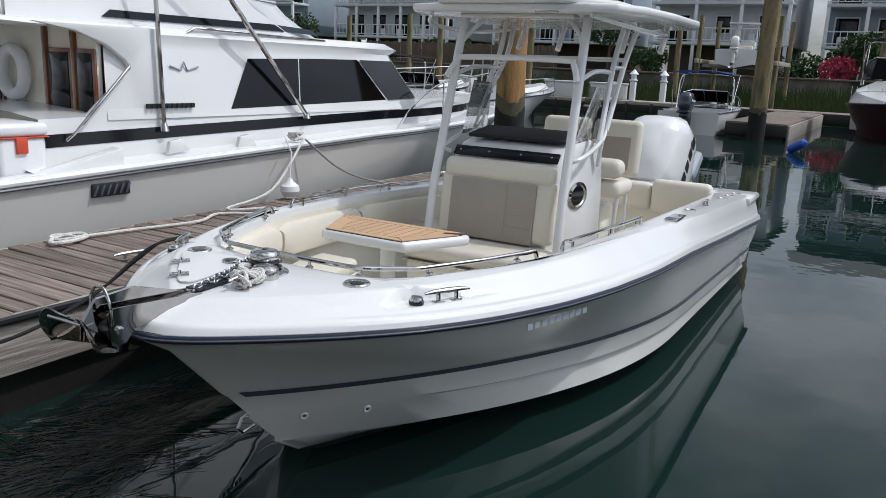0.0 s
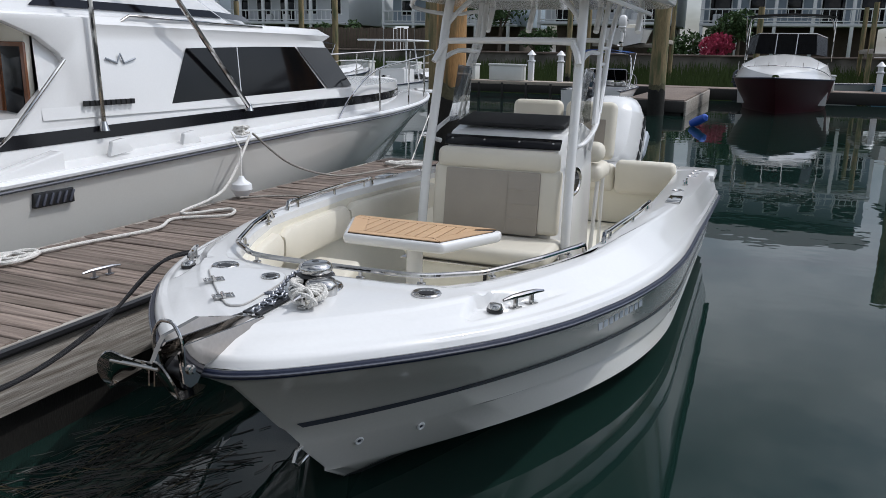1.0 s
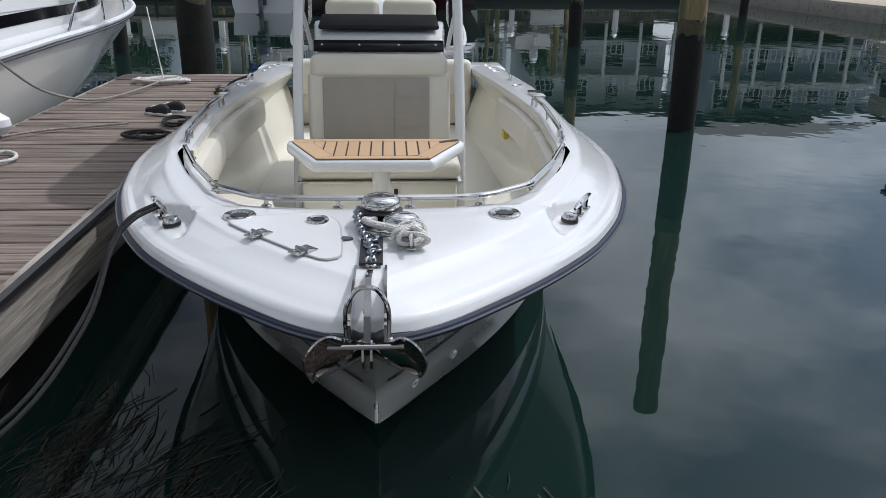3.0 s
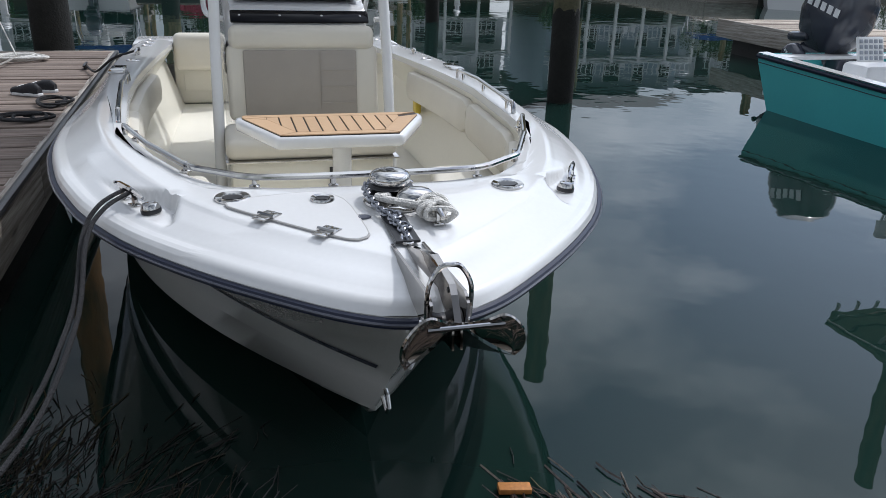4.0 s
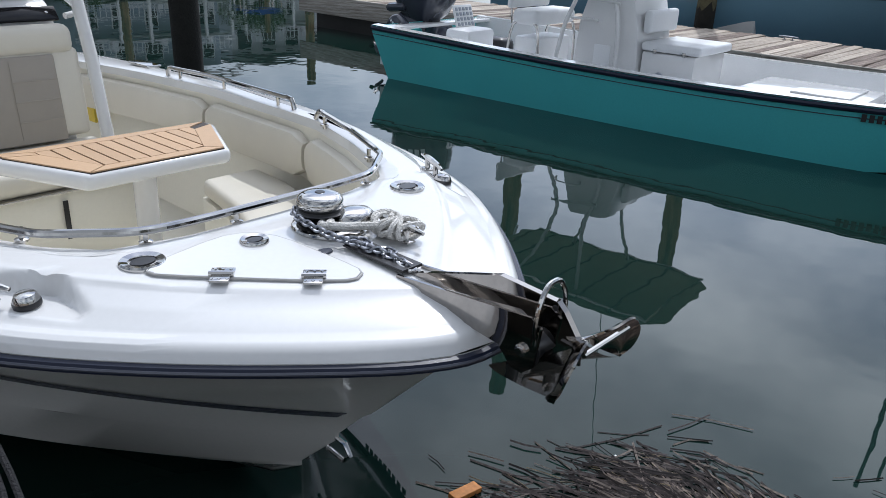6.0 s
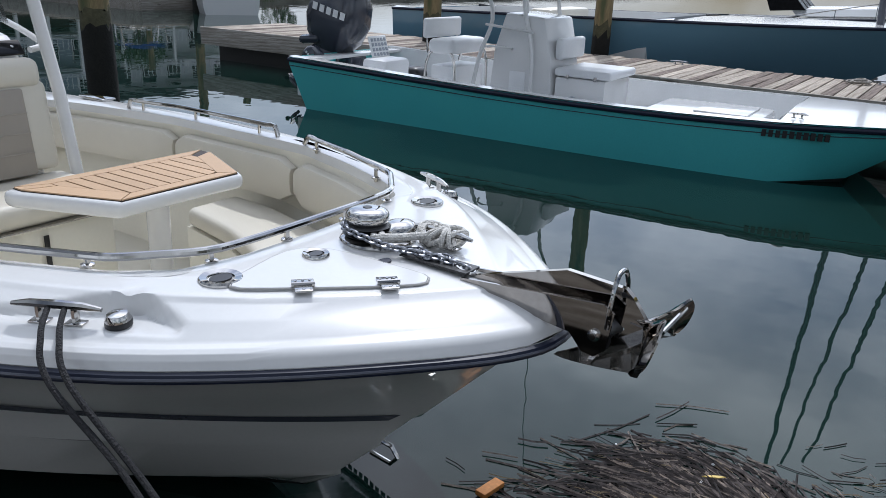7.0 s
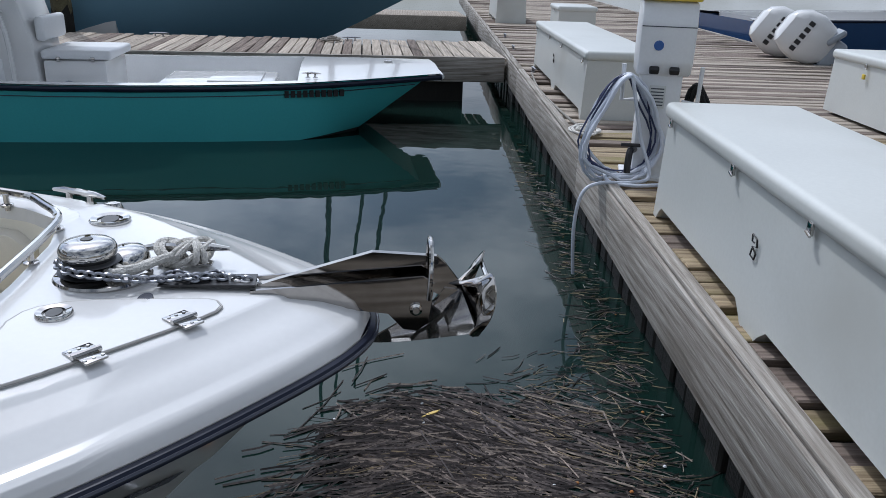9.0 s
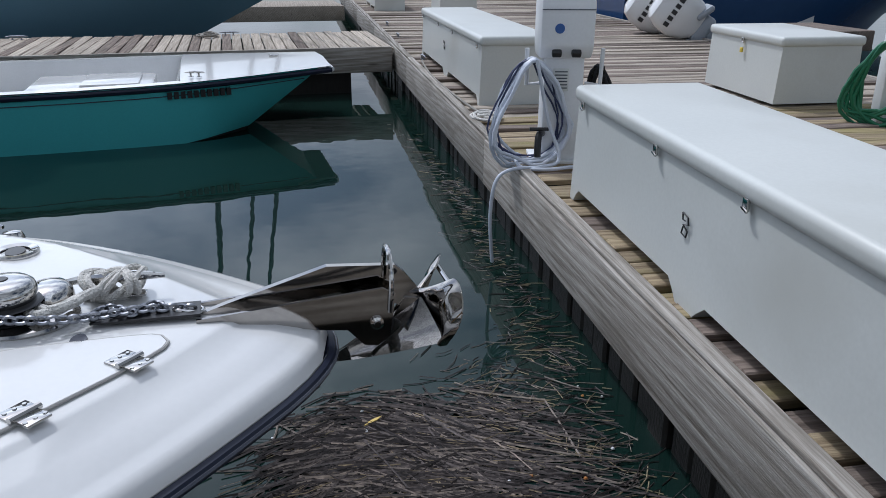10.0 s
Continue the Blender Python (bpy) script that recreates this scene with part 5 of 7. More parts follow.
def anchor():
    ob = thing("plow_anchor", "mirror-polished stainless plow anchor stowed in the bow roller", "anchor")
    shank = [(1.00, 1.105), (0.93, 1.128), (0.69, 1.20), (0.522, 1.188), (0.500, 1.168), (0.458, 1.112), (0.470, 1.095), (0.50, 1.07), (0.55, 1.10), (0.62, 1.135), (0.98, 1.09)]
    part("shank", side_prism(shank, -0.008, 0.010), ANCHOR, ob, smooth=False)
    part("shank_hole", lathe([(0.008, 0.0), (0.007, 0.0015)], 12, pose(-0.009, 0.525, 1.172, 0, -90, 0)), BLACK, ob)
    part("shank_cross_rod", tube([(-0.094, 0.390, 1.136), (0.094, 0.390, 1.136)], 0.0065, 8), STEEL, ob, "polished rod between the wings")
    for q in (1, -1):
        # plough plate: from the ridge under the shank out to the lower edge
        rows = []
        for i in range(9):
            f = i / 8
            ridge = Vector((q * 0.005, 0.706 - 0.250 * f, 0.944 + 0.166 * f ** 1.1))
            low = Vector((q * (0.006 + 0.130 * f ** 0.9), 0.706 - 0.286 * f, 0.940 + 0.089 * f ** 1.15))
            rows.append([ridge.lerp(low, g / 5) - Vector((0, 0, 0.014 * f * math.sin(math.pi * g / 5))) for g in range(6)])
        bm = loft(rows)
        bmesh.ops.solidify(bm, geom=bm.faces[:], thickness=0.006)
        fl = part("fluke", bm, ANCHOR, ob, "mirror-polished anchor fluke")
        # rounded ear turned up behind the plate
        rim = smooth_path([(q * x, y, z) for x, y, z in ((0.136, 0.420, 1.029), (0.150, 0.402, 1.058), (0.152, 0.389, 1.095), (0.138, 0.382, 1.130), (0.112, 0.382, 1.158), (0.086, 0.386, 1.166), (0.060, 0.400, 1.150), (0.034, 0.430, 1.128), (0.006, 0.456, 1.110))], 3)
        foot = [Vector((q * 0.136, 0.420, 1.029)).lerp(Vector((q * 0.006, 0.456, 1.110)), k / (len(rim) - 1)) for k in range(len(rim))]
        rows = [[a.lerp(b, g / 4) + Vector((0, 0.012 * math.sin(math.pi * g / 4), 0)) for a, b in zip(foot, rim)] for g in range(5)]
        bm = loft(rows)
        bmesh.ops.remove_doubles(bm, verts=bm.verts, dist=0.0004)
        bmesh.ops.solidify(bm, geom=bm.faces[:], thickness=0.006)
        part("fluke_ear", bm, ANCHOR, fl, "rounded polished ear of the fluke")
        part("web", side_prism([(0.50, 1.10), (0.46, 1.095), (0.455, 1.04), (0.54, 1.03)], q * 0.008, q * 0.014), ANCHOR, ob, smooth=False)
    return ob


def chain_links(pts, label):
    bm = bmesh.new()
    for i in range(len(pts) - 1):
        a, b = Vector(pts[i]), Vector(pts[i + 1])
        d = (b - a)
        m = Matrix.Translation((a + b) / 2) @ d.to_track_quat("X", "Z").to_matrix().to_4x4() @ pose(0, 0, 0, 90 * (i % 2) + 20, 0, 0)
        L = d.length * 0.62
        ring = [m @ Vector((L * math.cos(t) * 1.0, 0.0105 * math.sin(t), 0)) for t in (2 * math.pi * k / 12 for k in range(12))]
        tube(ring, 0.0042, 6, bm, closed=True)
    solid("anchor_chain", bm, CHAIN, label, "chain")


def resample(pts, step):
    pts = [Vector(p) for p in pts]
    out, left = [pts[0].copy()], step
    for a, b in zip(pts, pts[1:]):
        d = (b - a).length
        pos = 0.0
        while d - pos >= left:
            pos += left
            out.append(a.lerp(b, pos / d))
            left = step
        left -= d - pos
    return out


bow_roller()
anchor()
path = smooth_path([(0.10, 1.43, 1.168), (0.03, 1.485, 1.168), (-0.045, 1.44, 1.168), (-0.06, 1.36, 1.16), (-0.04, 1.25, 1.142), (-0.012, 1.14, 1.138), (0.0, 1.05, 1.128), (0.0, 0.985, 1.118)], 8)
chain_links(resample(path, 0.021), "short galvanised anchor chain from windlass to shackle")
chain_links(resample(smooth_path([(-0.03, 1.24, 1.135), (0.02, 1.19, 1.135), (-0.02, 1.14, 1.132), (0.03, 1.10, 1.13), (-0.01, 1.06, 1.13)], 6), 0.021), "loose loop of chain on the foredeck slot")
solid("shackle", tube(smooth_path([(0.0, 1.05, 1.125), (0.013, 1.03, 1.122), (0.013, 0.99, 1.115), (-0.013, 0.99, 1.115), (-0.013, 1.03, 1.122), (0.0, 1.05, 1.125)], 3), 0.006, 8), STEEL, "stainless swivel shackle on the anchor shank", "shackle")

# braided rope made fast over the foredeck cleat
rs = random.Random(12)
pts = []
for i in range(60):
    a = i * 0.75
    q = noise.noise_vector((i * 0.21, 4.0, 1.0))
    pts.append((0.135 + 0.045 * math.sin(a) + 0.03 * q.x, 1.19 + 0.055 * math.sin(a * 0.63 + 0.4) + 0.03 * q.y, 1.150 + 0.028 * math.cos(a) + 0.015 * q.z))
tail = [(0.10, 1.22, 1.15), (0.05, 1.27, 1.15), (0.0, 1.29, 1.155), (-0.03, 1.33, 1.155), (0.0, 1.36, 1.15)]
bm = tube(smooth_path(pts, 3), 0.0085, 7)
tube(smooth_path(tail, 5), 0.012, 8, bm)
tube(smooth_path([(x + 0.012, y - 0.022, z + 0.004) for x, y, z in tail], 5), 0.012, 8, bm)
solid("braided_rope", bm, ROPE, "braided white rope knotted over the foredeck cleat", "rope")


def line_between(pts, rad, mat, label, name="mooring_line"):
    solid(name, tube(smooth_path(pts, 6), rad, 8), mat, label, "rope")


# starboard bow lines to the finger pier
line_between([(-0.845, 1.69, 1.10), (-0.925, 1.59, 1.075), (-0.975, 1.48, 1.005), (-0.99, 1.16, 0.83), (-1.11, 0.70, 0.69), (-1.48, 0.08, 0.64), (-1.74, -0.10, 0.66)], 0.008, ROPEB, "black mooring line from the bow cleat to the pier")
line_between([(-0.865, 1.73, 1.10), (-0.945, 1.635, 1.075), (-0.995, 1.53, 1.00), (-1.01, 1.20, 0.84), (-1.15, 0.76, 0.68), (-1.53, 0.17, 0.64), (-1.78, 0.03, 0.66)], 0.008, ROPEB, "second black mooring line from the bow cleat to the pier")
line_between([(-1.12, 5.7, 1.05), (-1.35, 5.9, 0.95), (-1.62, 6.8, 0.70), (-1.78, 7.4, 0.66)], 0.010, ROPEB, "black stern line to the finger pier")
cleat(pose(-1.80, 0.0, DECK + 0.003, 0, 0, 90), None, CHAIN, 0.26, group="dock cleats")
cleat(pose(-2.2, 2.42, DECK + 0.003, 0, 0, 80), None, CHAIN, 0.28, group="dock cleats")
cleat(pose(-1.80, 7.45, DECK + 0.003, 0, 0, 90), None, BLACK, 0.28, group="dock cleats")
rope_pile(pose(-1.90, 5.1, DECK + 0.004), ROPEB, "coil of black line beside the pier edge", 31, 0.16, 0.12, 34, 0.012)
rope_pile(pose(-1.80, 5.7, DECK + 0.004), ROPEB, "heap of black line round a pier cleat", 33, 0.12, 0.20, 26, 0.012)
rope_pile(pose(-2.55, 8.05, DECK + 0.004), ROPE, "heap of white rope at the end of the finger pier", 35, 0.32, 0.20, 60, 0.015)
rope_pile(pose(-3.0, 2.45, DECK + 0.004), ROPE, "heap of white rope on the finger pier planks", 37, 0.12, 0.16, 34, 0.015)
line_between([(-3.0, 2.5, 0.65), (-2.95, 3.0, 0.64), (-2.80, 3.6, 0.645), (-2.95, 4.0, 0.64), (-2.62, 4.3, 0.645), (-2.78, 4.55, 0.645), (-3.05, 4.2, 0.645), (-3.1, 4.9, 0.75), (-3.28, 5.6, 1.20)], 0.014, ROPE, "thick white dock line trailing across the pier")
line_between([(-3.28, 5.65, 1.22), (-3.1, 6.1, 0.85), (-2.85, 6.7, 0.66), (-2.6, 7.4, 0.66), (-2.5, 8.0, 0.68)], 0.012, ROPEG, "grey line drooping from the cruiser to the pier end")
line_between([(-3.0, 5.0, 0.66), (-2.8, 5.3, 0.645), (-2.5, 5.45, 0.645), (-2.2, 5.6, 0.645)], 0.010, ROPEG, "short grey line lying on the pier planks")
line_between([(-2.55, 8.1, 0.66), (-3.6, 11.4, 1.25)], 0.008, ROPE, "taut white line rising to the cruiser's bow")


def shoe(m, group):
    ob = thing("shoe", "dark canvas deck shoe with a white sole on the pier", "shoe", m, group=group)
    rows = []
    for y, w, h in ((-0.135, 0.030, 0.055), (-0.10, 0.038, 0.085), (-0.04, 0.037, 0.085), (0.02, 0.042, 0.065), (0.08, 0.047, 0.05), (0.12, 0.040, 0.042), (0.145, 0.018, 0.03)):
        rows.append([(w * math.cos(a), y, 0.02 + h * max(0, math.sin(a)) ** 0.7) for a in (math.pi * k / 10 for k in range(11))])
    bm = loft(rows)
    bm.faces.new(bm.verts[:11])
    bm.faces.new(bm.verts[-11:])
    part("upper", bm, SHOEB, ob)
    part("shoe_sole", prism([(0.032, -0.14), (0.042, -0.08), (0.040, 0.0), (0.050, 0.08), (0.036, 0.13), (0, 0.152), (-0.036, 0.13), (-0.050, 0.08), (-0.040, 0.0), (-0.042, -0.08), (-0.032, -0.14), (0, -0.15)], 0, 0.026, 0.006), PVCW, ob, "white rubber sole")
    part("laces", tube([(0.02, 0.03, 0.083), (-0.02, 0.04, 0.08), (0.02, 0.055, 0.075), (-0.02, 0.065, 0.07)], 0.004, 6), PVCW, ob)


shoe(pose(-2.08, 6.1, DECK + 0.003, 0, 0, 60), "pair of deck shoes")
shoe(pose(-2.00, 6.24, DECK + 0.003, 0, 0, 75), "pair of deck shoes")


# ---- floating reed litter ----
def reeds(name, count, spots, mat, label, seed, lo=0.05, hi=0.34, rad=0.0023, along=None):
    rs = random.Random(seed)
    vs, fs = [], []
    for i in range(count):
        cx, cy, sx, sy, ang = spots[rs.randrange(len(spots))]
        x, y = rs.gauss(cx, sx * 0.75), rs.gauss(cy, sy * 0.75)
        if y < -0.62 - 0.082 * x or (abs(x) < hull_x(y, 0.05) + 0.03 and y > 1.6) or x < -1.60:
            continue
        a = math.radians(ang) + rs.gauss(0, 0.55 if "fringe" in name else 0.32) + 0.9 * noise.noise((x * 1.2, y * 1.2, 0.5))
        L, r = rs.uniform(lo, hi) * rs.uniform(0.4, 1.0), rad * rs.uniform(0.5, 1.5)
        d = Vector((math.cos(a), math.sin(a), rs.gauss(0, 0.002)))
        n = Vector((-d.y, d.x, 0))
        z = abs(rs.gauss(0, 0.006)) + 0.0008
        c = Vector((x, y, z))
        bend = n * rs.gauss(0, 0.05) * L
        b = len(vs)
        for t, o in ((-0.5, Vector()), (0.0, bend), (0.5, Vector())):
            p = c + d * L * t + o
            vs += [p + n * r, p + Vector((0, 0, 1.3 * r)), p - n * r]
        for q in (0, 3):
            fs += [(b + q, b + q + 1, b + q + 4, b + q + 3), (b + q + 1, b + q + 2, b + q + 5, b + q + 4)]
    me = bpy.data.meshes.new(name)
    me.from_pydata(vs, [], fs)
    me.materials.append(mat)
    return tagged(new(name, me), label, "reed litter", kind="stuff")


MAT = [(0.86, 0.34, 0.27, 0.30, 92), (0.66, 0.0, 0.33, 0.30, 88), (0.92, 0.56, 0.22, 0.25, 105), (0.50, 0.60, 0.26, 0.28, 98), (0.2, 0.2, 0.4, 0.3, 85), (0.85, 0.2, 0.25, 0.3, 78)]
EDGE = [(1.4, -0.55, 0.5, 0.12, 100), (0.6, -0.45, 0.4, 0.15, 120), (2.6, -0.68, 0.8, 0.10, 80), (4.5, -0.85, 1.2, 0.10, 60), (1.2, -0.2, 0.3, 0.2, 110)]
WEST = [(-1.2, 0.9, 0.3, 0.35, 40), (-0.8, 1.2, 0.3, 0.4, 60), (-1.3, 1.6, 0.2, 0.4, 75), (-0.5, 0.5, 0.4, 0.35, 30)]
reeds("reed_litter", 2300, MAT, REED, "mat of dark dead reeds drifting on the water", 1, 0.10, 0.52, 0.0034)
reeds("pale_reed_litter", 420, MAT, REEDL, "scattered pale straws among the floating reeds", 2, 0.04, 0.22, 0.0018)
reeds("reed_fringe", 700, EDGE, REED, "loose reeds collected along the dock face", 3, 0.04, 0.22)
reeds("pale_reed_fringe", 260, EDGE, REEDL, "pale straws collected along the dock face", 4, 0.03, 0.2, 0.0018)
reeds("shaded_reed_litter", 900, WEST, WETSHADEREED, "wet reeds drifting beside the pier, coloured dark for the shade there", 5, 0.06, 0.4)
solid("wood_scrap", box((0, 0, 0.012), (0.13, 0.05, 0.024), 0.005), ORANGE, "orange-brown scrap of wood floating in the reeds", "wood scrap", pose(0.47, 1.13, 0.004, 0, 3, -8))
solid("fallen_leaf", prism([(-0.048, 0), (-0.02, 0.009), (0.014, 0.008), (0.05, 0.004), (0.014, -0.007), (-0.02, -0.008)], 0.0, 0.004), LEAFY, "yellow leaf floating on the reed mat", "leaf", pose(1.09, 0.42, 0.018, 4, 2, 118))
rs = random.Random(8)
for i in range(16):
    cx, cy, sx, sy, a = (MAT + EDGE)[rs.randrange(11)]
    x, y = rs.gauss(cx, sx), rs.gauss(cy, sy)
    if y > -0.6 - 0.082 * x:
        solid("foam_crumb", lathe([(0.002, 0), (0.008, 0.002), (0.005, 0.006), (0.002, 0.007)], 5, pose(0, 0, 0, 0, 0, 0) @ Matrix.Scale(rs.uniform(0.5, 1.3), 4)), PVCW if i % 3 else ORANGE, "small crumb of foam among the reeds", "litter", pose(x, y, 0.006), group="floating crumbs")


# ---- other boats ----
def shell(L, B, z_bow, z_mid, z_st, stem=0.22, flare=0.25, n=26, draft=0.25, blunt=2.6):
    """Lines of a plain hull, bow at the origin, +y aft: sheer, chine, water, keel."""
    rows = [[], [], [], []]
    st = L * stem
    for i in range(n + 1):
        u = i / n
        y = L * u ** 1.3
        f = 1 - (1 - min(1, y / (0.55 * L))) ** blunt
        x = B / 2 * f * (1 - 0.06 * max(0, u - 0.7) / 0.3)
        z = z_bow + (z_mid - z_bow) * min(1, u / 0.6) if u < 0.6 else z_mid + (z_st - z_mid) * (u - 0.6) / 0.4
        yc = st * 0.75 + (L - st * 0.75) * u ** 1.3
        yw = st + (L - st) * u ** 1.3
        g = 1 - (1 - min(1, u ** 1.3 / 0.6)) ** 1.9
        rows[0].append((x, y, z))
        rows[1].append((B / 2 * (1 - flare * 0.35) * g, yc, z * 0.32 + 0.02))
        rows[2].append((B / 2 * (1 - flare * 0.6) * g, yw, -0.02))
        rows[3].append((0, st * 1.3 + (L - st * 1.3) * u ** 1.3, -draft))
    return rows


def shell_parts(ob, rows, mat, deckmat, bottom, cap=0.12, well=None, rub=NAVY, upper=None):
    if upper:
        mid_row = [tuple(Vector(a).lerp(Vector(b), 0.32)) for a, b in zip(rows[0], rows[1])]
        part("topside", mirror_x(loft([rows[0], mid_row])), upper, ob)
        part("hull", mirror_x(loft([mid_row, rows[1], rows[2]])), mat, ob)
    else:
        part("hull", mirror_x(loft(rows[:3])), mat, ob)
    part("bottom", mirror_x(loft(rows[2:])), bottom, ob)
    end = [r[-1] for r in rows]
    bm = bmesh.new()
    a = [bm.verts.new(p) for p in end]
    b = [bm.verts.new((-p[0], p[1], p[2])) for p in end[:3]]
    for k in range(2):
        bm.faces.new((a[k], a[k + 1], b[k + 1], b[k]))
    bm.faces.new((a[2], a[3], b[2]))
    part("transom", bm, mat, ob)
    full = [(-x, y, z) for x, y, z in rows[0][::-1]] + rows[0][1:]
    part("rub_rail", tube(full, 0.03, 6), rub, ob)
    # deck or gunwale
    mid = []
    for x, y, z in rows[0]:
        if well and well[0] <= y <= well[1]:
            mid.append((max(0, x - cap), y, z + 0.02))
        else:
            mid.append((0, y, z + 0.05))
    topside = [(x, y, z + 0.02) for x, y, z in rows[0]]
    k = len([p for p in mid if not well or p[1] < well[0]])
    part("foredeck", mirror_x(loft([topside[:k], mid[:k]])), deckmat, ob)
    if well:
        for s in (1, -1):
            part("side_deck", loft([[(s * x, y, z) for x, y, z in topside[k - 1:]], [(s * x if x else s * max(0.0, topside[k - 1 + i][0] - cap), y, z) for i, (x, y, z) in enumerate(mid[k - 1:])]]), deckmat, ob)
    if well:
        inn = [p for p in mid if p[0] > 0]
        lowr = [(max(0.02, x - 0.05), y, 0.30) for x, y, z in inn]
        part("inner_side", loft([inn, lowr]), deckmat, ob)
        part("inner_side", loft([[(-x, y, z) for x, y, z in inn], [(-x, y, z) for x, y, z in lowr]]), deckmat, ob)
        part("cockpit_sole", prism([(x, y) for x, y, z in lowr] + [(-x, y) for x, y, z in lowr[::-1]], 0.24, 0.30), deckmat, ob)
        part("cockpit_front", loft([[(-inn[0][0], inn[0][1], inn[0][2]), (inn[0][0], inn[0][1], inn[0][2])], [(-lowr[0][0], lowr[0][1], 0.3), (lowr[0][0], lowr[0][1], 0.3)]]), deckmat, ob)
        part("cockpit_back", loft([[(-inn[-1][0], inn[-1][1], inn[-1][2]), (inn[-1][0], inn[-1][1], inn[-1][2])], [(-lowr[-1][0], lowr[-1][1], 0.3), (lowr[-1][0], lowr[-1][1], 0.3)]]), deckmat, ob)


# ---- teal skiff ----
def skiff():
    ob = thing("skiff", "square-bowed teal skiff with white decks lying beside the far pier", "boat", pose(7.76, -0.15, 0, 0, 0, 1.9))
    half = [(p.x, p.y) for p in smooth_path([(0, 0.64, 0), (0.5, 0.82, 0), (1.2, 1.05, 0), (2.0, 1.20, 0), (4.0, 1.28, 0), (8.0, 1.24, 0)], 6)]
    st = [0, 0.05, 0.3, 0.6, 0.9, 1.2, 1.6, 2.0, 2.6, 3.2, 4, 5, 6, 7, 8]
    zs = lambda v: 0.67 - 0.075 * math.sin(math.pi * min(1, v / 7.0)) + 0.03 * max(0, v - 7)
    sheer_l = [(lerp_table(half, v)[0], v, zs(v)) for v in st]
    low = [(lerp_table(half, v)[0] - 0.015, v, zs(v) - 0.11) for v in st]
    bot = [(lerp_table(half, v)[0] - 0.10, v + 0.93 * max(0.0, 1 - v / 1.6) - 0.22 * max(0.0, v - 7), 0.05 * max(0.0, 1 - v / 1.6)) for v in st]
    keel = [(max(0.05, x - 0.05), y + 0.15, -0.12) for x, y, z in bot]
    def rake(row, d):
        return [(x, y + d * max(0.0, 1 - y / 1.8), z) for x, y, z in row]
    top_h, low_h = rake(sheer_l, 0.14), rake(low, 0.26)
    hull = part("hull", mirror_x(loft([top_h, low_h, bot])), TEALP, ob, "teal fibreglass topsides")
    part("bottom", mirror_x(loft([bot, keel, [(0, y, z) for x, y, z in keel]])), BOTTOM, ob)
    part("bow_plate", loft([[(-r[0][0], r[0][1], r[0][2]) for r in (top_h, low_h, bot)], [r[0] for r in (top_h, low_h, bot)]]), TEALP, ob)
    part("transom", loft([[(-r[-1][0], r[-1][1], r[-1][2]) for r in (sheer_l, low, bot, keel)], [r[-1] for r in (sheer_l, low, bot, keel)]]), TEALP, ob)
    for s in (1, -1):
        part("rub_rail", tube([(s * (x + 0.008), y, z - 0.03) for x, y, z in sheer_l], 0.028, 8), NAVY, ob)
        part("pinstripe", tube([(s * (x + 0.001), y, z) for x, y, z in low_h[1:]], 0.006, 6), STRIPE, hull)
        part("drain_port", lathe([(0.034, -0.02), (0.034, 0.006), (0.02, 0.008)], 14, pose(s * 1.185, 3.3, 0.20, 0, s * 95, 0)), BLACK, hull)
        m = Matrix.Translation((s * 1.082, 1.42, 0.515)) @ Matrix(((s * 0.22, 0, s * 0.97, 0), (0.975, 0, -0.2, 0), (0, 1, 0, 0), (0, 0, 0, 1)))
        bars(m, 0.66, 0.07, 10, INK, hull, 0.05)
    part("bow_lip", tube([(-0.64, -0.01, 0.645), (0.64, -0.01, 0.645)], 0.03, 8), PVCW, ob)
    part("bow_soffit", prism([(-0.63, 0.0), (0.63, 0.0), (0.75, 0.45), (-0.75, 0.45)], 0.60, 0.63), PVCW, ob)
    # white deck, gunwale caps and liner
    capo = [(x + 0.012, y, z + 0.015) for x, y, z in sheer_l]
    capi = [(x - 0.13, y, z + 0.02) for x, y, z in sheer_l]
    cut = next(i for i, v in enumerate(st) if v >= 1.6)
    part("foredeck", mirror_x(loft([capo[:cut + 1], [(0, y, z + 0.03) for x, y, z in capo[:cut + 1]]])), GEL, ob, "flat white foredeck")
    part("gunwale", loft([capo[cut:], capi[cut:]]), GEL, ob)
    part("gunwale", loft([[(-x, y, z) for x, y, z in capo[cut:]], [(-x, y, z) for x, y, z in capi[cut:]]]), GEL, ob)
    low_i = [(x - 0.04, y, 0.24) for x, y, z in capi[cut:]]
    part("liner", loft([capi[cut:], low_i]), PVCW, ob)
    part("liner", loft([[(-x, y, z) for x, y, z in capi[cut:]], [(-x, y, z) for x, y, z in low_i]]), PVCW, ob)
    part("cockpit_sole", prism([(x, y) for x, y, z in low_i] + [(-x, y) for x, y, z in low_i[::-1]], 0.16, 0.24), PVCW, ob)
    z = 0.65
    part("deck_front_face", loft([[(-1.0, 1.6, z + 0.005), (1.0, 1.6, z + 0.005)], [(-1.0, 1.75, 0.24), (1.0, 1.75, 0.24)]]), GEL, ob)
    part("stern_deck", box((0, 7.86, 0.67), (2.4, 0.26, 0.05), 0.015), GEL, ob)
    part("deck_fitting", box((0.25, 0.55, 0.70), (0.10, 0.10, 0.03), 0.01), STEEL, ob)
    cleat(pose(-0.9, 1.45, 0.655, 0, 0, 80), ob, STEEL, 0.2)
    part("step_box", box((0.1, 2.55, 0.37), (1.1, 1.3, 0.26), 0.04), GEL, ob)
    part("step_lid", box((0.1, 2.35, 0.51), (0.8, 0.6, 0.03), 0.012), GEL, ob)
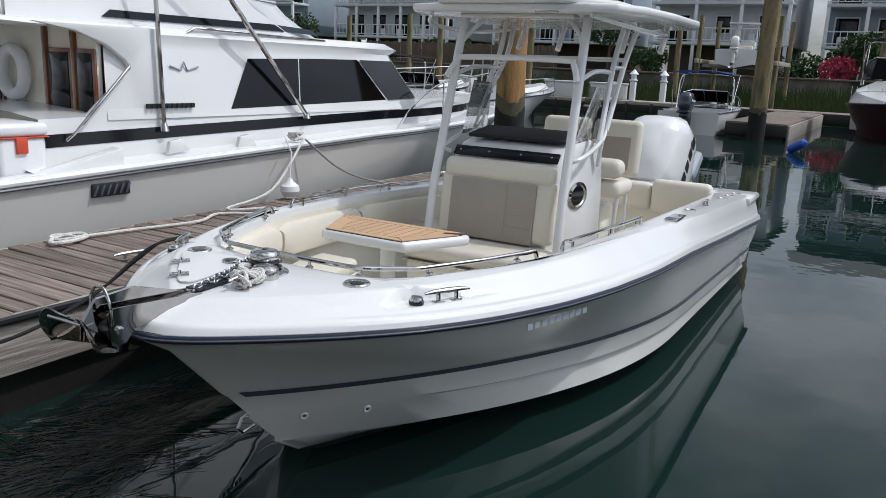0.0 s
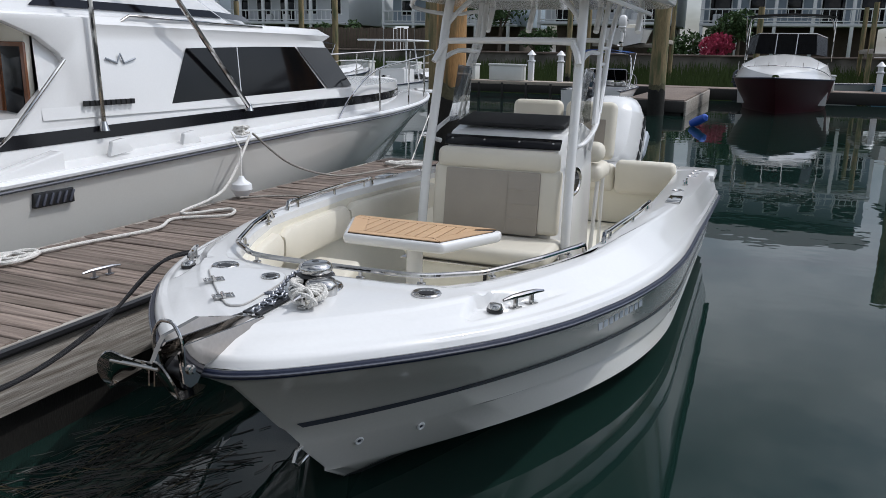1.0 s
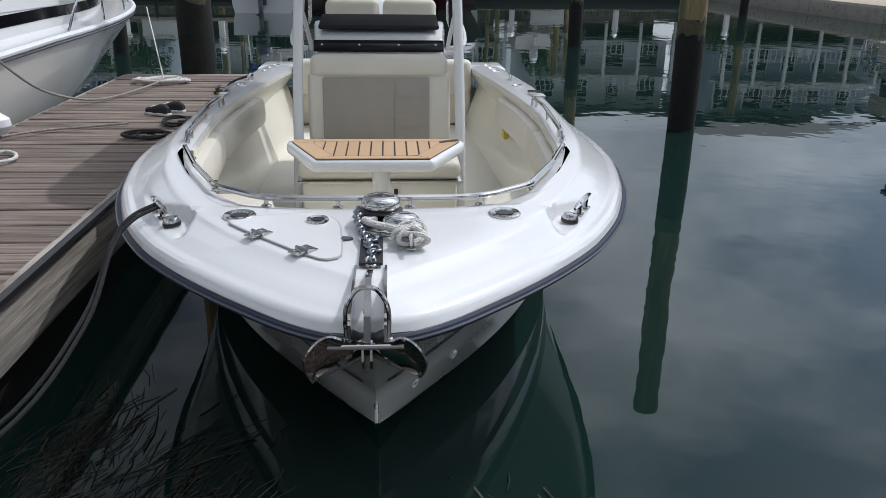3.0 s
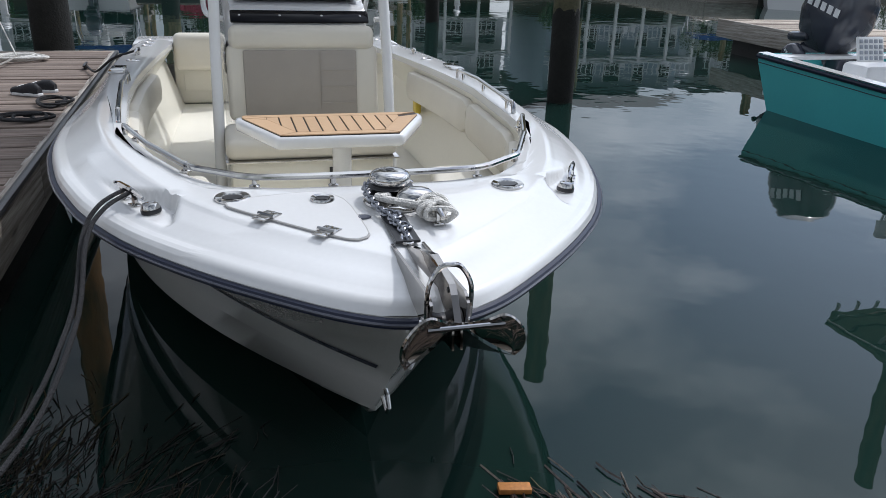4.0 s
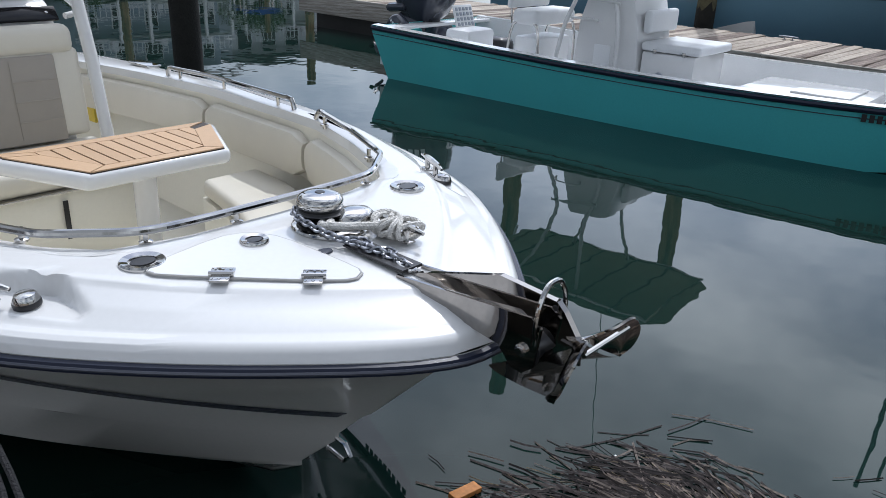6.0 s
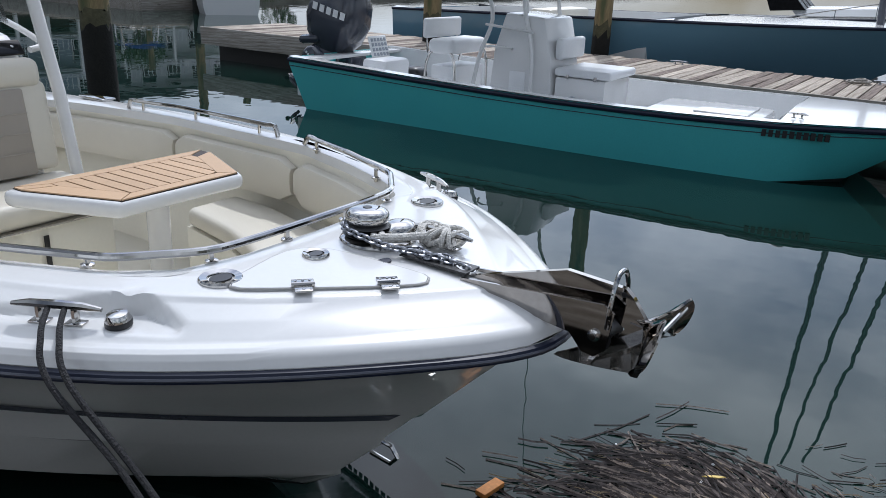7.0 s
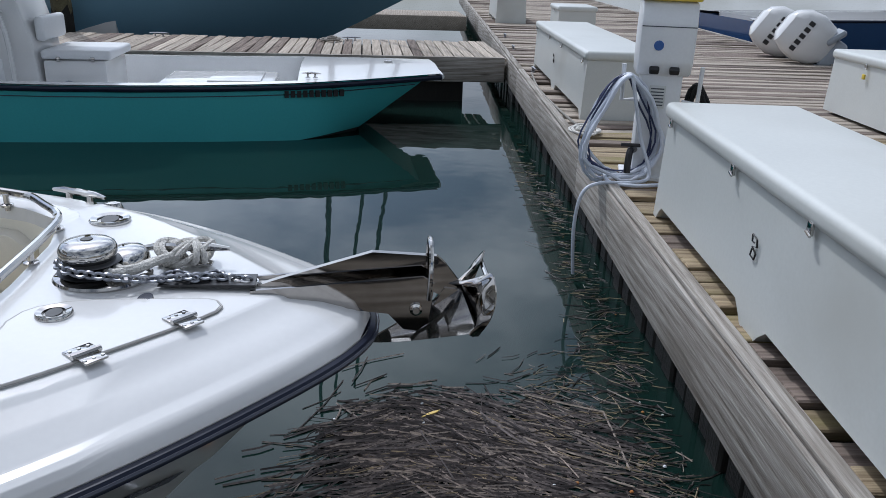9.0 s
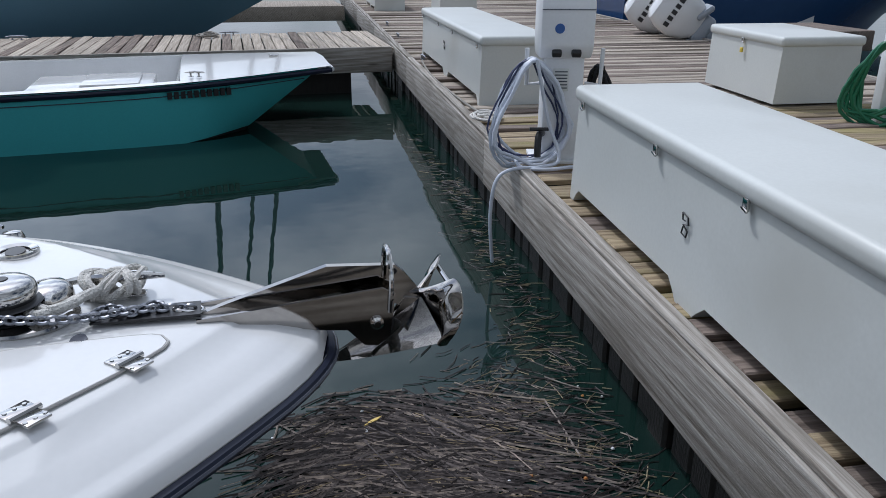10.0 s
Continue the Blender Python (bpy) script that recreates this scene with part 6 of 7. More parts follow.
    # console with cooler seat in front
    con = part("console", side_prism([(4.36, 0.24), (4.42, 0.95), (4.54, 1.42), (5.08, 1.46), (5.22, 1.0), (5.28, 0.24)], -0.46, 0.42, 0.04), GEL, ob, "white helm console")
    part("console_hatch", box((-0.462, 4.86, 0.60), (0.012, 0.22, 0.30), 0.004), PVCW, con)
    part("speaker", lathe([(0.065, 0), (0.06, 0.012), (0.02, 0.014)], 18, pose(-0.441, 4.10, 0.46, 0, -90, 0)), ENGL, con)
    part("seat_box", box((0, 4.02, 0.49), (0.88, 0.66, 0.50), 0.03), GEL, ob)
    part("seat_lid", box((0, 3.99, 0.80), (0.92, 0.74, 0.10), 0.035, seg=3), PVCW, ob)
    part("seat_back", box((0, 4.36, 1.06), (0.76, 0.10, 0.26), 0.04, seg=3), PVCW, ob)
    for y in (3.82, 4.18):
        part("seat_latch", box((-0.462, y, 0.755), (0.012, 0.04, 0.05), 0.003), STEEL, ob)
    # white tubular canopy frame
    for s in (1, -1):
        f = part("canopy_leg", tube(smooth_path([(s * 0.56, 4.62, 0.25), (s * 0.55, 4.64, 1.0), (s * 0.52, 4.80, 1.6), (s * 0.72, 4.7, 2.36)], 5), 0.026, 8), GEL, ob)
        part("canopy_leg", tube(smooth_path([(s * 0.56, 5.50, 0.25), (s * 0.54, 5.38, 0.9), (s * 0.50, 5.25, 1.5), (s * 0.72, 5.6, 2.36)], 5), 0.026, 8), GEL, ob)
        part("canopy_brace", tube([(s * 0.55, 4.64, 1.25), (s * 0.52, 5.32, 1.30)], 0.016, 8), GEL, f)
        part("grab_rail", tube(smooth_path([(s * 0.47, 4.95, 1.02), (s * 0.56, 4.95, 1.04), (s * 0.56, 5.25, 1.04), (s * 0.47, 5.3, 1.02)], 4), 0.014, 8), GEL, f)
    part("canopy_frame", tube([(-0.85, 3.62, 2.37), (0.85, 3.62, 2.37), (0.85, 6.3, 2.37), (-0.85, 6.3, 2.37)], 0.02, 8, closed=True), STEEL, ob)
    part("canopy", prism([(-0.9, 3.68), (-0.62, 3.46), (0.62, 3.46), (0.9, 3.68), (0.95, 5.0), (0.9, 6.3), (0.62, 6.48), (-0.62, 6.48), (-0.9, 6.3), (-0.95, 5.0)], 2.385, 2.44, 0.02), CANVAST, ob, "olive canvas canopy")
    for y in (4.1, 4.6, 5.1, 5.6, 6.0):
        part("canopy_bow", tube([(-0.88, y, 2.372), (0.88, y, 2.372)], 0.014, 6), BLACK, ob)
    for k in range(4):
        part("rod_holder", tube([(-0.5 + k * 0.33, 6.5, 2.30), (-0.5 + k * 0.33, 6.6, 2.63)], 0.022, 8), PVCW, ob)
    part("whip_antenna", tube([(-0.15, 4.6, 2.40), (-0.22, 4.4, 5.4)], 0.008, 6), PVCW, ob)
    # leaning seat and stern gear
    part("leaning_seat", box((0, 6.02, 0.96), (0.95, 0.42, 0.20), 0.08, seg=4), PVCW, ob, "white padded leaning seat")
    part("leaning_back", box((0, 6.28, 1.18), (0.92, 0.08, 0.26), 0.04, seg=3), PVCW, ob)
    for s in (1, -1):
        part("seat_frame", tube(smooth_path([(s * 0.44, 5.80, 0.25), (s * 0.44, 5.84, 0.86), (s * 0.44, 6.20, 0.86), (s * 0.44, 6.30, 0.25)], 4), 0.018, 8), STEEL, ob)
        part("seat_frame", tube([(s * 0.40, 6.26, 0.86), (s * 0.40, 6.30, 1.30)], 0.014, 8), STEEL, ob)
    part("cooler", box((0, 6.02, 0.50), (0.76, 0.40, 0.42), 0.04), PVCW, ob)
    part("bait_tank", box((-0.35, 6.98, 0.48), (0.6, 0.42, 0.48), 0.06), PVCW, ob)
    part("crate_lid", box((-0.30, 7.15, 0.86), (0.40, 0.03, 0.30), 0.01, (-18, 0, 0)), PVCW, ob)
    b = bmesh.new()
    for i in range(5):
        for j in range(4):
            box((-0.45 + i * 0.075, 7.13 + 0.02 * j - 0.03, 0.76 + j * 0.065), (0.05, 0.008, 0.045), 0.002, (-18, 0, 0), b)
    part("crate_lid_ribs", b, ENGL, ob)
    part("gear_bag", box((0.35, 7.0, 0.40), (0.35, 0.4, 0.30), 0.1, seg=3), BLACK, ob)
    outboard(ob, pose(0, 8.10, 0.74, 14, 0, 0), ENG, ENG, "dark grey outboard engine", 1.3)
    outboard(ob, pose(-0.62, 8.16, 0.52, 40, 0, 0), ENG, ENG, "small dark auxiliary outboard", 0.42)


skiff()


def sport_cruiser():
    """Large white sport-fishing cruiser lying stern to the dock."""
    M = pose(-4.70, 13.6, 0, 0, 0, 177.6)
    ob = thing("sport_cruiser", "large white sport-fishing cruiser with black windows and a flybridge", "boat", M)
    L = 12.9
    n = 40
    rows = [[] for k in range(6)]
    for i in range(n + 1):
        u = (i / n) ** 1.25
        y = L * u
        x = 1.66 * (1 - (1 - min(1, y / 7.0)) ** 2.5)
        z = 1.30 - 0.10 * min(1, u / 0.5) - 0.22 * max(0, u - 0.5) / 0.5
        y2, y3, y4 = 0.6 + (L - 0.6) * u, 1.7 + (L - 1.7) * u, 2.4 + (L - 2.4) * u
        g2 = 1 - (1 - min(1, (y2 - 0.6) / 7.0)) ** 2.2
        g3 = 1 - (1 - min(1, (y3 - 1.7) / 7.2)) ** 1.8
        rows[0].append((x, y, z))
        rows[1].append((x * 0.99, y + 0.01, z - 0.07))
        rows[2].append((1.60 * g2, y2, z - 0.40))
        rows[3].append((1.52 * g3, y3, 0.22))
        rows[4].append((1.44 * g3, y4, 0.0))
        rows[5].append((0, y4 + 0.4, -0.4))
    hull = part("hull", mirror_x(loft(rows[:5])), HULLW, ob, "off-white glossy hull")
    part("bottom", mirror_x(loft(rows[4:])), BOTTOM, ob)
    part("toe_rail", tube([(-x, y, z) for x, y, z in rows[0][::-1]] + rows[0][1:], 0.032, 8), PVCW, ob)
    part("rub_strake", tube([(-x - 0.01, y, z - 0.05) for x, y, z in rows[0][::-1]] + [(x + 0.01, y, z - 0.05) for x, y, z in rows[0][1:]], 0.014, 6), STRIPE, ob)
    k = next(i for i, p in enumerate(rows[0]) if p[1] > 10.7)
    part("deck", mirror_x(loft([[(x, y, z + 0.01) for x, y, z in rows[0][:k + 1]], [(max(0, x - 0.30), y + 0.02, z + 0.06) for x, y, z in rows[0][:k + 1]], [(0, y + 0.02, z + 0.10) for x, y, z in rows[0][:k + 1]]])), GEL, ob)
    # trunk cabin forward: low sides that carry the black band
    def trunk_line(dz, din):
        out = []
        for i in range(30):
            y = 1.55 + (10.75 - 1.55) * i / 29
            x = 1.40 * (1 - (1 - min(1, (y - 1.2) / 5.2)) ** 2.2)
            out.append((max(0.0, x - din), y, 1.20 + dz - 0.02 * max(0, y - 6) ))
        return out
    t0, t1, t2, t3, t4 = trunk_line(0.0, 0), trunk_line(0.16, 0.02), trunk_line(0.27, 0.035), trunk_line(0.40, 0.06), trunk_line(0.44, 0.5)
    part("trunk_cabin", mirror_x(loft([t0, t1, t2, t3, t4, [(0, y, z + 0.03) for x, y, z in t4]])), GEL, ob)
    for s in (1, -1):
        part("black_band", loft([[(s * (x + 0.006), y, z) for x, y, z in t1[1:]], [(s * (x + 0.006), y, z) for x, y, z in t2[1:]]]), GLOSSB, ob)
    # deckhouse
    def house(zz, x0, ya, yb, xs):
        """One level of the house outline: front half-breadth, front and back stations, side half-breadth."""
        return [(0, ya, zz), (x0 * 0.6, ya + 0.06, zz), (x0 * 0.9, ya + 0.22, zz), (x0, ya + 0.42, zz), (xs, ya + 1.3, zz), (xs, yb, zz)]
    lv = [house(1.48, 1.24, 4.40, 10.10, 1.37), house(1.58, 1.22, 4.52, 10.10, 1.36), house(2.13, 1.15, 5.10, 10.05, 1.27), house(2.20, 1.14, 5.15, 10.05, 1.26), house(2.27, 1.15, 4.98, 10.05, 1.28), house(2.34, 1.08, 5.15, 11.6, 1.24)]
    body = part("deckhouse", mirror_x(loft(lv)), GEL, ob)
    roof = house(2.345, 1.08, 5.15, 11.6, 1.24)
    part("house_top", prism([(x, y) for x, y, z in roof[1:]] + [(-x, y) for x, y, z in roof[:0:-1]], 2.30, 2.35, 0.01), GEL, ob)
    # black side window and windscreen
    for s in (1, -1):
        def wp(y, z):
            f = (z - 1.5) / 0.7
            return (s * (1.372 - 0.10 * f), y, z)
        part("side_window", loft([[wp(8.62, 1.55), wp(7.2, 1.58), wp(5.85, 1.61)], [wp(8.30, 2.08), wp(7.2, 2.11), wp(6.40, 2.12)]]), GLASSK, body, "black tinted side window")
        part("window_divider", tube([wp(7.55, 1.57), wp(7.50, 2.10)], 0.008, 6), PVCW, body)
        part("front_window", loft([[(s * 1.365, 5.80, 1.61), (s * 1.235, 4.98, 1.62), (s * 0.76, 4.60, 1.62), (0.0, 4.54, 1.62)], [(s * 1.285, 6.36, 2.12), (s * 1.165, 5.50, 2.12), (s * 0.70, 5.14, 2.12), (0.0, 5.07, 2.12)]]), GLASSK, body, "black tinted windscreen")
        # aft wing of the house
        part("house_wing", side_prism([(9.5, 1.12), (9.5, 2.32), (10.75, 2.32), (10.36, 2.26), (10.06, 2.15), (9.87, 2.02), (9.83, 1.94), (9.98, 1.79), (10.43, 1.39), (10.95, 1.12)], s * 1.27, s * 1.36, 0.01), GEL, body)
    bars(Matrix.Translation((-1.385, 9.41, 1.60)) @ Matrix(((0, 0, -1, 0), (-1, 0, 0, 0), (0, 1, 0, 0), (0, 0, 0, 1))), 0.58, 0.045, 10, INK, body, 0.03)
    part("maker_badge", tube([(-1.31, 9.35, 1.98), (-1.31, 9.22, 1.94), (-1.31, 9.18, 2.02), (-1.31, 9.14, 1.94), (-1.31, 9.0, 1.98)], 0.010, 6), ENGL, body)
    # flybridge
    fly = [house(2.345, 0.70, 6.2, 11.0, 1.20), house(2.62, 0.64, 6.75, 11.0, 1.14), house(3.25, 0.6, 7.6, 10.9, 1.10)]
    fb = part("flybridge", mirror_x(loft(fly)), GEL, ob)
    for s in (1, -1):
        part("black_band", loft([[(s * 1.203, 10.0, 2.40), (s * 1.203, 7.65, 2.40), (s * 0.74, 6.52, 2.40)], [(s * 1.188, 9.9, 2.47), (s * 1.188, 7.8, 2.47), (s * 0.72, 6.66, 2.47)]]), GLOSSB, fb)
        part("hand_rail", tube([(s * 1.25, 9.1, 2.30), (s * 1.27, 9.0, 2.36), (s * 1.25, 7.0, 2.33), (s * 1.2, 6.9, 2.30)], 0.013, 8), STEEL, fb)
        part("bridge_rail", tube(smooth_path([(s * 1.22, 11.5, 2.36), (s * 1.22, 11.45, 2.85), (s * 1.18, 11.0, 3.0)], 4), 0.016, 8), STEEL, fb)
        for y in (10.9, 11.35):
            part("bridge_stanchion", tube([(s * 1.22, y, 2.35), (s * 1.22, y, 2.9)], 0.012, 8), STEEL, fb)
        part("horn", tube([(s * 1.15, 8.1, 2.72), (s * 1.15, 7.75, 2.70)], [0.012, 0.035], 10), STEEL, fb)
        # outriggers
        part("outrigger", tube([(s * 1.41, 9.52, 1.42), (s * 1.41, 9.55, 2.3), (s * 1.40, 9.6, 3.6)], 0.022, 8), STEEL, ob)
        part("outrigger", tube([(s * 1.43, 7.52, 1.47), (s * 1.44, 8.75, 2.75), (s * 1.44, 9.7, 4.0)], 0.026, 8), STEEL, ob)
        part("outrigger_foot", lathe([(0.05, 0), (0.04, 0.03), (0.025, 0.08)], 12, pose(s * 1.42, 7.50, 1.42)), STEEL, ob)
        part("outrigger_foot", lathe([(0.05, 0), (0.04, 0.03), (0.025, 0.08)], 12, pose(s * 1.41, 9.52, 1.36)), STEEL, ob)
        # bow rail
        r = [(s * 1.58, 5.9, 1.22), (s * 1.52, 5.4, 1.55), (s * 1.42, 4.6, 1.83), (s * 1.20, 3.2, 1.95), (s * 0.80, 1.5, 2.05), (s * 0.35, 0.4, 2.12), (0, 0.15, 2.14)]
        rail = part("bow_rail", tube(smooth_path(r, 5), 0.014, 8), STEEL, ob, "stainless bow rail")
        for y, top in ((4.6, 1.83), (3.2, 1.95), (1.6, 2.04), (0.45, 2.11)):
            x = 1.66 * (1 - (1 - min(1, y / 7.0)) ** 2.5) - 0.07
            part("stanchion", tube([(s * x, y, 1.22), (s * (x - 0.03), y - 0.05, top)], 0.011, 8), STEEL, rail)
        for y in (8.4, 9.3):
            part("scupper_vent", side_prism([(y, 1.17), (y + 0.28, 1.14), (y + 0.24, 1.27), (y + 0.1, 1.29)], s * 1.47, s * 1.525, 0.012), GEL, ob)
        # engine room grille
        g = part("grille", box((s * 1.635, 10.30, 0.90), (0.05, 0.38, 0.12), 0.01), BLACK, hull)
        for i in range(6):
            part("louver", box((s * 1.662, 10.14 + i * 0.064, 0.90), (0.02, 0.022, 0.10), 0.004, (25, 0, 0)), STRIPE, g)
        # cockpit sides
        part("cockpit_coaming", side_prism([(10.1, 0.6), (10.1, 1.25), (10.9, 1.08), (12.8, 1.0), (12.8, 0.6)], s * 1.42, s * 1.58, 0.02), GEL, ob)
        part("cockpit_grab_rail", tube([(s * 1.38, 9.86, 1.98), (s * 1.44, 9.90, 1.97), (s * 1.46, 10.48, 1.40), (s * 1.40, 10.54, 1.32)], 0.014, 8), STEEL, ob)
    part("pulpit", box((0, 0.1, 1.33), (0.5, 0.5, 0.06), 0.02), GEL, ob)
    part("cockpit_sole", box((0, 11.7, 0.55), (2.9, 2.3, 0.08), 0.01), LINER, ob)
    part("transom", box((0, 12.83, 0.5), (3.1, 0.1, 1.0), 0.03), HULLW, ob)
    # cockpit bulkhead with a mahogany door and windows
    bk = part("aft_bulkhead", box((0, 10.08, 1.45), (2.5, 0.06, 1.75), 0.01), LINER, ob)
    for x, w in ((-0.72, 0.32), (-1.12, 0.24), (0.6, 0.6)):
        part("window_frame", box((x, 10.125, 1.80), (w + 0.06, 0.03, 0.62), 0.02), MAHOG, bk)
        part("window_glass", box((x, 10.142, 1.80), (w - 0.02, 0.012, 0.54), 0.03), GLASSK, bk)
    for x in (-0.50, -0.95):
        part("door_post", box((x, 10.13, 1.45), (0.05, 0.05, 1.7), 0.01), MAHOG, bk)
    ring = [Vector((-0.02 + 0.20 * math.cos(a), 10.19, 1.86 + 0.22 * math.sin(a))) for a in (2 * math.pi * q / 28 for q in range(28))]
    part("life_ring", tube(ring, 0.062, 12, closed=True), PVCW, ob, "white life ring on the bulkhead")
    part("bait_cabinet", box((-1.05, 10.90, 0.78), (0.80, 0.50, 0.38), 0.03), GEL, ob)
    c = part("cool_box", box((-1.10, 10.93, 1.17), (0.62, 0.42, 0.42), 0.05, seg=3), PVCW, ob, "white cool box with a red latch")
    part("cool_box_lid", box((-1.10, 10.93, 1.43), (0.65, 0.45, 0.11), 0.04, seg=3), PVCW, c)
    part("cool_box_band", box((-1.10, 10.93, 1.368), (0.652, 0.452, 0.010), 0.005), REDV, c)
    part("cool_box_latch", box((-1.42, 10.95, 1.30), (0.03, 0.10, 0.13), 0.01), REDV, c)
    return ob


sport_cruiser()
solid("fender", lathe([(0.01, 0.0), (0.09, 0.02), (0.135, 0.10), (0.125, 0.17), (0.05, 0.23), (0.03, 0.27)], 20), PVCW, "round white fender hanging against the cruiser", "fender", pose(-3.10, 5.18, DECK + 0.01) @ Matrix.Scale(0.78, 4))
solid("fender_line", tube([(-3.10, 5.18, 0.835), (-3.18, 5.3, 1.1), (-3.40, 5.45, 1.24)], 0.008, 6), ROPE, "thin white line holding the fender", "rope")
solid("rope_knot", tube([(-3.40 + 0.06 * math.sin(i * 1.3), 5.62 + 0.07 * math.cos(i * 0.9), 1.25 + 0.04 * math.sin(i * 0.7)) for i in range(36)], 0.012, 6), ROPE, "knot of white line on the cruiser's side deck", "rope")


def motorboat(m, L, B, hullmat, label, z=(1.0, 0.85, 0.8), cuddy=True, screen=True, canopy=None, engine=None, tower=False, arch=False, bottom=BOTTOM, upper=None, tall=1.0):
    ob = thing("motorboat", label, "boat", m, group="moored motorboats")
    rows = shell(L, B, *z)
    shell_parts(ob, rows, hullmat, GEL, bottom, 0.16, (L * 0.48, L * 0.96), upper=upper)
    zd = z[1]
    if cuddy:
        wide = 0.62 if tall < 1.2 else 0.86
        lift = [0.95 * min(1.0, y / (0.42 * L)) ** 0.8 for x, y, zz in rows[0][1:17]]
        bm = loft([[(x * 0.96, y, zz + 0.03) for x, y, zz in rows[0][1:17]]] + [[(x * a, y, zz + 0.06 + b * h) for (x, y, zz), h in zip(rows[0][1:17], lift)] for a, b in ((0.84, 0.55), (0.5, 0.9), (0.0, 1.0))]) if tall > 1.2 else loft([[(x * wide, y + 0.3, zz + 0.06) for x, y, zz in rows[0][3:14]], [(x * (wide - 0.12), y + 0.5, zz + 0.22 * tall) for x, y, zz in rows[0][3:14]], [(0, y + 0.5, zz + 0.28 * tall) for x, y, zz in rows[0][3:14]]])
        part("cuddy", mirror_x(bm), GEL, ob)
    if screen:
        y0 = L * 0.42
        zd += 0.75 if tall > 1.2 else 0.0
        w = B * 0.40
        sc = loft([[(-w, y0 + 0.8, zd + 0.2), (-w * 0.75, y0, zd + 0.26), (w * 0.75, y0, zd + 0.26), (w, y0 + 0.8, zd + 0.2)], [(-w * 0.95, y0 + 1.0, zd + 0.62 * tall), (-w * 0.7, y0 + 0.45, zd + 0.72 * tall), (w * 0.7, y0 + 0.45, zd + 0.72 * tall), (w * 0.95, y0 + 1.0, zd + 0.62 * tall)]])
        bmesh.ops.solidify(sc, geom=sc.faces[:], thickness=0.01)
        g = part("windscreen", sc, GLASSK, ob)
        part("screen_frame", tube([(-w * 0.95, y0 + 1.0, zd + 0.62 * tall), (-w * 0.7, y0 + 0.45, zd + 0.72 * tall), (w * 0.7, y0 + 0.45, zd + 0.72 * tall), (w * 0.95, y0 + 1.0, zd + 0.62 * tall)], 0.025, 8), STEEL, g)
        for s in (-0.25, 0.25):
            part("screen_mullion", tube([(w * s, y0, zd + 0.26), (w * s, y0 + 0.45, zd + 0.72 * tall)], 0.02, 6), STEEL, g)
    if arch or canopy:
        y1, w = L * 0.62, B * 0.44
        top = zd + 1.35 * tall * (0.88 if tall > 1.2 else 1.0)
        fr = part("canopy_frame", tube(smooth_path([(-w, y1, zd), (-w * 0.95, y1 - 0.1, top - 0.2), (-w * 0.6, y1 - 0.1, top), (w * 0.6, y1 - 0.1, top), (w * 0.95, y1 - 0.1, top - 0.2), (w, y1, zd)], 4), 0.03, 8), STEEL if canopy else GEL, ob)
        if canopy:
            t = loft([[(x * w, y, top + 0.02 + 0.12 * (1 - x * x)) for x in (-1, -0.6, 0, 0.6, 1)] for y in (y1 - 0.9, y1 - 0.2, y1 + 0.5, y1 + 1.1)])
            bmesh.ops.solidify(t, geom=t.faces[:], thickness=0.03)
            part("canopy", t, canopy, ob)
            for s in (1, -1):
                part("canopy_strut", tube([(s * w, y1 + 0.6, zd), (s * w, y1 + 1.0, top)], 0.018, 6), STEEL, fr)
                part("canopy_strut", tube([(s * w, y1 + 0.1, zd), (s * w, y1 - 0.8, top)], 0.018, 6), STEEL, fr)
    if tower:
        y1, w = L * 0.55, B * 0.3
        for s in (1, -1):
            for dy in (-0.5, 0.5):
                part("tower_leg", tube([(s * w, y1 + dy, zd - 0.3), (s * w * 0.8, y1 + dy * 0.6, zd + 1.5)], 0.03, 8), GEL, ob)
        part("hard_top", box((0, y1, zd + 1.53), (w * 2.6, 1.9, 0.07), 0.03), GEL, ob)
        part("console", box((0, y1, zd * 0.5 + 0.45), (w * 1.6, 0.8, 1.0), 0.08), GEL, ob)
    if not cuddy:
        part("seat", box((0, L * 0.72, zd * 0.5 + 0.3), (B * 0.5, 0.5, 0.7), 0.08), VINYL, ob)
    if engine:
        outboard(ob, pose(0, L + 0.28, zd - 0.05, 6, 0, 0), engine, engine, "outboard engine on the transom")
    rl = [(x * 0.93, y, zz + 0.02 + 0.42 * min(1, 1.5 * (1 - y / (L * 0.5)))) for x, y, zz in rows[0] if y < L * 0.5]
    if cuddy and len(rl) > 3:
        part("bow_rail", tube([(-x, y, zz) for x, y, zz in rl[::-1]] + rl[1:], 0.014, 6), STEEL, ob)
        for x, y, zz in rl[2:-2:3]:
            for s in (1, -1):
                part("stanchion", tube([(s * x, y, zz), (s * x, y, zd - 0.05)], 0.01, 6), STEEL, ob)
    return ob


motorboat(pose(1.95, 30.2, 0, 0, 0, -4), 10.4, 3.9, REDP, "white-decked cruiser with a maroon hull and black canopy", (1.42, 1.28, 1.15), canopy=CANVASK, tall=1.5)
motorboat(pose(-4.25, 34.4, 0, 0, 0, 178), 5.7, 2.4, GEL, "white runabout with a blue bottom and canvas top", (0.95, 0.85, 0.8), canopy=CANVASB, engine=ENG, bottom=BLUEP)
motorboat(pose(-11.6, 33.0, 0, 0, 0, 172), 9.0, 3.0, GEL, "white fishing boat with a tower hard top", (1.3, 1.0, 0.8), screen=False, tower=True)
motorboat(pose(-16.5, 34.0, 0, 0, 0, 175), 9.0, 3.0, GEL, "white cabin boat behind the cruiser's bow", (1.3, 1.0, 0.8), canopy=CANVASK)
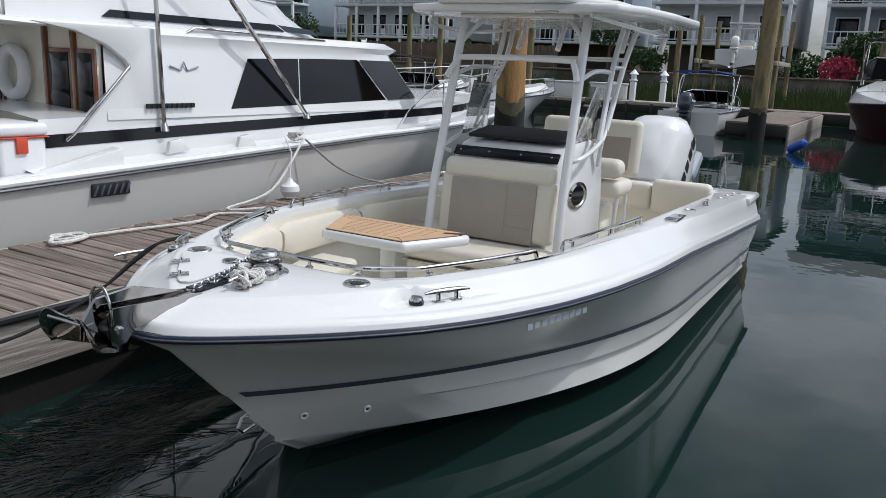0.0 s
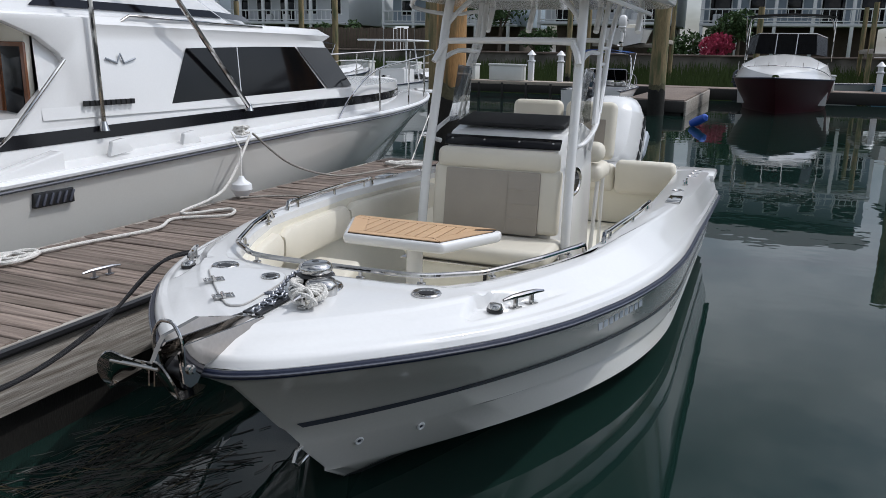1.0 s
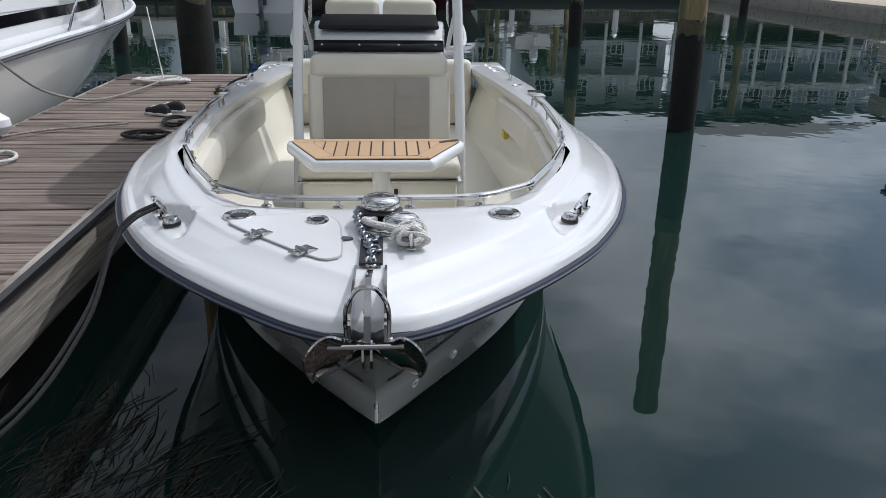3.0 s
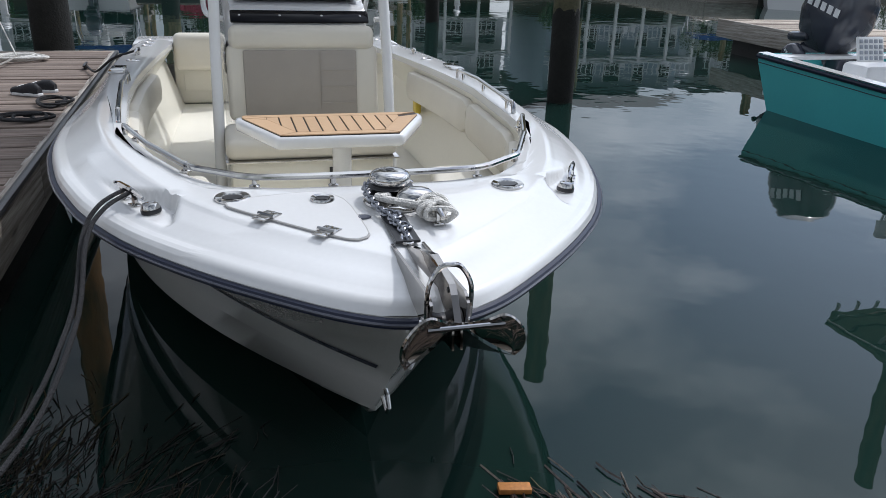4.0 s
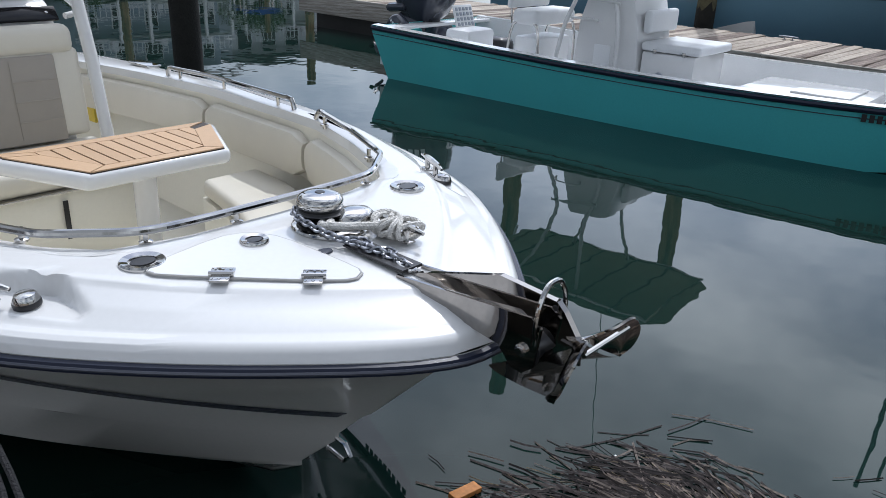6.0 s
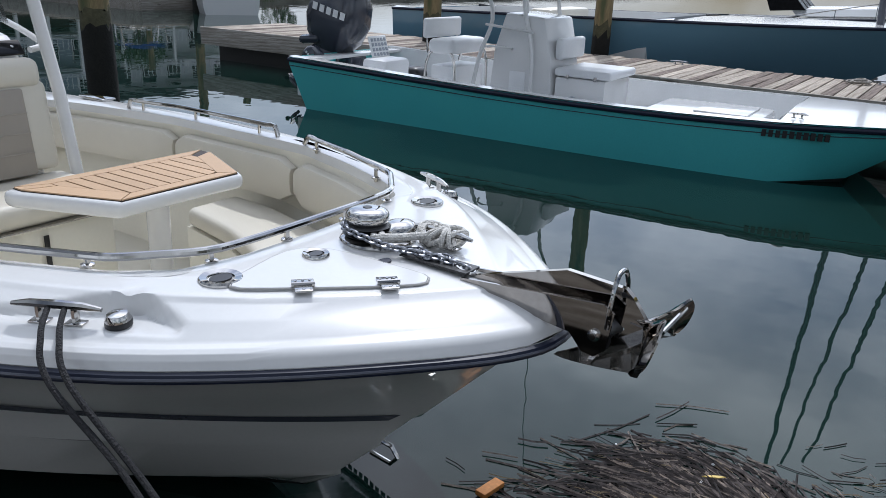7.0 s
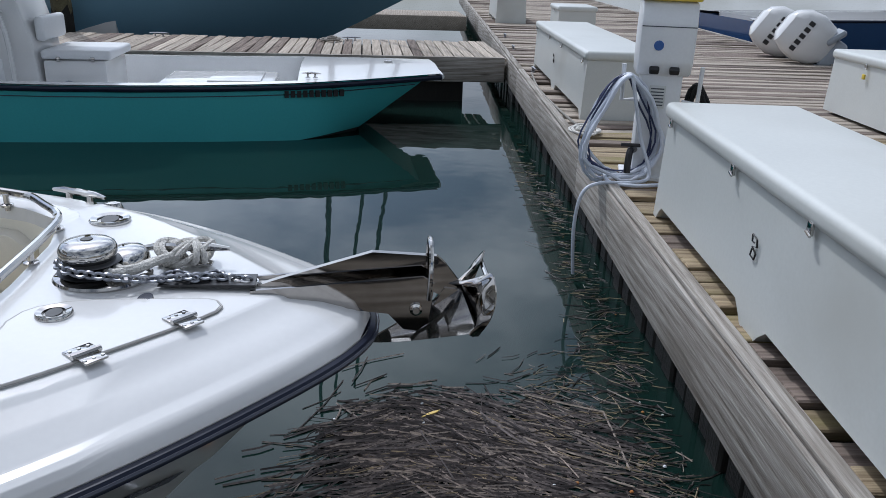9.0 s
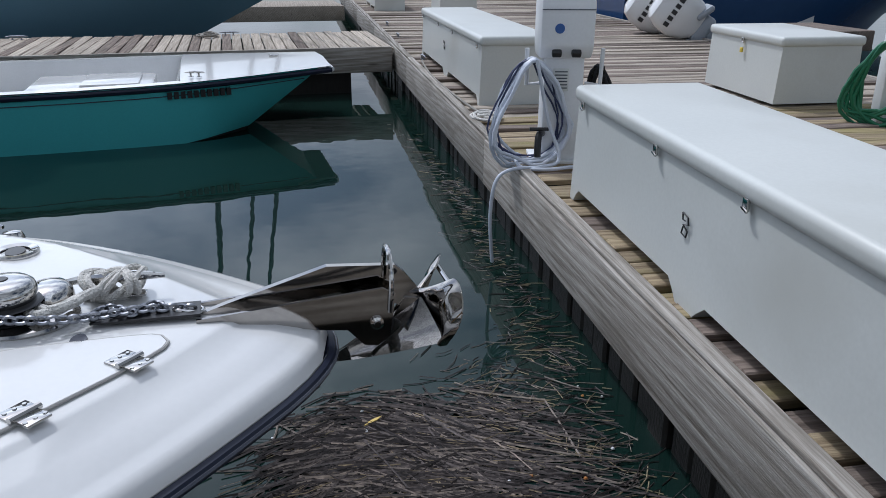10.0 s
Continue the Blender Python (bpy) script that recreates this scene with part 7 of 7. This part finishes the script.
motorboat(pose(-22.5, 34.0, 0, 0, 0, 175), 8.0, 2.8, GEL, "white boat with a hard top along the far dock", (1.2, 1.0, 0.8), screen=False, tower=True, engine=ENG)
motorboat(pose(7.5, 47.5, 0, 0, 0, 90), 7.0, 2.4, GEL, "low white skiff lying behind the far dock", (0.9, 0.8, 0.8), cuddy=False, screen=False, engine=ENG)
motorboat(pose(13.5, 48.0, 0, 0, 0, 90), 6.5, 2.3, BLUEP, "pale blue skiff behind the far dock", (0.9, 0.8, 0.8), cuddy=False, screen=False)
motorboat(pose(21.5, 27.5, 0, 0, 0, 150), 5.5, 2.2, GEL, "open white boat at the far floating dock", (0.9, 0.75, 0.7), cuddy=False, screen=False)
motorboat(pose(24.0, 38.0, 0, 0, 0, 165), 6.5, 2.4, NAVYP, "small boat with a blue canvas cover", (0.9, 0.8, 0.8), canopy=CANVASB)
blue_boat = motorboat(pose(13.9, -0.55, 0, 0, 0, 0), 11.0, 3.8, BLUEP, "blue-hulled boat with a white sheer beyond the pier", (1.38, 1.22, 1.1), cuddy=False, screen=False)
for y0, y1, top, r in ((1.9, 2.2, 7.4, 0.05), (1.1, 1.9, 7.0, 0.036), (0.6, 1.5, 6.8, 0.04)):
    part("outrigger_pole", tube([(-0.25, y0, 1.30), (-0.9, y1, top)], [r * 1.3, r * 0.7], 8), STRIPE, blue_boat)
motorboat(pose(21.5, 0.4, 0, 0, 0, 0), 8.0, 2.8, GEL, "white boat further along the dock", (1.3, 1.05, 0.9))
motorboat(pose(14.6, -15.8, 0, 0, 0, 0), 9.0, 2.9, NAVYP, "dark blue boat lying stern to the dock", (1.3, 1.05, 0.95))
motorboat(pose(4.6, -6.0, 0, 0, 0, 184), 9.5, 3.4, HULLW, "large pale boat with dark lettering behind the dock boxes", (1.75, 1.4, 1.2))
for x in (10.1, 9.3):
    b = thing("tilted_outboard", "white outboard engine tilted up behind the dock", "engine", pose(x, -5.95, 0.75), group="tilted outboards")
    outboard(b, pose(0, 0, 0, 58, 0, 160), GEL, ENGL, "white outboard cowl")

# ---- far docks, bank and houses ----
fd = thing("far_dock", "long grey timber dock across the basin", "dock", kind="structure")
part("dock_deck", box((4, 42.6, 0.52), (90, 2.2, 0.16), 0.02), PLANK, fd)
part("dock_face", box((4, 41.48, 0.30), (90, 0.08, 0.55), 0.02), DARKWOOD, fd)
part("finger_deck", box((-2.07, 35.25, 0.50), (2.1, 12.5, 0.16), 0.02), PLANK, fd)
part("finger_face", box((-2.07, 28.97, 0.32), (2.1, 0.08, 0.42), 0.02), DARKWOOD, fd)
part("finger_side", box((-0.98, 35.25, 0.25), (0.08, 12.5, 0.55), 0.02), FASCIA, fd)
part("finger_float", box((-2.07, 35.25, 0.1), (1.9, 12.2, 0.6), 0.02), DARKWOOD, fd)
part("side_dock", box((19.6, 34.0, 0.52), (5.0, 16.5, 0.16), 0.02), PLANKL, fd)
part("side_dock_face", box((17.1, 34.0, 0.25), (0.08, 16.5, 0.55), 0.02), FASCIA, fd)
part("side_dock_end", box((19.6, 25.72, 0.25), (5.0, 0.08, 0.55), 0.02), FASCIA, fd)
part("west_dock", box((-12.0, 36.6, 0.75), (14.0, 1.6, 0.16), 0.02), PLANKL, fd)
for i in range(12):
    part("dock_post", box((-18.6 + i * 1.2, 35.85, 0.35), (0.12, 0.12, 0.8), 0.02), DARKWOOD, fd)
solid("blue_fender", lathe([(0.02, 0), (0.12, 0.05), (0.14, 0.3), (0.12, 0.6), (0.03, 0.68)], 14), BLUEF, "blue fender hanging off the floating dock", "fender", pose(-0.38, 24.5, 0.06, 30, 60, 0))
rs = random.Random(5)
for x in (-18.5, -15.8, -12.6, -10.2, 3.9, 8.6):
    y, zt = (36.6, 0.83) if x < 0 else (42.3, 0.60)
    ob = thing("far_dock_box", "white dock box on the far dock", "dock box", pose(x, y, zt), group="far dock boxes")
    part("body", box((0, 0, 0.35), (1.7, 0.7, 0.7), 0.05), BOXW, ob)
    part("lid", box((0, 0, 0.74), (1.78, 0.76, 0.1), 0.04), BOXW, ob)
for x, y, zt in ((-9.0, 36.6, 0.83), (-7.6, 36.8, 0.83), (6.7, 42.4, 0.60), (12.4, 42.4, 0.60), (18.6, 42.4, 0.6)):
    ob = thing("lantern_pedestal", "white dock pedestal with a lantern head", "pedestal", pose(x, y, zt), group="far pedestals")
    part("post", box((0, 0, 0.45), (0.26, 0.26, 0.9), 0.03), PVCW, ob)
    part("lantern", lathe([(0.20, 0.92), (0.20, 0.98), (0.13, 1.0), (0.13, 1.22), (0.23, 1.24), (0.12, 1.36), (0.03, 1.46)], 10), PVCW, ob)
for x, y, tp in ((-14.0, 35.5, 4.5), (-19.5, 36, 5.0), (9.5, 44, 4.4), (22.3, 26.0, 4.0), (28.0, 40, 4.4), (-24, 40, 5), (-9.4, 46, 5), (1.0, 46, 4.8), (-30, 42, 5)):
    pile(x, y, 0.16, tp, PILEW, 0.8, "", int(x * 3) % 17 + 20)

# bank: a marsh strip, a bulkhead and the land behind
solid("ground", prism([(-400, 56), (400, 56), (400, 700), (-400, 700)], -0.5, 2.1), GRASS, "flat shore land behind the bulkhead", "ground", kind="structure")
bk = thing("bulkhead", "grey seawall with timber posts behind the marsh", "seawall", kind="structure")
part("bulkhead_wall", box((0, 55.7, 1.0), (300, 0.3, 2.4), 0.05), CONCRETE, bk)
part("bulkhead_cap", box((0, 55.6, 2.22), (300, 0.7, 0.12), 0.03), PLANK, bk)
bm = bmesh.new()
rs = random.Random(3)
vs, fs = [], []
for i in range(26000):
    x, y = rs.uniform(-62, 52), rs.uniform(48.5, 55.4)
    h = rs.uniform(0.5, 1.15) * (0.6 + 0.4 * (y - 48) / 7) + 0.15 * noise.noise((x * 0.2, y * 0.2, 0))
    z0 = 0.05 + 0.10 * (y - 48)
    dx, dy = rs.gauss(0, 0.15), rs.gauss(0, 0.15)
    w = rs.uniform(0.02, 0.05)
    b = len(vs)
    vs += [(x - w, y, z0 - 0.3), (x + w, y, z0 - 0.3), (x + dx + w * 0.3, y + dy, z0 + h), (x + dx - w * 0.3, y + dy, z0 + h)]
    fs.append((b, b + 1, b + 2, b + 3))
me = bpy.data.meshes.new("marsh_grass")
me.from_pydata(vs, [], fs)
me.materials.append(GRASS)
tagged(new("marsh_grass", me), "tall green marsh grass along the far bank", "marsh grass", kind="stuff")
solid("mudbank", prism([(-80, 48), (80, 48), (80, 55.6), (-80, 55.6)], -0.6, 0.06), CONCRETE, "dark mud bank under the marsh grass", "ground", kind="structure")


def shoreline_house(x, y, w, d, storeys, mat, seed, label, gable=True):
    rs = random.Random(seed)
    ob = thing("shoreline_house", label, "house", pose(x, y, 2.1), group="shore houses")
    H = storeys * 2.9 + 2.4
    wall = part("wall", box((0, d / 2, 2.4 + (H - 2.4) / 2), (w, d, H - 2.4), 0.05), mat, ob)
    part("ground_storey", box((0, d / 2 + 1.2, 1.2), (w * 0.92, d - 2.6, 2.4), 0.03), SHADEW, ob)
    n = int(w / 2.6)
    for i in range(n + 1):
        part("stilt", box((-w / 2 + 0.15 + (w - 0.3) * i / n, -2.2, (H - 2.9) / 2 + 0.1), (0.24, 0.24, H - 2.7), 0.02), PVCW, ob)
    for k in range(storeys):
        z = 2.4 + k * 2.9
        part("balcony_deck", box((0, -1.15, z), (w, 2.4, 0.22), 0.02), SIDING, ob)
        r = part("balcony_rail", tube([(-w / 2, -2.3, z + 1.1), (w / 2, -2.3, z + 1.1)], 0.05, 6), PVCW, ob)
        part("balcony_foot_rail", tube([(-w / 2, -2.3, z + 0.25), (w / 2, -2.3, z + 0.25)], 0.04, 6), PVCW, r)
        for i in range(int(w / 0.45)):
            part("baluster", box((-w / 2 + 0.22 + i * 0.45, -2.3, z + 0.66), (0.05, 0.05, 0.9), 0), PVCW, r)
        for i in range(n):
            xx = -w / 2 + (i + 0.5) * w / n
            door = rs.random() < 0.45
            f = part("window_frame", box((xx, -0.03, z + (1.15 if door else 1.5)), (1.7 if door else 1.2, 0.12, 2.2 if door else 1.4), 0.02), PVCW, wall)
            part("window_pane", box((xx, -0.08, z + (1.15 if door else 1.5)), (1.5 if door else 1.0, 0.06, 2.0 if door else 1.2), 0.01), GLASSK, wall)
        for i in range(3):
            cx = rs.uniform(-w / 2 + 1, w / 2 - 1)
            part("deck_chair", box((cx, -1.2, z + 0.45), (0.5, 0.5, 0.7), 0.1), PVCW, ob)
    if gable:
        part("roof", side_prism([(-2.8, H), (d / 2, H + 2.6), (d + 0.6, H), (d + 0.6, H + 0.2), (d / 2, H + 2.85), (-2.8, H + 0.2)], -w / 2 - 0.4, w / 2 + 0.4), ROOF, ob)
    else:
        part("roof", box((0, d / 2 - 1, H + 0.12), (w + 0.8, d + 3.2, 0.3), 0.05), ROOF, ob)


for i, (x, w, st, mat, lab) in enumerate(((-58, 14, 2, SIDINGB, "grey-blue shore house with white balconies"), (-41, 13, 2, SIDING, "pale shore house with stacked balconies"), (-25, 12, 2, SIDINGB, "grey-blue stilted shore house with a balcony"), (-10.5, 10, 2, SIDING, "white shore house with dark windows"), (3.0, 13, 2, SIDINGB, "grey-blue house on stilts above the marsh"), (18, 12, 2, SIDING, "white house on stilts with balcony rails"), (33, 13, 2, SIDINGB, "blue-grey stilted house by the marsh"), (49, 14, 2, SIDING, "pale house at the end of the shore"))):
    shoreline_house(x, 63 + (i % 3) * 2, w, 10, st, mat, 40 + i, lab, i % 2 == 0)


def crown(bm, c, r, n, rs, leaf):
    for i in range(n):
        v = Vector((rs.gauss(0, 1), rs.gauss(0, 1), rs.gauss(0, 0.8)))
        v = v.normalized() * r * rs.uniform(0.45, 1.0) ** 0.5
        v *= 1 + 0.35 * noise.noise(v * 1.3 + Vector(c))
        p = Vector(c) + v
        a, b = Vector((rs.gauss(0, 1), rs.gauss(0, 1), rs.gauss(0, 1))).normalized() * leaf, Vector((rs.gauss(0, 1), rs.gauss(0, 1), rs.gauss(0, 1))).normalized() * leaf * 0.6
        bm.faces.new([bm.verts.new(q) for q in (p - a, p - b, p + a, p + b)])


def shrub(x, y, r, label, seed, mat=None, trunk=0.0):
    rs = random.Random(seed)
    ob = thing("tree" if trunk else "shrub", label, "tree" if trunk else "shrub", pose(x, y, 2.1), group="shore greenery")
    bm = bmesh.new()
    for k in range(5):
        crown(bm, (rs.gauss(0, r * 0.5), rs.gauss(0, r * 0.4), trunk + r * 0.7 + rs.gauss(0, r * 0.25)), r * rs.uniform(0.5, 0.8), 260, rs, 0.16)
    part("crown", bm, mat or LEAF, ob, smooth=False)
    tr = part("trunk", tube([(0, 0, -0.2), (0.05, 0, trunk * 0.5 + 0.2), (0.1, 0.05, trunk + r * 0.6)], [0.16, 0.12, 0.05], 8), SHADEW, ob)
    for k in range(3):
        part("limb", tube([(0.05, 0, trunk * 0.6 + 0.2), (rs.gauss(0, r * 0.5), rs.gauss(0, r * 0.4), trunk + r * 0.8)], [0.07, 0.02], 6), SHADEW, tr)


for i, (x, y, r, t) in enumerate(((-33, 59, 1.6, 0), (-30, 58.5, 1.3, 0), (-18, 59, 1.8, 2.0), (-15, 58, 1.3, 0), (-3.5, 59, 1.5, 0), (-0.5, 58.6, 1.2, 1.4), (10.8, 59, 1.7, 1.8), (13, 58.3, 1.2, 0), (26, 59, 1.6, 0), (41, 59, 1.8, 2.0), (-49, 59, 1.8, 1.5), (57, 58.5, 1.6, 0))):
    shrub(x, y, r, "leafy green tree beside the shore houses" if t else "green shrub on the bank by the houses", 60 + i, None, t)
shrub(-1.8, 58.0, 0.9, "pink flowering shrub on the bank", 90, FLOWER)

# boat lifts with a boat hoisted clear of the water
lift = thing("boat_lift", "timber boat lift with tall posts on the marsh edge", "boat lift", pose(-6.5, 50.5, 0))
for x in (-2.2, 2.2):
    for y in (-2.5, 2.5):
        part("lift_post", tube([(x, y, -0.5), (x, y, 5.6)], 0.14, 10), PILEW, lift)
    part("lift_beam", box((x, 0, 3.0), (0.2, 6.0, 0.25), 0.02), FASCIA, lift)
for y in (-1.6, 1.6):
    part("lift_cradle", box((0, y, 2.75), (4.2, 0.2, 0.2), 0.02), FASCIA, lift)
motorboat(pose(-6.5, 54.2, 2.9, 0, 0, 180), 6.8, 2.4, GEL, "white boat with an outboard hoisted on a lift", (1.0, 0.85, 0.8), cuddy=False, screen=False, tower=True, engine=GEL)
lift2 = thing("boat_lift", "timber boat lift with tall posts on the marsh edge", "boat lift", pose(9.0, 51.5, 0))
for x in (-2.2, 2.2):
    for y in (-2.5, 2.5):
        part("lift_post", tube([(x, y, -0.5), (x, y, 5.2)], 0.14, 10), PILEW, lift2)
    part("lift_beam", box((x, 0, 2.6), (0.2, 6.0, 0.25), 0.02), FASCIA, lift2)
for y in (-1.6, 1.6):
    part("lift_cradle", box((0, y, 2.40), (4.2, 0.2, 0.2), 0.02), FASCIA, lift2)
motorboat(pose(9.0, 55.2, 2.55, 0, 0, 180), 6.8, 2.4, GEL, "white boat with a white outboard on a lift", (1.0, 0.85, 0.8), cuddy=False, screen=False, engine=GEL)
# fence along the western bank
fe = thing("timber_fence", "brown timber fence on the bank", "fence", pose(-30, 56.6, 2.1))
for i in range(60):
    part("fence_board", box((-9 + i * 0.3, 0, 0.9 + 0.05 * math.sin(i * 2.1)), (0.26, 0.04, 1.8), 0.01), SHADEW, fe)


# ---- boards of the docks ----
planked(quay, DOCK, -6, 0.0, -4.70, -0.10, 0.142, (PLANKY, PLANK), 21)
planked(quay, DOCK, 0.0, 4.4, -4.70, -0.10, 0.142, (PLANKY, PLANKY, PLANK), 11)
planked(quay, DOCK, 4.4, 30, -4.70, -0.10, 0.142, (PLANKL, PLANKL, PLANK), 12)
planked(finger, pose(-1.68, 0, 0, 0, 0, 90), -0.35, 8.72, 0.01, 1.50, 0.142, (PLANK, PLANK, PLANK), 13)
planked(far_finger, pose(9.2, 0, 0, 0, 0, 90), -1.3, 13, -2.3, 0.0, 0.145, (PLANKL, PLANKL, PLANK), 14)
